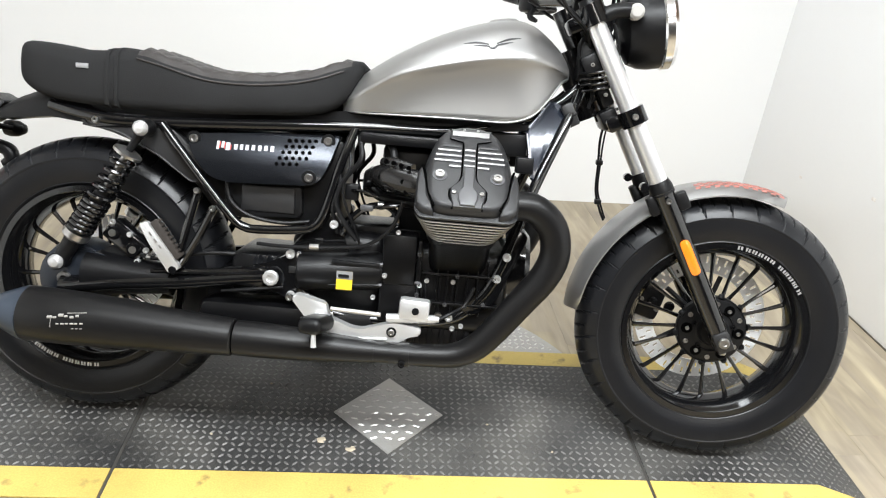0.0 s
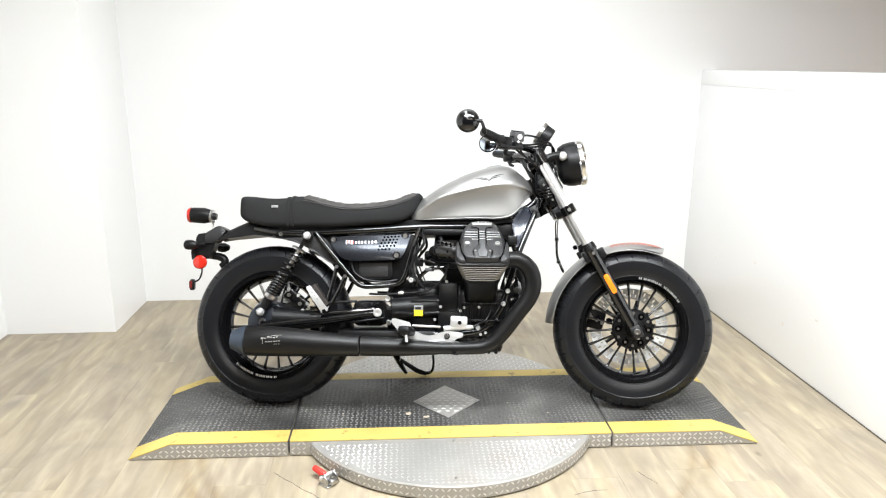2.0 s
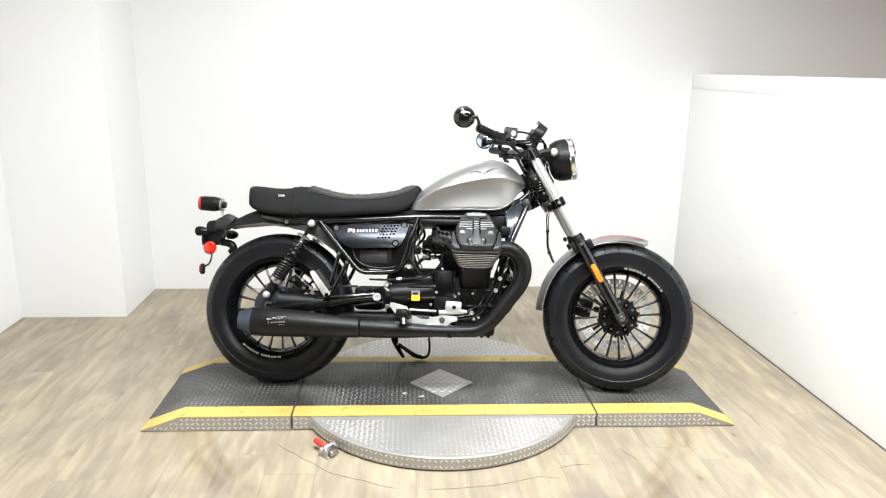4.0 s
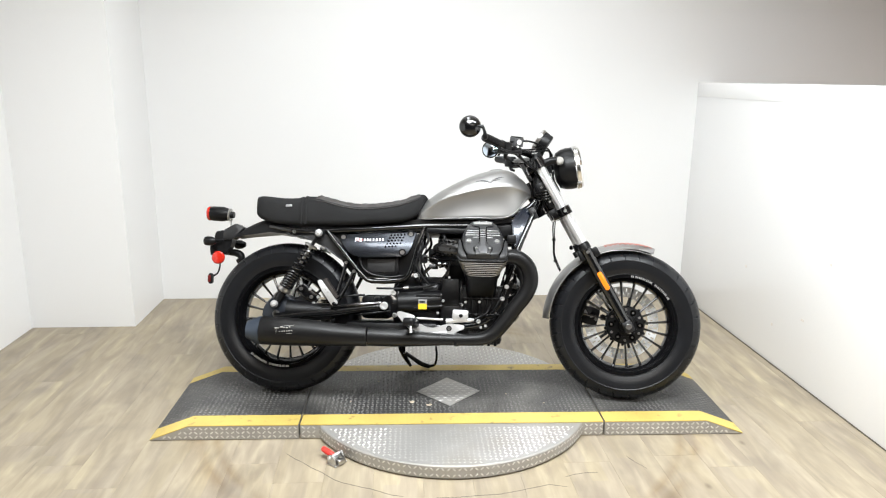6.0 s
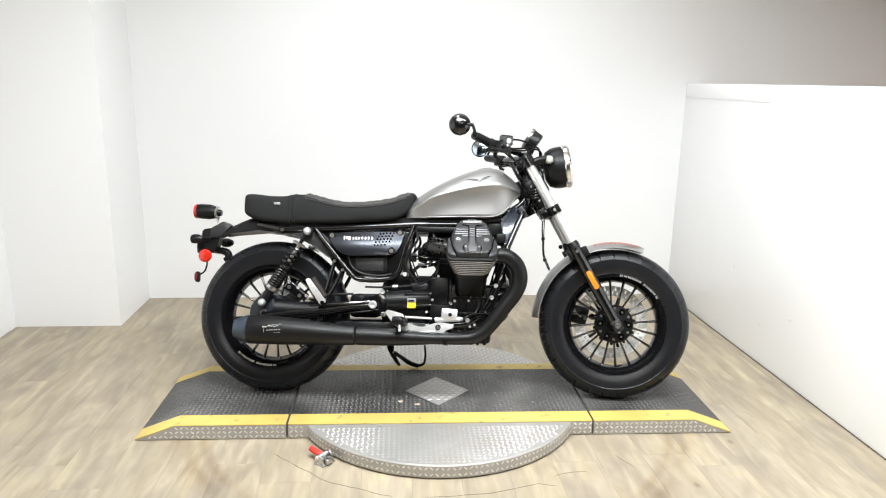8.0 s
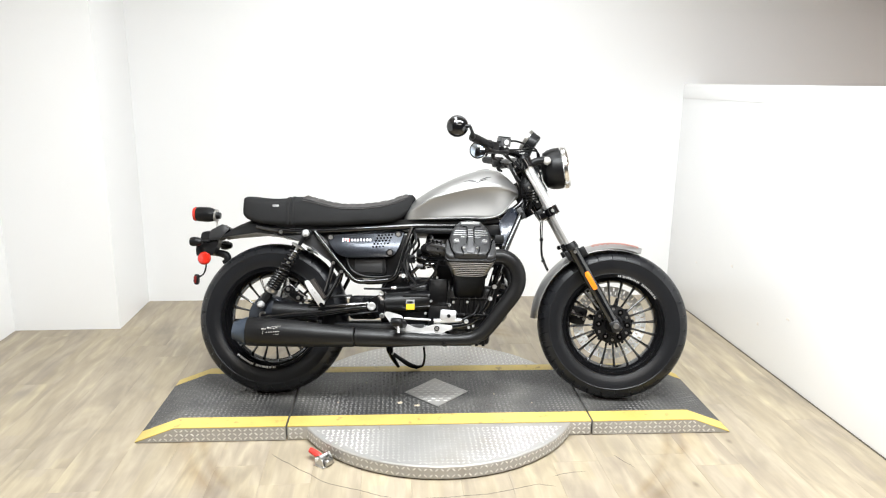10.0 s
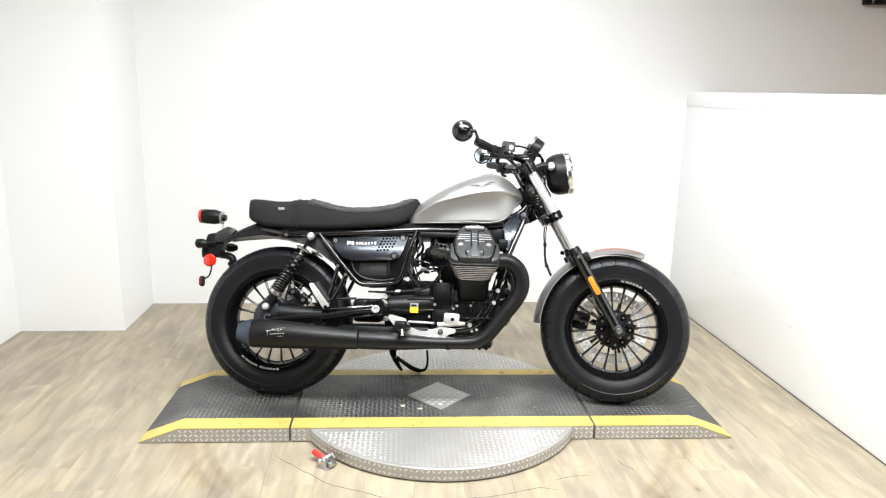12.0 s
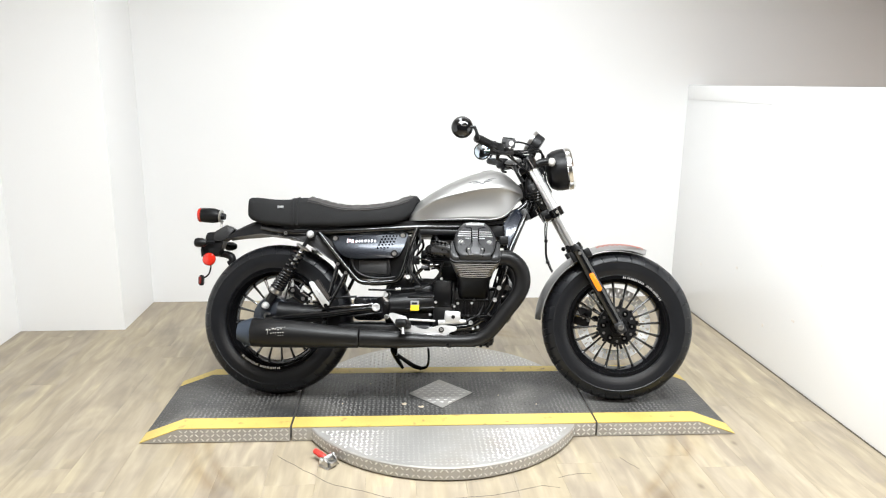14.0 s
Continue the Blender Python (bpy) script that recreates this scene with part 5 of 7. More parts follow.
for s in (-1, 1):
    out = rounded([(-0.500, 0.678), (-0.165, 0.705), (-0.183, 0.640), (-0.203, 0.598), (-0.230, 0.589), (-0.400, 0.582), (-0.440, 0.592), (-0.475, 0.628)], 0.016)
    bm = pillow(out, s, 0.094, 0.126, 0.012)
    cover = part("side_cover", bm, SIDE, bike, "gloss black side cover with small round holes")
    bm = bmesh.new()
    for j in range(5):
        for i in range(4 if j == 4 else 5):
            x, z = -0.2755 - j * 0.0052 + i * 0.0141, 0.6805 - j * 0.0125 + i * 0.0008
            yb = bulge(x, z, 0.126, 0.012)
            # black disc on the face, drawn for a hole's shaded inside
            part("vent_hole_shade", rod(bmesh.new(), (x, s * (yb - 0.003), z), (x, s * (yb + 0.0016), z), 0.0041, n=12), HOLE_SHADE, cover, "black disc for the shade inside a perforation")
    for x, z in ((-0.478, 0.668), (-0.193, 0.686), (-0.225, 0.607)):
        part("rubber_washer", tubed([(x, s * (bulge(x, z, 0.126, 0.012) - 0.004), z), (x, s * (bulge(x, z, 0.126, 0.012) + 0.003), z)], 0.0155, 18, smooth=False), BLACKP, cover)
        part("cover_screw", bolt(bmesh.new(), (x, s * (bulge(x, z, 0.126, 0.012) + 0.0025), z), (0, s, 0), 0.0095, 0.006), STEEL, cover, "bright round-head screw")
    # name on the cover as plain bars
    bm = bmesh.new()
    for x0, x1, z0, z1 in ((-0.424, -0.4195, 0.648, 0.669), (-0.416, -0.411, 0.653, 0.669), (-0.408, -0.401, 0.648, 0.667), (-0.394, -0.388, 0.651, 0.664), (-0.384, -0.3785, 0.652, 0.665), (-0.3745, -0.369, 0.652, 0.665),
                           (-0.364, -0.3585, 0.653, 0.666), (-0.353, -0.3475, 0.653, 0.666), (-0.3425, -0.337, 0.654, 0.667), (-0.332, -0.326, 0.654, 0.667)):
        x0, x1, z0, z1 = wide(x0), wide(x1), 0.658 + (z0 - 0.658) * 0.85, 0.658 + (z1 - 0.658) * 0.85
        tilted(bm, x0, x1, z0, z1, s, 0.0007)
    part("cover_lettering", bm, TAG, cover, "silver bars of lettering")
    bm = bmesh.new()
    for x0, x1, z0, z1 in ((-0.4190, -0.4178, 0.652, 0.668), (-0.4105, -0.4093, 0.651, 0.667), (-0.4005, -0.3990, 0.650, 0.662)):
        x0, x1, z0, z1 = wide(x0), wide(x1), 0.658 + (z0 - 0.658) * 0.85, 0.658 + (z1 - 0.658) * 0.85
        tilted(bm, x0, x1, z0, z1, s, 0.0010)
    part("cover_lettering", bm, REDGRIP, cover, "red strokes of lettering")
    bm = bmesh.new()
    slab(bm, rounded([(-0.415, 0.583), (-0.245, 0.590), (-0.240, 0.515), (-0.345, 0.510), (-0.385, 0.535)], 0.012), s * 0.118, s * 0.06, 0.006)
    part("lower_box", bm, BLACKP, bike, "black plastic box below the side cover")
    part("box_panel", boxed(-0.374, -0.258, s * 0.117, s * 0.122, 0.522, 0.578, bevel=0.003), COVER, bike, "dark grey box lid")
    part("hose", tubed([(-0.405, s * 0.128, 0.580), (-0.392, s * 0.132, 0.540), (-0.350, s * 0.132, 0.512), (-0.28, s * 0.132, 0.503), (-0.222, s * 0.128, 0.510)], 0.0045, 8, 6), BLACKP, bike)
part("battery_box", boxed(-0.42, -0.16, -0.10, 0.10, 0.50, 0.69, bevel=0.01), BLACKP, bike)
part("inner_fender", slab(bmesh.new(), [(-0.60, 0.70), (-0.42, 0.69), (-0.385, 0.52), (-0.452, 0.52), (-0.525, 0.62), (-0.60, 0.672)], -0.085, 0.085, 0.004), BLACKP, bike, "black inner mudguard")
# a curved mudguard edge beside the shock
bm = bmesh.new()
slab(bm, [(-0.735, 0.704), (-0.721, 0.676), (-0.653, 0.666), (-0.612, 0.649), (-0.560, 0.623), (-0.520, 0.595), (-0.487, 0.573), (-0.470, 0.573), (-0.460, 0.600), (-0.490, 0.650), (-0.545, 0.696), (-0.60, 0.706)], -0.114, 0.114, 0.003)
mudguard = part("mudguard", bm, COVER, bike, "dark grey rear mudguard below the seat rail")
for s in (-1, 1):
    part("mudguard_edge", tubed([(-0.720, s * 0.115, 0.677), (-0.653, s * 0.115, 0.668), (-0.612, s * 0.115, 0.651), (-0.560, s * 0.115, 0.625), (-0.520, s * 0.115, 0.597), (-0.487, s * 0.115, 0.575), (-0.470, s * 0.115, 0.576)], 0.0026, 8, 4), COVER, mudguard, "grey mudguard lip")
# dark mass of throttle bodies, battery leads and brackets between the cylinders
part("induction_block", boxed(-0.155, 0.045, -0.075, 0.075, 0.465, 0.508, bevel=0.012), CRANK, bike)
part("induction_block", boxed(-0.118, 0.045, -0.075, 0.075, 0.568, 0.630, bevel=0.012), CRANK, bike)
part("induction_block", boxed(-0.036, 0.045, -0.075, 0.075, 0.500, 0.575, bevel=0.010), CRANK, bike)
part("throttle_body", boxed(-0.078, 0.045, -0.065, 0.065, 0.598, 0.690, bevel=0.012), CRANK, bike)
part("gearbox_bracket", boxed(-0.255, -0.150, -0.098, 0.098, 0.455, 0.482, bevel=0.010), CRANK, bike)
part("airbox_duct", boxed(-0.135, 0.24, -0.085, 0.085, 0.688, 0.738, bevel=0.006), BLACKP, bike)
for s in (-1, 1):
    part("upper_duct", boxed(-0.125, 0.05, s * 0.13, s * 0.085, 0.690, 0.714, bevel=0.005), CRANK, bike, "black plastic duct")

# ---- engine ----
engine = part("engine", boxed(-0.06, 0.225, -0.125, 0.125, 0.285, 0.475, bevel=0.025, segments=3), CRANK, bike, "black transverse V-twin engine")
part("gearbox", boxed(-0.265, -0.05, -0.105, 0.105, 0.30, 0.49, bevel=0.03, segments=3), CRANK, engine)
part("bell_housing", boxed(-0.058, 0.018, -0.142, 0.142, 0.388, 0.500, bevel=0.006), CRANK, engine)
part("bell_housing_lower", boxed(-0.060, 0.028, -0.138, 0.138, 0.300, 0.397, bevel=0.008), CRANK, engine)
part("timing_cover", tubed([(0.215, 0, 0.42), (0.262, 0, 0.42), (0.275, 0, 0.42)], [0.105, 0.100, 0.085], 32, smooth=False), BLACK, engine)
part("sump", boxed(-0.05, 0.20, -0.10, 0.10, 0.225, 0.295, bevel=0.02), CRANK, engine)
for k in range(8):
    part("sump_fin", boxed(-0.03 + k * 0.028, -0.018 + k * 0.028, -0.110, 0.110, 0.222, 0.290, bevel=0.002), CRANK, engine)
for k in range(5):
    part("case_rib", boxed(0.040 + k * 0.030, 0.046 + k * 0.030, -0.134, 0.134, 0.330, 0.42 - 0.008 * k, bevel=0.002), CRANK, engine)
for p in ((-0.026, 0.506), (-0.070, 0.425), (-0.049, 0.408), (-0.071, 0.357), (0.029, 0.393), (0.044, 0.405), (0.102, 0.407), (0.128, 0.308), (0.109, 0.301)):
    part("case_bolt", bolt(bmesh.new(), (p[0], -0.142, p[1]), (0, -1, 0), 0.0058, 0.007), ALLOY, engine)
for k in range(6):
    part("case_fin", boxed(0.066 + k * 0.022, 0.0695 + k * 0.022, -0.140, -0.124, 0.345 + 0.004 * k, 0.455, bevel=0.0015), CRANK, engine)
for z0, z1 in ((0.352, 0.358), (0.418, 0.424)):
    part("case_web", boxed(0.034, 0.206, -0.141, -0.122, z0, z1, bevel=0.002), CRANK, engine)
part("case_flange", boxed(0.020, 0.030, -0.146, -0.124, 0.310, 0.492, bevel=0.003), CRANK, engine)
for x, z in ((0.025, 0.330), (0.025, 0.372), (0.025, 0.462), (0.088, 0.355), (0.132, 0.355), (0.172, 0.362), (0.110, 0.421), (0.190, 0.421)):
    part("case_screw", bolt(bmesh.new(), (x, -0.145, z), (0, -1, 0), 0.0048, 0.006), GREYCAST, engine)
part("breather_hose", tubed([(-0.040, -0.118, 0.500), (-0.030, -0.135, 0.535), (-0.055, -0.138, 0.560), (-0.100, -0.128, 0.552), (-0.135, -0.120, 0.520), (-0.150, -0.115, 0.485)], 0.0075, 10, 6), BLACK, engine)
part("hose_clip", tubed([(-0.062, -0.1385, 0.5605), (-0.074, -0.137, 0.5600)], 0.0090, 12, smooth=False), STEEL, engine)
part("throttle_linkage", tubed([(-0.105, -0.105, 0.598), (-0.080, -0.125, 0.604), (-0.060, -0.132, 0.594)], 0.0060, 8, 4), BLACK, engine)
part("relay_box", boxed(-0.150, -0.120, -0.128, -0.106, 0.565, 0.600, bevel=0.004), BLACKP, engine)
starter = part("starter_motor", tubed([(-0.243, -0.112, 0.395), (-0.238, -0.112, 0.395), (-0.068, -0.112, 0.410), (-0.055, -0.112, 0.410)], [0.038, 0.0435, 0.0435, 0.038], 28, smooth=False), BLACKP, bike, "black cylindrical starter motor")
for z in (-0.024, 0.022):
    part("starter_rod", tubed([(-0.170, -0.146, 0.402 + z), (-0.060, -0.146, 0.410 + z)], 0.0042, 8, smooth=False), BLACKP, starter)
for x, z in ((-0.058, 0.432), (-0.058, 0.386), (0.026, 0.398)):
    part("starter_bolt", tubed([(x - 0.008, -0.146, z), (x + 0.004, -0.146, z)], 0.0042, 6, smooth=False), GREYCAST, starter, "grey bolt head")
part("starter_bracket", boxed(-0.165, -0.060, -0.154, -0.138, 0.424, 0.434, bevel=0.003), BLACKP, starter)
part("sticker", boxed(-0.152, -0.117, -0.1572, -0.1550, 0.3715, 0.4125, bevel=0.0005), YELLOWTAG, starter, "yellow and white sticker")
part("sticker_print", boxed(-0.152, -0.117, -0.1579, -0.1569, 0.395, 0.4127), TAG, starter)
part("sticker_print", boxed(-0.148, -0.124, -0.1585, -0.1578, 0.3985, 0.4060, bevel=0.003), BLACKP, starter)


def cyl_frame(s):
    """Local axes of a cylinder: x along the bike, y across (up and inwards), z out along the bore."""
    a, u = Vector((0, s * 0.70711, 0.70711)), Vector((0, -s * 0.70711, 0.70711))
    m = Matrix.Identity(4)
    m.col[0][:3], m.col[1][:3], m.col[2][:3], m.col[3][:3] = (1, 0, 0), u, a, (0.108, 0, 0.390)
    return m


def octa(w, lo, hi, top=0.9, cut=0.03, knee=0.3):
    """An outline from lo to hi that narrows towards its upper end."""
    k = lo + (hi - lo) * (1 - knee)
    return rounded([(-w, lo), (w, lo), (w, k), (w * top, hi), (-w * top, hi), (-w, k)], cut, 5)


for s in (-1, 1):
    F = cyl_frame(s)
    def local(bm):
        bmesh.ops.transform(bm, matrix=F, verts=bm.verts)
        return bm
    def layered(rows):
        """Outlines stacked along the bore: (outline, height)."""
        bm = bmesh.new()
        skin(bm, [[bm.verts.new((x, y, z)) for x, y in o] for o, z in rows])
        return local(bm)
    cyl = part("cylinder", layered([(octa(0.062, -0.068, 0.07), 0.05), (octa(0.068, -0.072, 0.07), 0.235)]), CRANK, bike, "smooth black cylinder barrel")
    head = part("cylinder_head", layered([(octa(0.073, -0.078, 0.070), 0.232), (octa(0.088, -0.090, 0.07), 0.344)]), CRANK, bike, "black cylinder head with bright fin edges")
    for k in range(9):
        z, w, lo = 0.262 + k * 0.0118, 0.0800 + 0.0027 * k, -0.0915 - 0.0020 * k
        hi = 0.062 - 0.011 * k
        layer = lambda d: octa(w + d, lo - d, hi, 0.92, 0.050)
        part("head_fin", layered([(layer(-0.0030), z - 0.0006), (layer(-0.0016), z), (layer(-0.0016), z + 0.0052), (layer(-0.0030), z + 0.0058)]), CRANK, head)
        if k < 8:
            part("fin_edge", layered([(layer(-0.0020), z + 0.0004), (layer(0.0), z + 0.0010), (layer(0.0), z + 0.0046), (layer(-0.0020), z + 0.0050)]), FIN, head, "machined bright fin edge")
    vc = part("valve_cover", layered([(octa(0.087, -0.092, 0.108, 0.66, 0.058, 0.45), 0.336), (octa(0.0905, -0.096, 0.117, 0.66, 0.058, 0.45), 0.346), (octa(0.0900, -0.098, 0.122, 0.65, 0.058, 0.45), 0.358), (octa(0.0870, -0.097, 0.122, 0.64, 0.054, 0.45), 0.369), (octa(0.0815, -0.094, 0.119, 0.63, 0.050, 0.45), 0.378),
                                      (octa(0.0735, -0.090, 0.114, 0.62, 0.046, 0.45), 0.3835), (octa(0.0680, -0.086, 0.109, 0.62, 0.042, 0.45), 0.3850)]), COVER, bike, "dark grey cast valve cover")
    # rounded shields that wrap the cover's lower flanks
    for sx in (-1, 1):
        bm = bmesh.new()
        lobe = rounded([(0.060, -0.103), (0.086, -0.099), (0.100, -0.082), (0.101, -0.008), (0.093, 0.020), (0.085, -0.010), (0.077, -0.058), (0.066, -0.090)], 0.014)
        cx, cy = 0.086, -0.050
        skin(bm, [[bm.verts.new((sx * (cx + (x - cx) * g), cy + (y - cy) * g, z)) for x, y in lobe] for z, g in ((0.342, 0.97), (0.348, 1.0), (0.360, 1.0), (0.369, 0.95), (0.3745, 0.85), (0.377, 0.68))])
        part("cover_wing", local(bm), COVER, vc)
        # black line drawn for the shade between wing and dome
        part("wing_gap_shade", local(tubed([(sx * 0.0915, 0.022, 0.362), (sx * 0.0835, -0.010, 0.3745), (sx * 0.0752, -0.058, 0.3795), (sx * 0.063, -0.090, 0.3800)], 0.0026, 6, 4)), HOLE_SHADE, vc)
    # raised spine: a T at the top, a keyhole foot below
    bm = bmesh.new()
    v = [(-0.041, 0.104), (0.041, 0.104), (0.041, 0.079), (0.014, 0.072), (0.012, 0.060), (0.0125, -0.018), (0.017, -0.034), (0.034, -0.054), (0.034, -0.068), (0.027, -0.094), (-0.027, -0.094), (-0.034, -0.068), (-0.034, -0.054), (-0.017, -0.034), (-0.0125, -0.018), (-0.012, 0.060), (-0.014, 0.072), (-0.041, 0.079)]
    skin(bm, [[bm.verts.new((x * g, y * g, z)) for x, y in v] for z, g in ((0.374, 1.0), (0.3875, 1.0), (0.3895, 0.96))])
    part("cover_spine", local(bm), COVER, vc)
    # raised black lines for the shade in the grooves beside the spine
    for sx in (-1, 1):
        part("cover_groove_shade", local(tubed([(sx * 0.0415, 0.080, 0.3850), (sx * 0.0145, 0.071, 0.3865), (sx * 0.0130, 0.060, 0.3865), (sx * 0.0135, -0.018, 0.3865), (sx * 0.018, -0.034, 0.3865), (sx * 0.0352, -0.054, 0.3865), (sx * 0.0352, -0.068, 0.386), (sx * 0.028, -0.094, 0.379)], 0.0024, 6, smooth=False)), HOLE_SHADE, vc)
    bm = bmesh.new()
    skin(bm, [[bm.verts.new((x * g, -0.062 + (y + 0.062) * g, z)) for x, y in ((-0.009, 0.000), (0.009, 0.000), (0.0095, -0.048), (0.0185, -0.062), (0.0185, -0.078), (0.014, -0.092), (-0.014, -0.092), (-0.0185, -0.078), (-0.0185, -0.062), (-0.0095, -0.048))] for z, g in ((0.388, 1.0), (0.3925, 1.0), (0.3940, 0.92))])
    part("cover_spine_foot", local(bm), GREYCAST, vc)
    part("cover_plate", local(boxed(-0.037, 0.037, 0.083, 0.0965, 0.3885, 0.3920, bevel=0.001)), NAMEPLATE, vc, "small pale nameplate")
    for sx in (-1, 1):
        part("plate_screw", local(bolt(bmesh.new(), (sx * 0.014, 0.1005, 0.3890), (0, 0, 1), 0.0028, 0.003)), STEEL, vc)
        part("cover_shoulder", local(boxed(*sorted((sx * 0.017, sx * 0.056)), 0.056, 0.068, 0.378, 0.3875, bevel=0.004)), COVER, vc)
    for k in range(4):
        y = 0.0440 - k * 0.0135
        for sx in (-1, 1):
            x0, x1 = 0.0160, (0.064, 0.068, 0.070, 0.040)[k]
            part("cover_rib", local(boxed(*sorted((sx * x0, sx * x1)), y, y + 0.0048, 0.380, 0.3888, bevel=0.0014)), FIN, vc, "machined rib with a bright edge")
        part("spine_rib", local(boxed(-0.0105, 0.0105, y + 0.001, y + 0.0058, 0.388, 0.3915, bevel=0.0012)), FIN, vc)
    for sx in (-1, 1):
        part("bolt_well", local(tubed([(sx * 0.056, -0.018, 0.380), (sx * 0.056, -0.018, 0.3862)], 0.0145, 20, smooth=False)), GREYCAST, vc)
        part("cover_bolt", local(bolt(bmesh.new(), (sx * 0.056, -0.018, 0.386), (0, 0, 1), 0.0098, 0.006)), STEEL, vc, "bright cover bolt")
        part("cover_screw", local(bolt(bmesh.new(), (sx * 0.0265, -0.062, 0.3885), (0, 0, 1), 0.0048, 0.004)), STEEL, vc)
    part("spark_plug_cap", tubed([F @ Vector((0.05, 0.075, 0.31)), F @ Vector((0.062, 0.105, 0.30)), F @ Vector((0.09, 0.135, 0.28))], [0.010, 0.008, 0.005], 10, 4), BLACKP, head)
    # throttle body cover behind the head; black discs stand in for its shaded holes
    body = part("intake_cover", tubed([(-0.088, s * 0.128, 0.625), (-0.080, s * 0.136, 0.625), (-0.055, s * 0.154, 0.624), (-0.030, s * 0.172, 0.622), (0.008, s * 0.190, 0.616), (0.026, s * 0.196, 0.612)], [0.012, 0.022, 0.030, 0.031, 0.029, 0.027], 24, 5), INTAKE, bike, "gloss black intake cover with holes")
    part("intake_crown", tubed([(-0.070, s * 0.145, 0.654), (-0.050, s * 0.160, 0.654), (-0.005, s * 0.182, 0.645)], [0.010, 0.014, 0.014], 16, 4), INTAKE, body)
    bm = bmesh.new()
    for dz, cnt, x0 in ((0.002, 4, -0.072), (-0.018, 4, -0.064), (0.036, 4, -0.062)):
        for i in range(cnt):
            x = x0 + i * 0.0165
            rr = 0.0298 if dz < 0.03 else 0.0135
            zc = (0.623 - max(0, x + 0.05) * 0.1) if dz < 0.03 else (0.654 - max(0, x + 0.05) * 0.2)
            d2 = dz if dz < 0.03 else 0.004
            y = 0.153 + (x + 0.06) * 0.63 + (0 if dz < 0.03 else 0.007) + math.sqrt(rr ** 2 - d2 ** 2) * 1.0
            part("intake_hole_shade", rod(bmesh.new(), (x, s * (y - 0.006), zc + d2), (x, s * (y + 0.003), zc + d2), 0.0050, n=10), HOLE_SHADE, body)
    part("intake_pipe", tubed([(-0.105, s * 0.08, 0.60), (-0.07, s * 0.10, 0.575), (0.01, s * 0.13, 0.570)], 0.012, 10, 5), BLACKP, engine)
    part("injector_hose", tubed([(-0.06, s * 0.10, 0.690), (-0.050, s * 0.120, 0.675), (-0.045, s * 0.13, 0.645)], 0.008, 10, 5), BLACKP, engine)
    part("engine_cable", tubed([(-0.02, s * 0.17, 0.575), (-0.04, s * 0.165, 0.520), (-0.09, s * 0.155, 0.475), (-0.16, s * 0.150, 0.462), (-0.26, s * 0.150, 0.455), (-0.33, s * 0.145, 0.455)], 0.0042, 8, 6), BLACKP, engine)
    part("cable_sleeve", tubed([(-0.215, s * 0.150, 0.459), (-0.195, s * 0.150, 0.460)], 0.0068, 10, smooth=False), STEEL, engine)
    part("harness", tubed([(-0.125, s * 0.12, 0.70), (-0.118, s * 0.138, 0.655), (-0.150, s * 0.140, 0.610), (-0.165, s * 0.142, 0.56), (-0.14, s * 0.142, 0.51), (-0.115, s * 0.14, 0.48)], 0.0058, 8, 6), BLACKP, engine)
    part("wire", tubed([(-0.152, s * 0.112, 0.69), (-0.140, s * 0.135, 0.645), (-0.152, s * 0.142, 0.590), (-0.140, s * 0.142, 0.545), (-0.12, s * 0.135, 0.500), (-0.11, s * 0.125, 0.470)], 0.0030, 8, 6), BLACKP, engine)
    part("wire", tubed([(-0.165, s * 0.125, 0.655), (-0.160, s * 0.138, 0.600), (-0.172, s * 0.140, 0.545), (-0.160, s * 0.130, 0.490)], 0.0038, 8, 6), BLACKP, engine)
    part("connector", boxed(-0.112, -0.084, s * 0.138, s * 0.150, 0.547, 0.560, bevel=0.003), GREYCAST, engine, "grey metal connector")
    part("fuel_line", tubed([(-0.146, s * 0.118, 0.586), (-0.110, s * 0.140, 0.588), (-0.074, s * 0.148, 0.580)], 0.0036, 8, 5), BLACK, engine)
    part("fuel_line", tubed([(-0.080, s * 0.145, 0.556), (-0.050, s * 0.152, 0.562), (-0.018, s * 0.150, 0.567)], 0.0040, 8, 5), BLACK, engine)
    # oil cooler style side panel in front of the tank
    bm = bmesh.new()
    slab(bm, rounded([(0.232, 0.748), (0.286, 0.820), (0.322, 0.800), (0.312, 0.740), (0.268, 0.640), (0.250, 0.640)], 0.008), -0.012, 0.012, 0.005)
    for v in bm.verts:
        v.co.y = s * (0.100 - (v.co.x - 0.232) * 0.12 - 0.38 * (v.co.z - 0.70) - 1.2 * (v.co.z - 0.73) ** 2) + v.co.y
    part("neck_cover", bm, NECK, bike, "gloss black neck cover")
    part("horn_bracket", boxed(0.214, 0.252, s * 0.10, s * 0.13, 0.655, 0.690, bevel=0.004), BLACKP, bike)

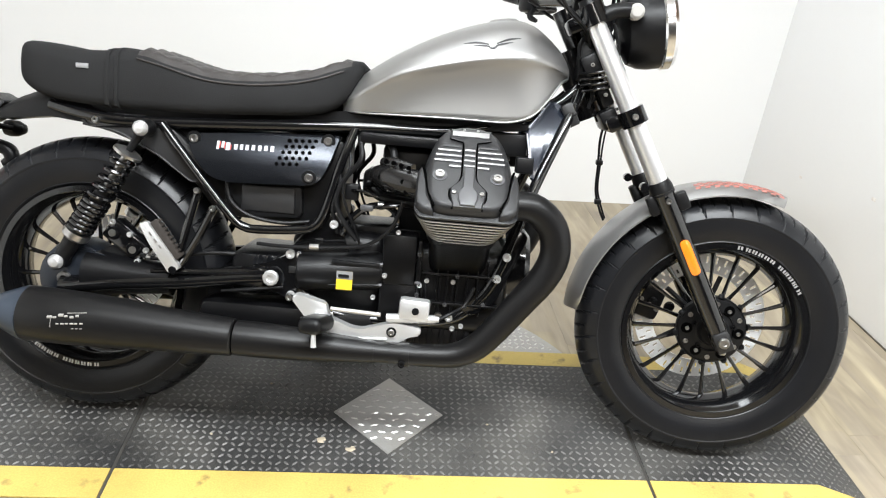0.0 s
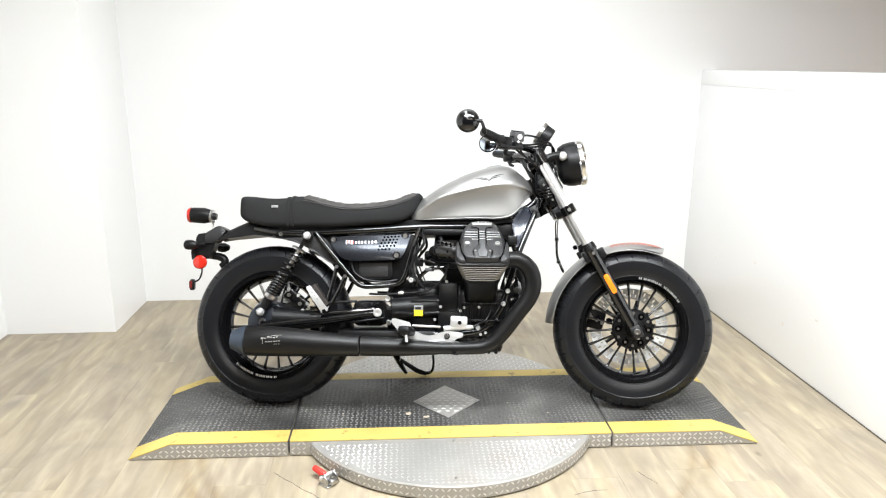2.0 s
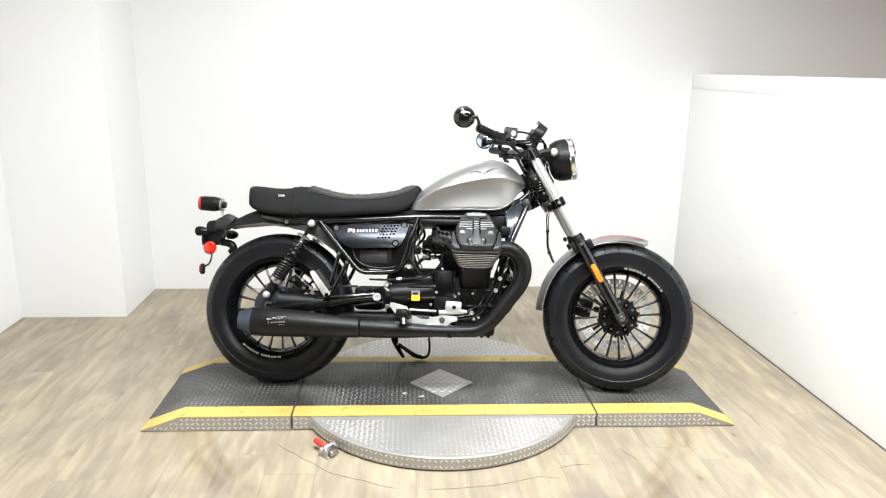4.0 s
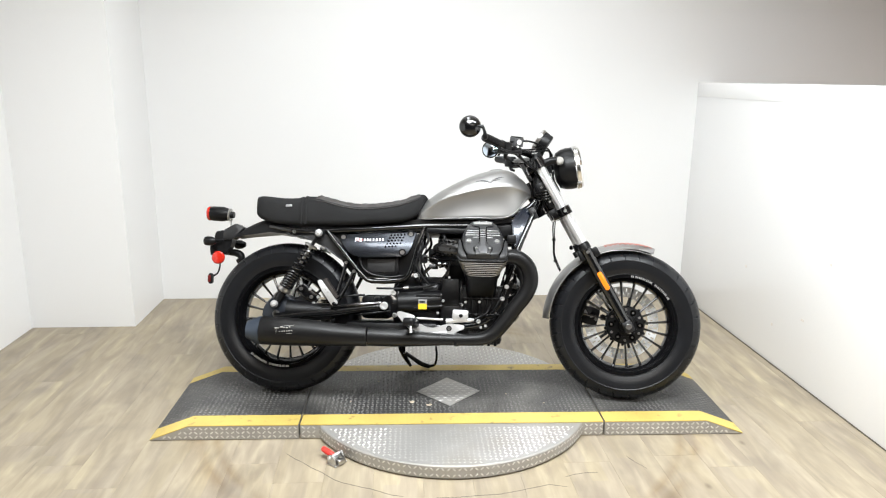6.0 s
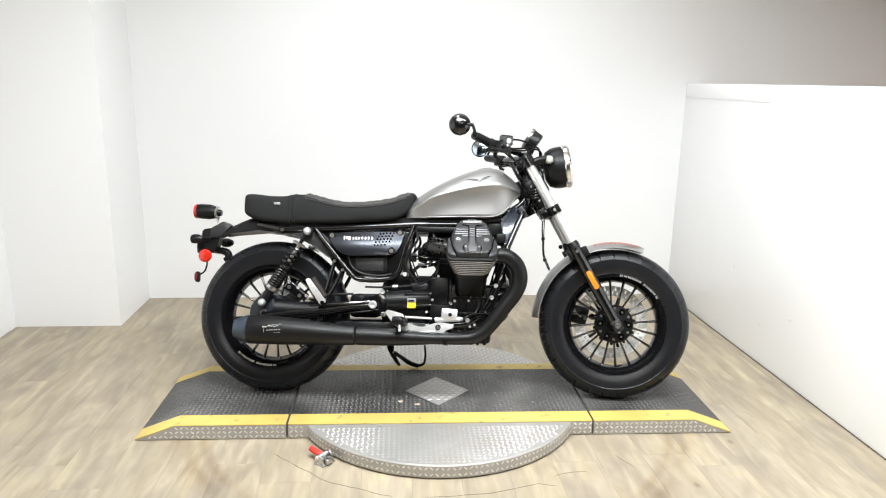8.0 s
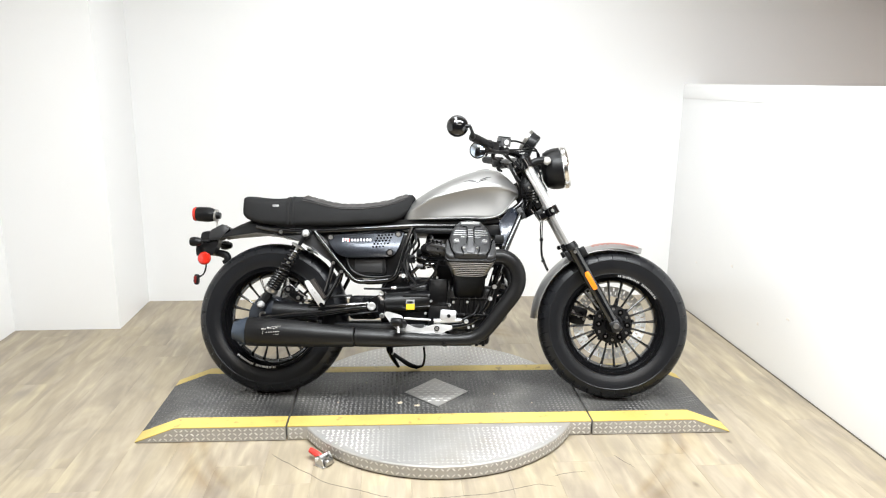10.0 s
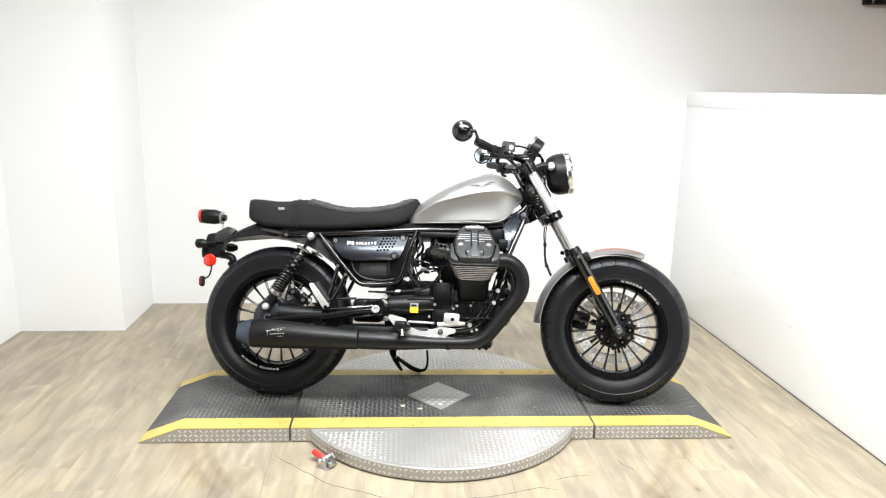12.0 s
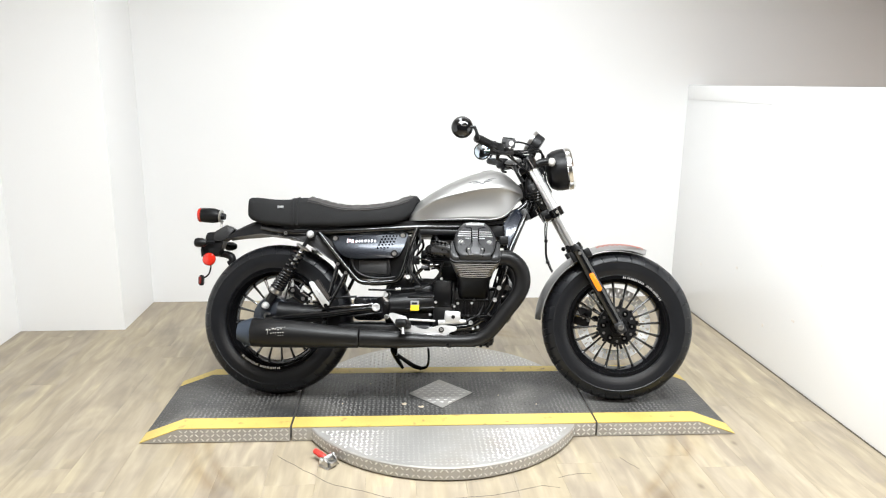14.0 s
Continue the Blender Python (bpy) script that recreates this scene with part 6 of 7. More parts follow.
# ---- exhaust ----
for s in (-1, 1):
    y = s * 0.200
    head_pt = cyl_frame(s) @ Vector((0.070, -0.012, 0.285))
    pipe = part("exhaust_pipe", tubed([head_pt, (0.212, s * 0.215, 0.594), (0.255, s * 0.212, 0.590), (0.294, s * 0.207, 0.555), (0.307, s * 0.202, 0.500), (0.290, y, 0.447), (0.245, y, 0.385), (0.195, y, 0.318), (0.160, y, 0.281), (0.120, y, 0.260), (0.070, y, 0.254), (0.0, y, 0.252), (-0.075, y, 0.252)],
                 [0.029, 0.030, 0.031, 0.032, 0.032, 0.032, 0.031, 0.030, 0.029, 0.027, 0.025, 0.024, 0.024], 24, 6), SATIN, bike, "satin black exhaust header")
    part("collar", tubed([head_pt + Vector((-0.012, 0, 0.001)), head_pt + Vector((0.022, 0, 0.0))], 0.036, 20, smooth=False), BLACKP, pipe)
    muf = part("muffler", tubed([(-0.055, y, 0.252), (-0.10, y, 0.252), (-0.20, y, 0.254), (-0.30, y, 0.256), (-0.352, y, 0.257)], [0.025, 0.028, 0.035, 0.038, 0.038], 28, 4), SATIN, bike, "satin black slip-on muffler")
    part("muffler_can", tubed([(-0.356, y, 0.257), (-0.360, y, 0.257), (-0.50, y, 0.262), (-0.60, y, 0.267), (-0.70, y, 0.270), (-0.788, y, 0.273), (-0.792, y, 0.273)], [0.037, 0.0405, 0.047, 0.054, 0.058, 0.0590, 0.0575], 32, smooth=False), SATIN, muf, "tapered satin black silencer body")
    part("end_cone", tubed([(-0.793, y, 0.2732), (-0.800, y, 0.2735), (-0.845, y, 0.2755), (-0.850, y, 0.2757), (-0.848, y, 0.2757)], [0.0575, 0.0580, 0.0390, 0.0370, 0.0280], 32, smooth=False), CONE, muf, "tapered end cone")
    part("band_clamp", tubed([(0.003, y, 0.252), (0.020, y, 0.252)], 0.0270, 20, smooth=False), SATIN, muf)
    part("clamp_bolt", bolt(bmesh.new(), (0.006, y + s * 0.024, 0.238), (0, s, 0), 0.008), BLACKP, muf)
    # maker's mark on the can as plain bars
    yy = lambda x, z: s * (0.2 + math.sqrt((0.0535 + (-0.60 - x) * 0.04) ** 2 - (z - 0.2695) ** 2) + 0.0002)
    bars = [((-0.686, 0.2955), (-0.648, 0.2985), 0.0009), ((-0.717, 0.2840), (-0.718, 0.2650), 0.0013)]
    for k, (w, up, r) in enumerate(((0.0095, 0.0, 0.0032), (0.0070, -0.001, 0.0024), (0.0095, 0.003, 0.0036), (0.0065, 0.001, 0.0026), (0.0075, -0.001, 0.0028), (0.0065, 0.001, 0.0024))):
        x = -0.724 + k * 0.0112
        bars.append(((x, 0.2860 + 0.0008 * k + up), (x + w, 0.2866 + 0.0008 * k + up), r))
    for k in range(6):
        x = -0.706 + k * 0.0094
        bars.append(((x, 0.2730 + 0.0007 * k), (x + (0.0070 if k % 2 else 0.0055), 0.2735 + 0.0007 * k), 0.0019))
    for k in range(3):
        bars.append(((-0.676 + k * 0.0085, 0.2645 + 0.0006 * k), (-0.6705 + k * 0.0085, 0.2650 + 0.0006 * k), 0.0009))
    for (xa, za), (xb, zb), r in bars:
        part("muffler_mark", tubed([(xa + (xb - xa) * q / 3, yy(xa + (xb - xa) * q / 3, za + (zb - za) * q / 3), za + (zb - za) * q / 3) for q in range(4)], r, 6, 3, flat=0.5 if abs(xa - xb) < 0.005 else 1.0), GREYPRINT, muf, "pale engraved bar")

# ---- rear suspension ----
for s in (-1, 1):
    y = s * 0.150
    top, low = Vector((-0.576, y, 0.681)), Vector((-0.754, y, 0.381))
    d = (low - top).normalized()
    L = (low - top).length
    shock = part("rear_shock", tubed([top + d * 0.02, top + d * 0.06, low - d * 0.075, low - d * 0.06, low - d * 0.01], [0.0095, 0.0072, 0.0072, 0.0185, 0.0175], 14, smooth=False), BLACKP, bike, "black coil-over rear shock")
    pts = []
    for k in range(13 * 16 + 1):
        t = k / (13 * 16)
        a = math.tau * t * 12.5
        u = d.orthogonal().normalized()
        w = d.cross(u)
        # wider spaced at the top
        pos = 0.070 + (L - 0.070 - 0.080) * (t / 0.44 * 0.60 if t < 0.44 else 0.60 + (t - 0.44) / 0.56 * 0.40)
        pts.append(top + d * pos + (u * math.cos(a) + w * math.sin(a)) * (0.0205 + 0.0035 * min(1.0, t / 0.44)))
    part("spring", tubed(pts, 0.0056, 8, smooth=False), BLACK, shock, "gloss black coil spring")
    part("spring_seat", tubed([top + d * 0.058, top + d * 0.062, top + d * 0.068], [0.022, 0.0305, 0.0305], 24, smooth=False), STEEL, shock, "silver spring collar")
    part("spring_seat", tubed([low - d * 0.080, low - d * 0.066, low - d * 0.060], [0.0285, 0.0285, 0.022], 24, smooth=False), STEEL, shock, "silver adjuster collar")
    part("damper", tubed([low - d * 0.20, low - d * 0.19, low - d * 0.075], [0.012, 0.0165, 0.0165], 18, smooth=False), BLACKP, shock)
    part("damper_rod", tubed([top + d * 0.068, low - d * 0.192], 0.0075, 14, smooth=False), STEEL, shock, "bright damper rod")
    for p in (top, low):
        part("shock_eye", tubed([p + Vector((0, -s * 0.02, 0)), p + Vector((0, s * 0.016, 0))], 0.019, 20, smooth=False), BLACKP, shock)
        bm = lathe(bmesh.new(), [(0.0005, s * 0.030), (0.010, s * 0.028), (0.0155, s * 0.021), (0.0165, s * 0.014), (0.0005, s * 0.012)], p, 24, "y")
        part("acorn_nut", bm, ALLOY, shock, "bright domed nut")
    # swingarm
    arm = part("swingarm", tubed([(-0.285, s * 0.115, 0.380), (-0.36, s * 0.118, 0.372), (-0.50, s * 0.122, 0.352), (-0.64, s * 0.125, 0.338), (-0.755, s * 0.125, 0.322)], [0.032, 0.030, 0.031, 0.034, 0.036], 18, 5, flat=0.62), BLACK, bike, "gloss black swingarm")
    part("pivot_bolt", bolt(bmesh.new(), (-0.296, s * 0.147, 0.382), (0, s, 0), 0.0175, 0.010), ALLOY, arm, "bright swingarm pivot")
    part("arm_rib", tubed([(-0.31, s * 0.137, 0.395), (-0.42, s * 0.140, 0.383), (-0.56, s * 0.142, 0.372)], [0.006, 0.008, 0.005], 8, 4), BLACK, arm)
    part("arm_boss", slab(bmesh.new(), rounded([(-0.312, 0.360), (-0.350, 0.358), (-0.405, 0.362), (-0.436, 0.375), (-0.405, 0.388), (-0.360, 0.399), (-0.315, 0.402)], 0.010), *sorted((s * 0.128, s * 0.1435)), 0.004), BLACK, arm)
    for p in ((-0.258, 0.436), (-0.253, 0.343)):
        part("arm_bolt", bolt(bmesh.new(), (p[0], s * 0.134, p[1]), (0, s, 0), 0.0105), ALLOY, arm)
part("crossover_box", boxed(-0.46, -0.06, -0.130, 0.130, 0.235, 0.315, bevel=0.02), CRANK, bike, "black exhaust crossover box under the gearbox")
part("swingarm_bridge", boxed(-0.40, -0.27, -0.100, 0.100, 0.325, 0.425, bevel=0.02), CRANK, bike)
part("shaft_boot", tubed([(-0.345 + 0.010 * k, -0.085, 0.376) for k in range(9)], [0.046 if k % 2 else 0.040 for k in range(9)], 20, smooth=False), RUBBER, bike, "ribbed rubber drive shaft boot")
for s in (-1, 1):
    cast = part("pivot_casting", slab(bmesh.new(), rounded([(-0.345, 0.404), (-0.316, 0.408), (-0.237, 0.446), (-0.225, 0.400), (-0.232, 0.332), (-0.262, 0.335), (-0.300, 0.348), (-0.345, 0.356)], 0.010), s * 0.104, s * 0.128, 0.005), BLACK, bike, "gloss black pivot casting")
    part("casting_window", boxed(-0.262, -0.240, s * 0.126, s * 0.1295, 0.392, 0.408, bevel=0.001), COVER, cast)
    part("arm_web", slab(bmesh.new(), rounded([(-0.460, 0.360), (-0.398, 0.394), (-0.345, 0.400), (-0.335, 0.388), (-0.400, 0.374)], 0.005), s * 0.128, s * 0.140, 0.003), BLACKP, bike)
    part("arm_rib", tubed([(-0.405, s * 0.141, 0.341), (-0.350, s * 0.146, 0.350), (-0.270, s * 0.142, 0.362)], [0.003, 0.0045, 0.003], 8, 3), BLACKP, bike)
drive = part("final_drive", tubed([(-0.735, -0.055, 0.335), (-0.735, -0.085, 0.335), (-0.735, -0.120, 0.335), (-0.735, -0.135, 0.335)], [0.085, 0.088, 0.080, 0.050], 32, smooth=False), BLUED, bike, "black shaft final drive housing")
part("drive_neck", tubed([(-0.705, -0.105, 0.350), (-0.60, -0.112, 0.350), (-0.52, -0.115, 0.352)], [0.055, 0.040, 0.034], 20, 4), CRANK, drive)
part("shock_lug", slab(bmesh.new(), rounded([(-0.80, 0.335), (-0.775, 0.400), (-0.735, 0.408), (-0.66, 0.395), (-0.62, 0.350), (-0.66, 0.318), (-0.78, 0.318)], 0.02), -0.128, -0.098, 0.006), BLUED, drive)
part("filler_plug", bolt(bmesh.new(), (-0.752, -0.130, 0.338), (0, -1, 0), 0.016, 0.012), STEEL, drive, "bright filler plug")

# rear brake caliper on its carrier, with its pipe
rc = Matrix.Translation((-0.628, -0.098, 0.428)) @ Matrix.Rotation(radians(38), 4, "Y")
rear_cal = part("rear_caliper", boxed(-0.050, 0.050, -0.022, 0.030, -0.024, 0.024, bevel=0.008, m=rc), BLACK, bike, "gloss black rear brake caliper")
for x in (-0.030, 0.026):
    part("caliper_piston", tubed([rc @ Vector((x, -0.021, 0.0)), rc @ Vector((x, -0.028, 0.0))], [0.017, 0.014], 18, smooth=False), BLACK, rear_cal)
    part("piston_plug", tubed([rc @ Vector((x, -0.028, 0.0)), rc @ Vector((x, -0.031, 0.0))], 0.008, 12, smooth=False), STEEL, rear_cal, "bright plug")
for x, z in ((-0.046, 0.018), (0.048, 0.018), (0.050, -0.014), (0.000, 0.022)):
    part("caliper_bolt", bolt(bmesh.new(), rc @ Vector((x, -0.022, z)), (0, -1, 0), 0.0065, 0.008), ALLOY, rear_cal)
part("caliper_carrier", slab(bmesh.new(), rounded([(-0.690, 0.400), (-0.650, 0.420), (-0.590, 0.385), (-0.560, 0.360), (-0.600, 0.352), (-0.660, 0.372)], 0.008), -0.112, -0.100, 0.003), BLACKP, rear_cal)
part("bleed_nipple", tubed([(-0.655, -0.120, 0.452), (-0.654, -0.120, 0.474), (-0.653, -0.120, 0.488)], [0.0058, 0.0045, 0.0032], 10, smooth=False), STEEL, rear_cal, "bright bleed nipple")
part("rear_brake_hose", tubed([(-0.590, -0.122, 0.402), (-0.562, -0.128, 0.398), (-0.520, -0.132, 0.402), (-0.450, -0.132, 0.420), (-0.380, -0.128, 0.425)], 0.0048, 8, 6), BLACKP, rear_cal)
for x in (-0.575, -0.555):
    part("hose_ferrule", tubed([(x, -0.1262, 0.3995), (x + 0.010, -0.1275, 0.3990)], 0.0062, 10, smooth=False), STEEL, rear_cal)

# passenger peg hanger
for s in (-1, 1):
    y = s * 0.148
    hanger = part("peg_hanger", tubed([(-0.459, y, 0.560), (-0.480, y, 0.480), (-0.504, y, 0.393)], 0.0085, 10, 3), BLACK, bike, "gloss black passenger peg hanger")
    part("hanger_stay", tubed([(-0.425, y, 0.524), (-0.455, y, 0.460), (-0.496, y, 0.388)], 0.0085, 10, 3), BLACK, hanger)
    for p in ((-0.459, 0.560), (-0.425, 0.524)):
        part("hanger_bolt", bolt(bmesh.new(), (p[0], y + s * 0.007, p[1]), (0, s, 0), 0.007), STEEL, hanger)
    mm = Matrix.Translation((-0.532, s * 0.160, 0.431)) @ Matrix.Rotation(radians(55), 4, "Y")
    peg = part("passenger_peg", slab(bmesh.new(), rounded([(-0.067, -0.008), (-0.061, 0.009), (0.020, 0.0135), (0.059, 0.0135), (0.059, -0.0135), (-0.020, -0.0135)], 0.0065), -0.010, 0.010, 0.003, m=mm), ALLOY, bike, "folded silver passenger footpeg")
    for k, x in enumerate((-0.040, -0.022, -0.006)):
        part("peg_slot", boxed(x, x + 0.009, *sorted((s * 0.0095, s * 0.0106)), -0.001 + 0.001 * k, 0.0035 + 0.001 * k, bevel=0.0004, m=mm), STEEL, peg)
    part("peg_rubber", boxed(-0.056, 0.040, *sorted((s * 0.004, -s * 0.012)), 0.010, 0.028, bevel=0.003, m=mm), PEGRUBBER, peg, "dark ribbed peg rubber")
    bm = bmesh.new()
    for k in range(9):
        box(bm, -0.053 + k * 0.0106, -0.0475 + k * 0.0106, *sorted((s * 0.003, -s * 0.011)), 0.027, 0.0325, m=mm)
    part("peg_tread", bm, PEGRUBBER, peg)
    part("peg_joint", tubed([mm @ Vector((0.054, -s * 0.016, -0.002)), mm @ Vector((0.054, s * 0.012, -0.002))], 0.0085, 12, smooth=False), BLACK, peg)

# rider's peg plate, brake lever and master cylinder
y0, y1 = -0.195, -0.172
plate = part("peg_plate", slab(bmesh.new(), rounded([(-0.240, 0.352), (-0.234, 0.362), (-0.222, 0.362), (-0.166, 0.347), (-0.157, 0.318), (-0.112, 0.300), (-0.087, 0.297), (-0.020, 0.318), (0.041, 0.310), (0.041, 0.294), (0.017, 0.288), (-0.012, 0.270), (-0.085, 0.267), (-0.134, 0.261), (-0.164, 0.274), (-0.202, 0.305)], 0.006), y0, y1, 0.004), ALLOY, bike, "cast silver rider footpeg plate")
part("plate_lug", boxed(-0.002, 0.010, -0.184, -0.168, 0.268, 0.290, bevel=0.003), ALLOY, plate)
part("plate_rib", boxed(-0.120, -0.030, -0.1985, -0.192, 0.2745, 0.2800, bevel=0.002, m=Matrix.Translation((-0.075, 0, 0.277)) @ Matrix.Rotation(radians(-4), 4, "Y") @ Matrix.Translation((0.075, 0, -0.277))), ALLOY, plate)
# black disc set on the plate for the shade inside its hole
part("plate_hole_shade", tubed([(-0.022, -0.1945, 0.297), (-0.022, -0.1968, 0.297)], 0.011, 16, smooth=False), BLACKP, plate)
part("master_cylinder", boxed(-0.010, 0.056, -0.205, -0.172, 0.328, 0.374, bevel=0.007, m=Matrix.Translation((0.023, 0, 0.35)) @ Matrix.Rotation(radians(3), 4, "Y") @ Matrix.Translation((-0.023, 0, -0.35))), ALLOY, plate, "silver rear brake master cylinder")
part("sight_glass", tubed([(0.026, -0.2050, 0.350), (0.026, -0.2072, 0.350)], 0.0078, 16, smooth=False), BLACKP, plate, "dark sight glass")
part("cylinder_nose", tubed([(-0.035, -0.192, 0.327), (0.065, -0.192, 0.332), (0.078, -0.192, 0.333)], [0.010, 0.010, 0.006], 12, smooth=False), ALLOY, plate)
part("push_rod", tubed([(-0.156, -0.190, 0.336), (-0.048, -0.190, 0.332)], 0.0050, 10, smooth=False), STEEL, plate)
part("plate_bolt", bolt(bmesh.new(), (-0.022, -0.197, 0.297), (0, -1, 0), 0.0070), STEEL, plate)
peg_m = Matrix.Translation((-0.172, -0.245, 0.319)) @ Matrix.Rotation(radians(-9), 4, "X") @ Matrix.Rotation(radians(-10), 4, "Z")
rider_peg = part("rider_peg", boxed(-0.025, 0.025, -0.060, 0.040, -0.018, 0.016, bevel=0.014, segments=4, m=peg_m), BLACKP, plate, "black rubber rider footpeg")
for k in range(5):
    part("peg_groove", boxed(-0.021 + k * 0.0090, -0.0175 + k * 0.0090, -0.054, 0.034, 0.0125, 0.0152, bevel=0.001, m=peg_m), RUBBER, plate)
part("peg_hinge", tubed([(-0.182, -0.186, 0.312), (-0.178, -0.212, 0.315)], [0.016, 0.013], 14, smooth=False), ALLOY, plate)
part("peg_feeler", tubed([(-0.173, -0.292, 0.318), (-0.172, -0.294, 0.300), (-0.171, -0.295, 0.283)], [0.0045, 0.0050, 0.0060], 10, smooth=False), ALLOY, plate, "bright peg feeler")
for p in ((-0.253, 0.343), (0.075, 0.330)):
    part("plate_bolt", bolt(bmesh.new(), (p[0], -0.150, p[1]), (0, -1, 0), 0.0085), STEEL, plate)
part("brake_pipe", tubed([(0.078, -0.19, 0.333), (0.10, -0.185, 0.345), (0.13, -0.16, 0.36), (0.15, -0.15, 0.40)], 0.0042, 8, 5), BLACKP, plate)
part("shift_plate", slab(bmesh.new(), rounded([(-0.243, 0.368), (-0.163, 0.345), (-0.125, 0.298), (0.045, 0.334), (0.010, 0.282), (-0.140, 0.272), (-0.205, 0.330)], 0.008), 0.165, 0.185, 0.004), ALLOY, bike, "cast silver shift-side footpeg plate")

# side stand
stand = part("side_stand", tubed([(-0.232, 0.125, 0.240), (-0.243, 0.205, 0.165), (-0.228, 0.240, 0.125), (-0.207, 0.258, 0.090)], [0.015, 0.013, 0.011, 0.007], 10, 4), BLACK, bike, "black side stand folded out")
part("stand_foot", tubed([(-0.230, 0.215, 0.155), (-0.190, 0.245, 0.124), (-0.155, 0.256, 0.101), (-0.118, 0.260, 0.090)], [0.008, 0.010, 0.011, 0.009], 10, 4), BLACKP, stand)
part("stand_tang", tubed([(-0.122, 0.260, 0.090), (-0.094, 0.254, 0.101), (-0.085, 0.235, 0.140), (-0.088, 0.210, 0.190)], [0.008, 0.0062, 0.0055, 0.0055], 8, 5), BLACK, stand)
part("stand_spring", tubed([(-0.250, 0.14, 0.225), (-0.256, 0.18, 0.180), (-0.244, 0.21, 0.150)], 0.0060, 8, 4), BLACK, stand)
part("stand_bolt", bolt(bmesh.new(), (-0.234, 0.205, 0.158), (0, -1, 0), 0.006), STEEL, stand)

# ---- tail ----
bm, rows = bmesh.new(), []
for x, z, w, t in ((-0.66, 0.700, 0.100, 0.022), (-0.74, 0.732, 0.100, 0.052), (-0.80, 0.746, 0.095, 0.060), (-0.84, 0.737, 0.085, 0.056), (-0.88, 0.722, 0.075, 0.046), (-0.915, 0.706, 0.065, 0.034), (-0.95, 0.684, 0.055, 0.018), (-0.968, 0.672, 0.050, 0.010)):
    rows.append([bm.verts.new(q) for q in ((x, -w, z - t), (x, -w * 1.02, z - t * 0.4), (x, -w * 0.8, z), (x, -w * 0.3, z + 0.006), (x, w * 0.3, z + 0.006), (x, w * 0.8, z), (x, w * 1.02, z - t * 0.4), (x, w, z - t), (x, w * 0.4, z - t + 0.004), (x, -w * 0.4, z - t + 0.004))])
skin(bm, rows)
tail = part("tail_fender", bm, BLACKP, bike, "slim black tail fender", angle=50)
part("subframe_cover", slab(bmesh.new(), rounded([(-0.740, 0.706), (-0.600, 0.700), (-0.560, 0.684), (-0.700, 0.672)], 0.006), -0.118, 0.118, 0.004), BLACK, bike)
part("cover_screw", bolt(bmesh.new(), (-0.690, -0.119, 0.688), (0, -1, 0), 0.008), STEEL, bike)
lampb = part("tail_light", tubed([(-0.990, 0, 0.765), (-1.006, 0, 0.766), (-1.014, 0, 0.767), (-1.040, 0, 0.769), (-1.085, 0, 0.771), (-1.095, 0, 0.771)], [0.013, 0.016, 0.026, 0.033, 0.032, 0.030], 24, smooth=False), BLACKP, bike, "round black tail light with a red lens")
part("tail_ring", tubed([(-1.005, 0, 0.766), (-1.013, 0, 0.767)], 0.0275, 24, smooth=False), STEEL, lampb)
part("tail_lens", tubed([(-1.094, 0, 0.771), (-1.098, 0, 0.771), (-1.106, 0, 0.771), (-1.110, 0, 0.771)], [0.031, 0.032, 0.029, 0.018], 24, smooth=False), RED, lampb, "red lens")
part("tail_stalk", tubed([(-1.000, 0, 0.748), (-1.006, 0, 0.735), (-1.002, 0, 0.715)], 0.0045, 10, 4), STEEL, lampb)
brk = part("plate_bracket", slab(bmesh.new(), rounded([(-1.061, 0.690), (-1.020, 0.697), (-0.985, 0.672), (-0.988, 0.640), (-1.003, 0.606), (-1.014, 0.588), (-1.076, 0.592), (-1.068, 0.651)], 0.008), -0.026, 0.026, 0.004), BLACKP, bike, "black number plate bracket")
part("bracket_arm", tubed([(-1.020, 0.03, 0.602), (-0.990, 0.03, 0.600), (-0.966, 0.03, 0.590), (-0.962, 0.03, 0.570), (-0.978, 0.03, 0.558)], [0.014, 0.016, 0.017, 0.016, 0.012], 12, 4), BLACKP, brk)
bm = bmesh.new()
slab(bm, rounded([(-1.022, 0.696), (-0.997, 0.710), (-0.969, 0.726), (-0.934, 0.707), (-0.958, 0.682), (-0.983, 0.656), (-1.027, 0.654)], 0.006), -0.036, 0.036, 0.004)
part("bracket_box", bm, COVER, brk, "dark grey bracket box")
part("bracket_bar", tubed([(-1.062, -0.04, 0.66), (-1.072, -0.04, 0.62), (-1.068, -0.04, 0.585)], 0.007, 8, 4), BLACKP, brk)
for s in (-1, 1):
    ix, iz = (-1.062, 0.643) if s < 0 else (-0.990, 0.640)
    ind = part("indicator", tubed([(-1.025, s * 0.035, 0.650), (ix + 0.005, s * 0.075, iz)], 0.007, 10, smooth=False), BLACKP, bike, "small black turn signal")
    bm = lathe(bmesh.new(), [(0.0005, 0.030), (0.011, 0.026), (0.019, 0.010), (0.0205, -0.008), (0.018, -0.020), (0.0005, -0.021)], (ix, s * 0.092, iz), 20, "x")
    part("indicator_shell", bm, BLACKP, ind)
    bm = lathe(bmesh.new(), [(0.0005, -0.027), (0.010, -0.0255), (0.0175, -0.0205), (0.0005, -0.020)], (ix, s * 0.092, iz), 20, "x")
    part("indicator_lens", bm, COVER, ind)
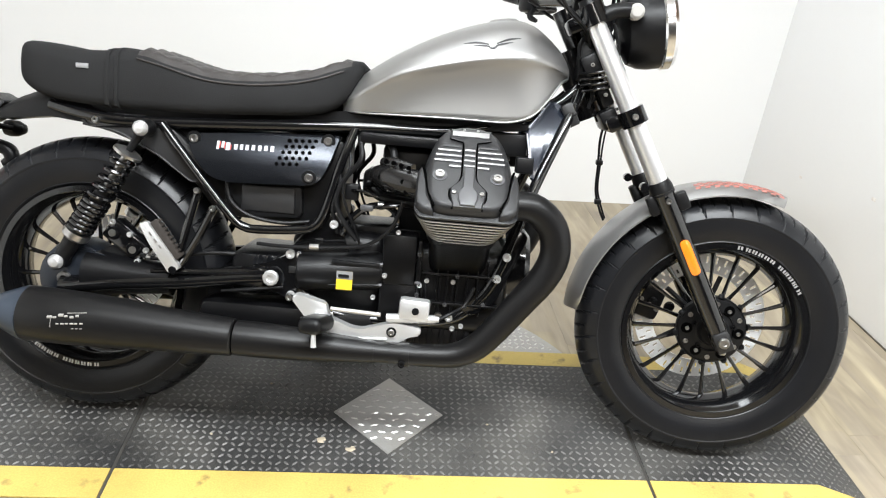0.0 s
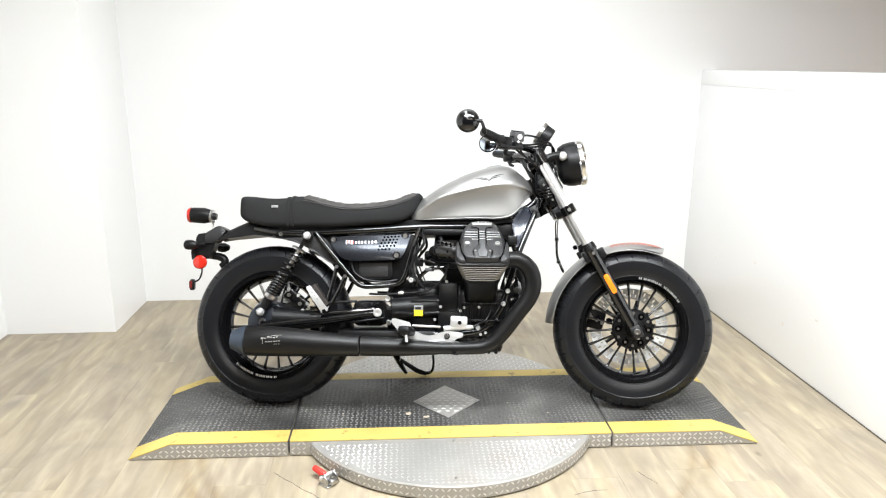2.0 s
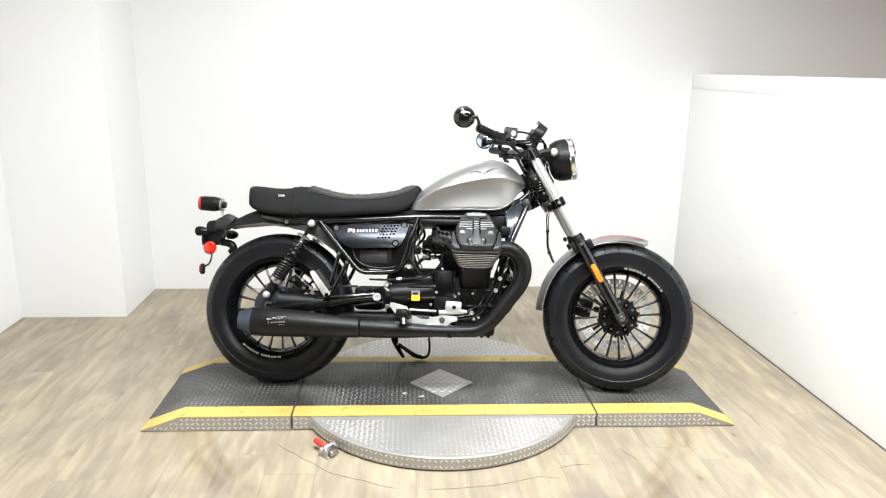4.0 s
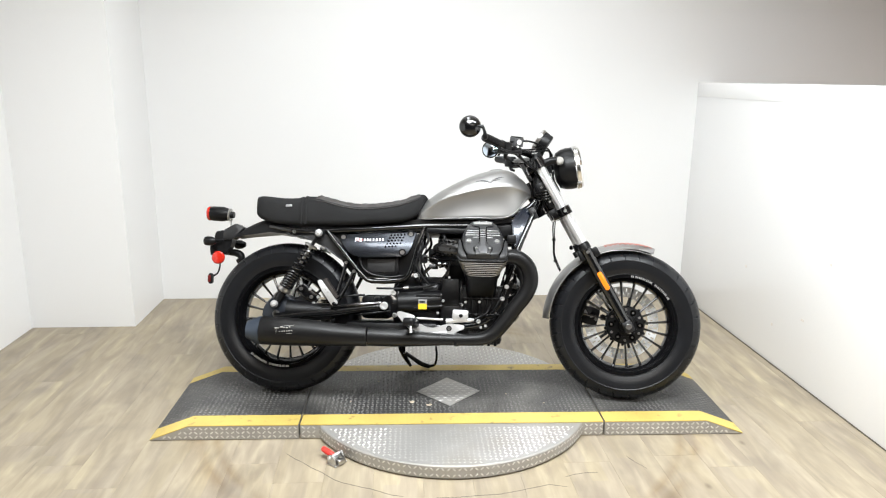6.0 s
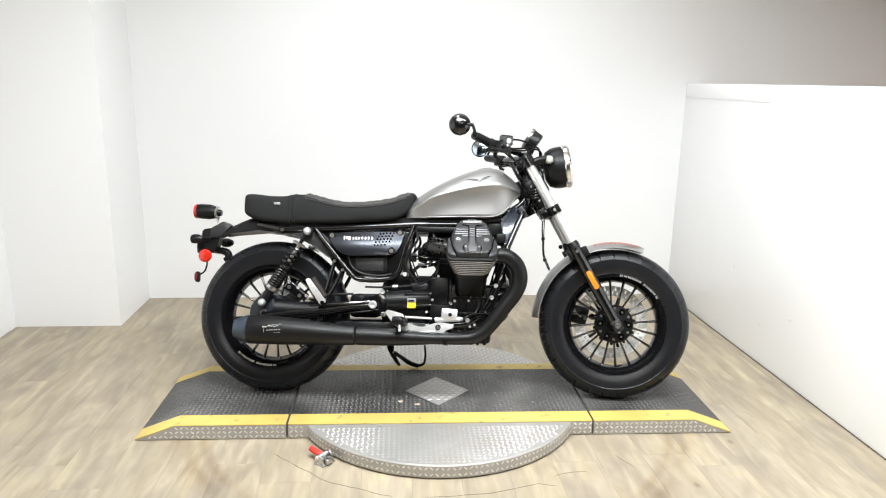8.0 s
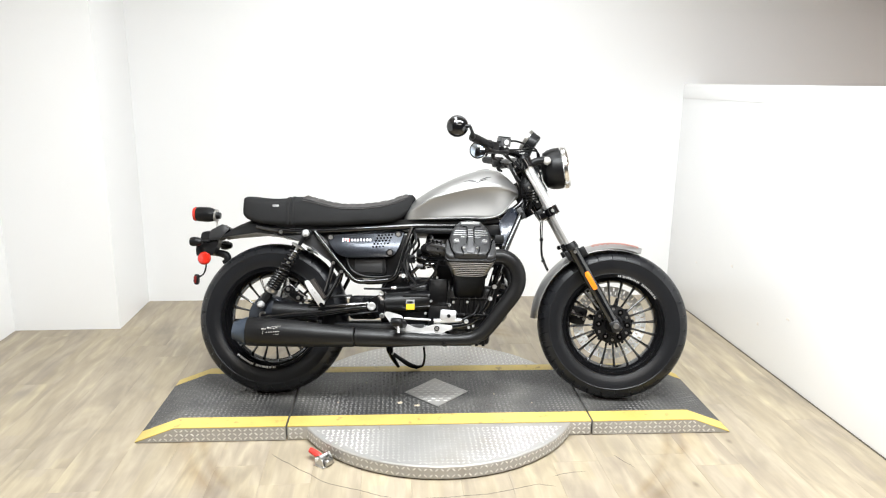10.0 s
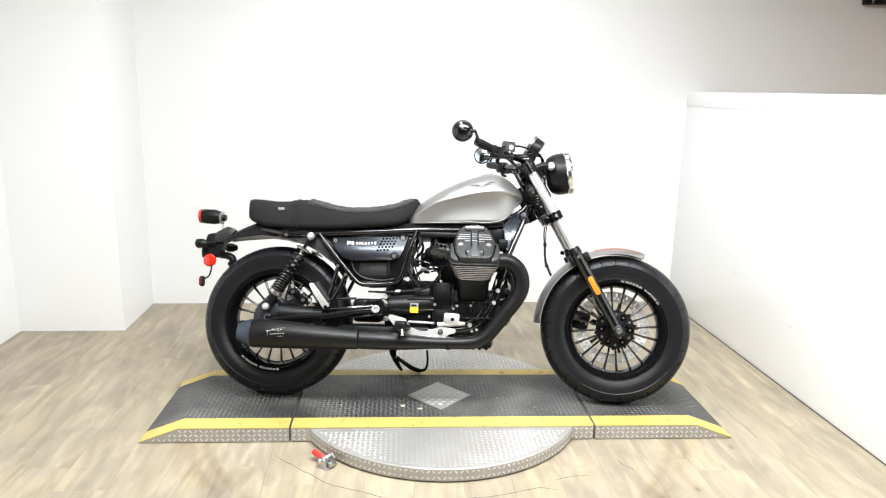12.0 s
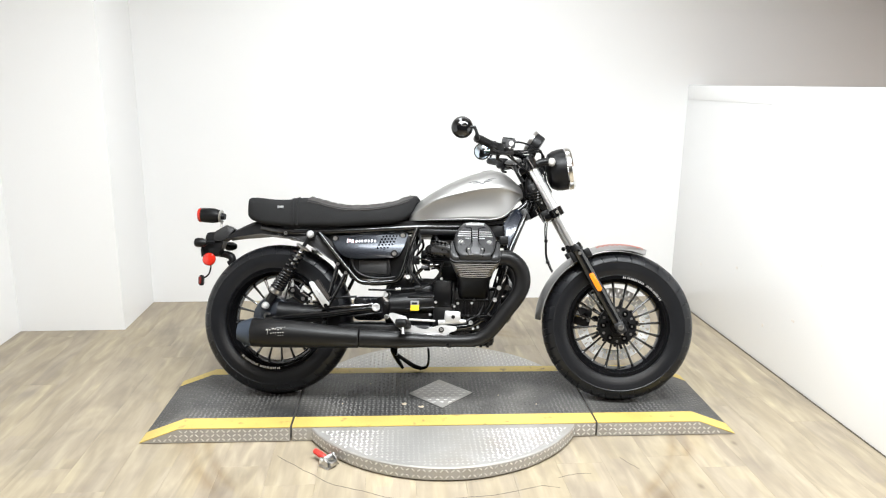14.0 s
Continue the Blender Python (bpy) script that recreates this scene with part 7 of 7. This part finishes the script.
# round red reflector on the right, and a small one hung below it
bm = lathe(bmesh.new(), [(0.0005, -0.010), (0.023, -0.008), (0.0280, -0.002), (0.0280, 0.006), (0.0005, 0.006)], (-1.038, -0.050, 0.574), 28, "y")
reflector = part("side_reflector", bm, RED, bike, "round red side reflector")
part("reflector_stay", tubed([(-1.032, -0.046, 0.560), (-1.030, -0.046, 0.538), (-1.036, -0.046, 0.512), (-1.046, -0.046, 0.500), (-1.060, -0.046, 0.492)], 0.0036, 8, 4), BLACKP, bike)
bm = bmesh.new()
slab(bm, rounded([(-0.0095, -0.023), (0.0095, -0.023), (0.0095, 0.023), (-0.0095, 0.023)], 0.009), -0.008, 0.008, 0.003, m=Matrix.Translation((-1.066, -0.050, 0.482)))
part("tag_holder", bm, BLACKP, bike, "small oval black reflector holder")
bm = bmesh.new()
slab(bm, rounded([(-0.006, -0.016), (0.006, -0.016), (0.006, 0.016), (-0.006, 0.016)], 0.005), -0.010, -0.007, 0.001, m=Matrix.Translation((-1.071, -0.050, 0.482)))
part("rear_reflector", bm, DARKRED, bike, "dark red oval reflector")

# ---- floor: planks laid away from the viewer, and the scratches on them ----
floor = room_piece("floor", boxed(-6.12, 6.12, YNEAR - 0.12, YB + 0.12, -0.06, -0.0042), JOINT, "light brown wood-look plank floor", "floor")
PW, PL = 0.178, 1.22
mesh = bpy.data.meshes.new("plank")
bm = boxed(-PW / 2 + 0.0002, PW / 2 - 0.0002, -PL / 2 + 0.0002, PL / 2 - 0.0002, -0.0038, 0.0, bevel=0.0003, segments=1)
for fc in bm.faces:
    fc.smooth = False
bm.to_mesh(mesh)
bm.free()
mesh.materials.append(WOOD)
rnd = random.Random(5)
YLAY = -3.6
nx = int((XFAR - XL) / PW) + 1
offs = {i: rnd.uniform(0, PL) for i in range(-22, 50)}
for i in range(nx):
    for j in range(int((YB - YLAY) / PL) + 2):
        ob = new("plank", mesh)
        ob.parent = floor
        ob.location = (XL + (i + 0.5) * PW, YLAY - PL + offs[i] + j * PL, 0)
vs, fs = [], []
for i in range(-21, 48):
    for j in range(-4, 3):
        x, y = XL + (i + 0.5) * PW, YLAY - PL + offs[i] + j * PL
        in_bay = 0 <= i < nx
        lo, hi = max(YNEAR - 0.1, y - PL / 2 + 0.0003), y + PL / 2 - 0.0003
        if not in_bay:
            hi = min(hi, YBAY + 0.1)
        if abs(x) > 6.05 or hi - lo < 0.02 or (in_bay and j >= 0):
            continue
        k, w = len(vs), PW / 2 - 0.0003
        vs += [(x + a * w, b, z) for z in (-0.0038, -0.0002) for a, b in ((-1, lo), (1, lo), (1, hi), (-1, hi))]
        fs += [tuple(k + q for q in f) for f in ((4, 5, 6, 7), (0, 1, 5, 4), (1, 2, 6, 5), (2, 3, 7, 6), (3, 0, 4, 7))]
lugs("far_planks", vs, fs, WOOD, floor)
for pts in ([(-0.645, -0.395), (-0.60, -0.440), (-0.565, -0.467)], [(-0.574, -0.460), (-0.530, -0.505), (-0.496, -0.530), (-0.44, -0.585), (-0.40, -0.608), (-0.302, -0.648), (-0.23, -0.685), (-0.184, -0.697)], [(-0.076, -0.705), (0.0, -0.703), (0.075, -0.695), (0.15, -0.688), (0.223, -0.667), (0.327, -0.634), (0.396, -0.652)], [(0.395, -0.587), (0.43, -0.573), (0.47, -0.562), (0.528, -0.562)], [(0.66, -0.45), (0.68, -0.49), (0.715, -0.545)]):
    way, n = [], 10
    for (xa, ya), (xb, yb) in zip(pts, pts[1:]):
        way += [(xa + (xb - xa) * q / n + rnd.uniform(-0.0012, 0.0012), ya + (yb - ya) * q / n + rnd.uniform(-0.0012, 0.0012)) for q in range(n)]
    bm, rings = bmesh.new(), []
    for q, (x, y) in enumerate(way):
        x2, y2 = way[min(q + 1, len(way) - 1)]
        x1, y1 = way[max(q - 1, 0)]
        side = Vector((y1 - y2, x2 - x1, 0)).normalized() * 0.0014 * min(1, 0.25 + q / 6, 0.25 + (len(way) - 1 - q) / 6) * rnd.uniform(0.6, 1.2)
        rings.append([bm.verts.new(Vector((x, y, z)) + side * k) for k, z in ((-1, -0.0005), (1, -0.0005), (1, 0.0004), (-1, 0.0004))])
    skin(bm, rings)
    bm.transform(ROOM.inverted())
    part("scratch", bm, SCRATCH, floor, "dark hairline scratch")
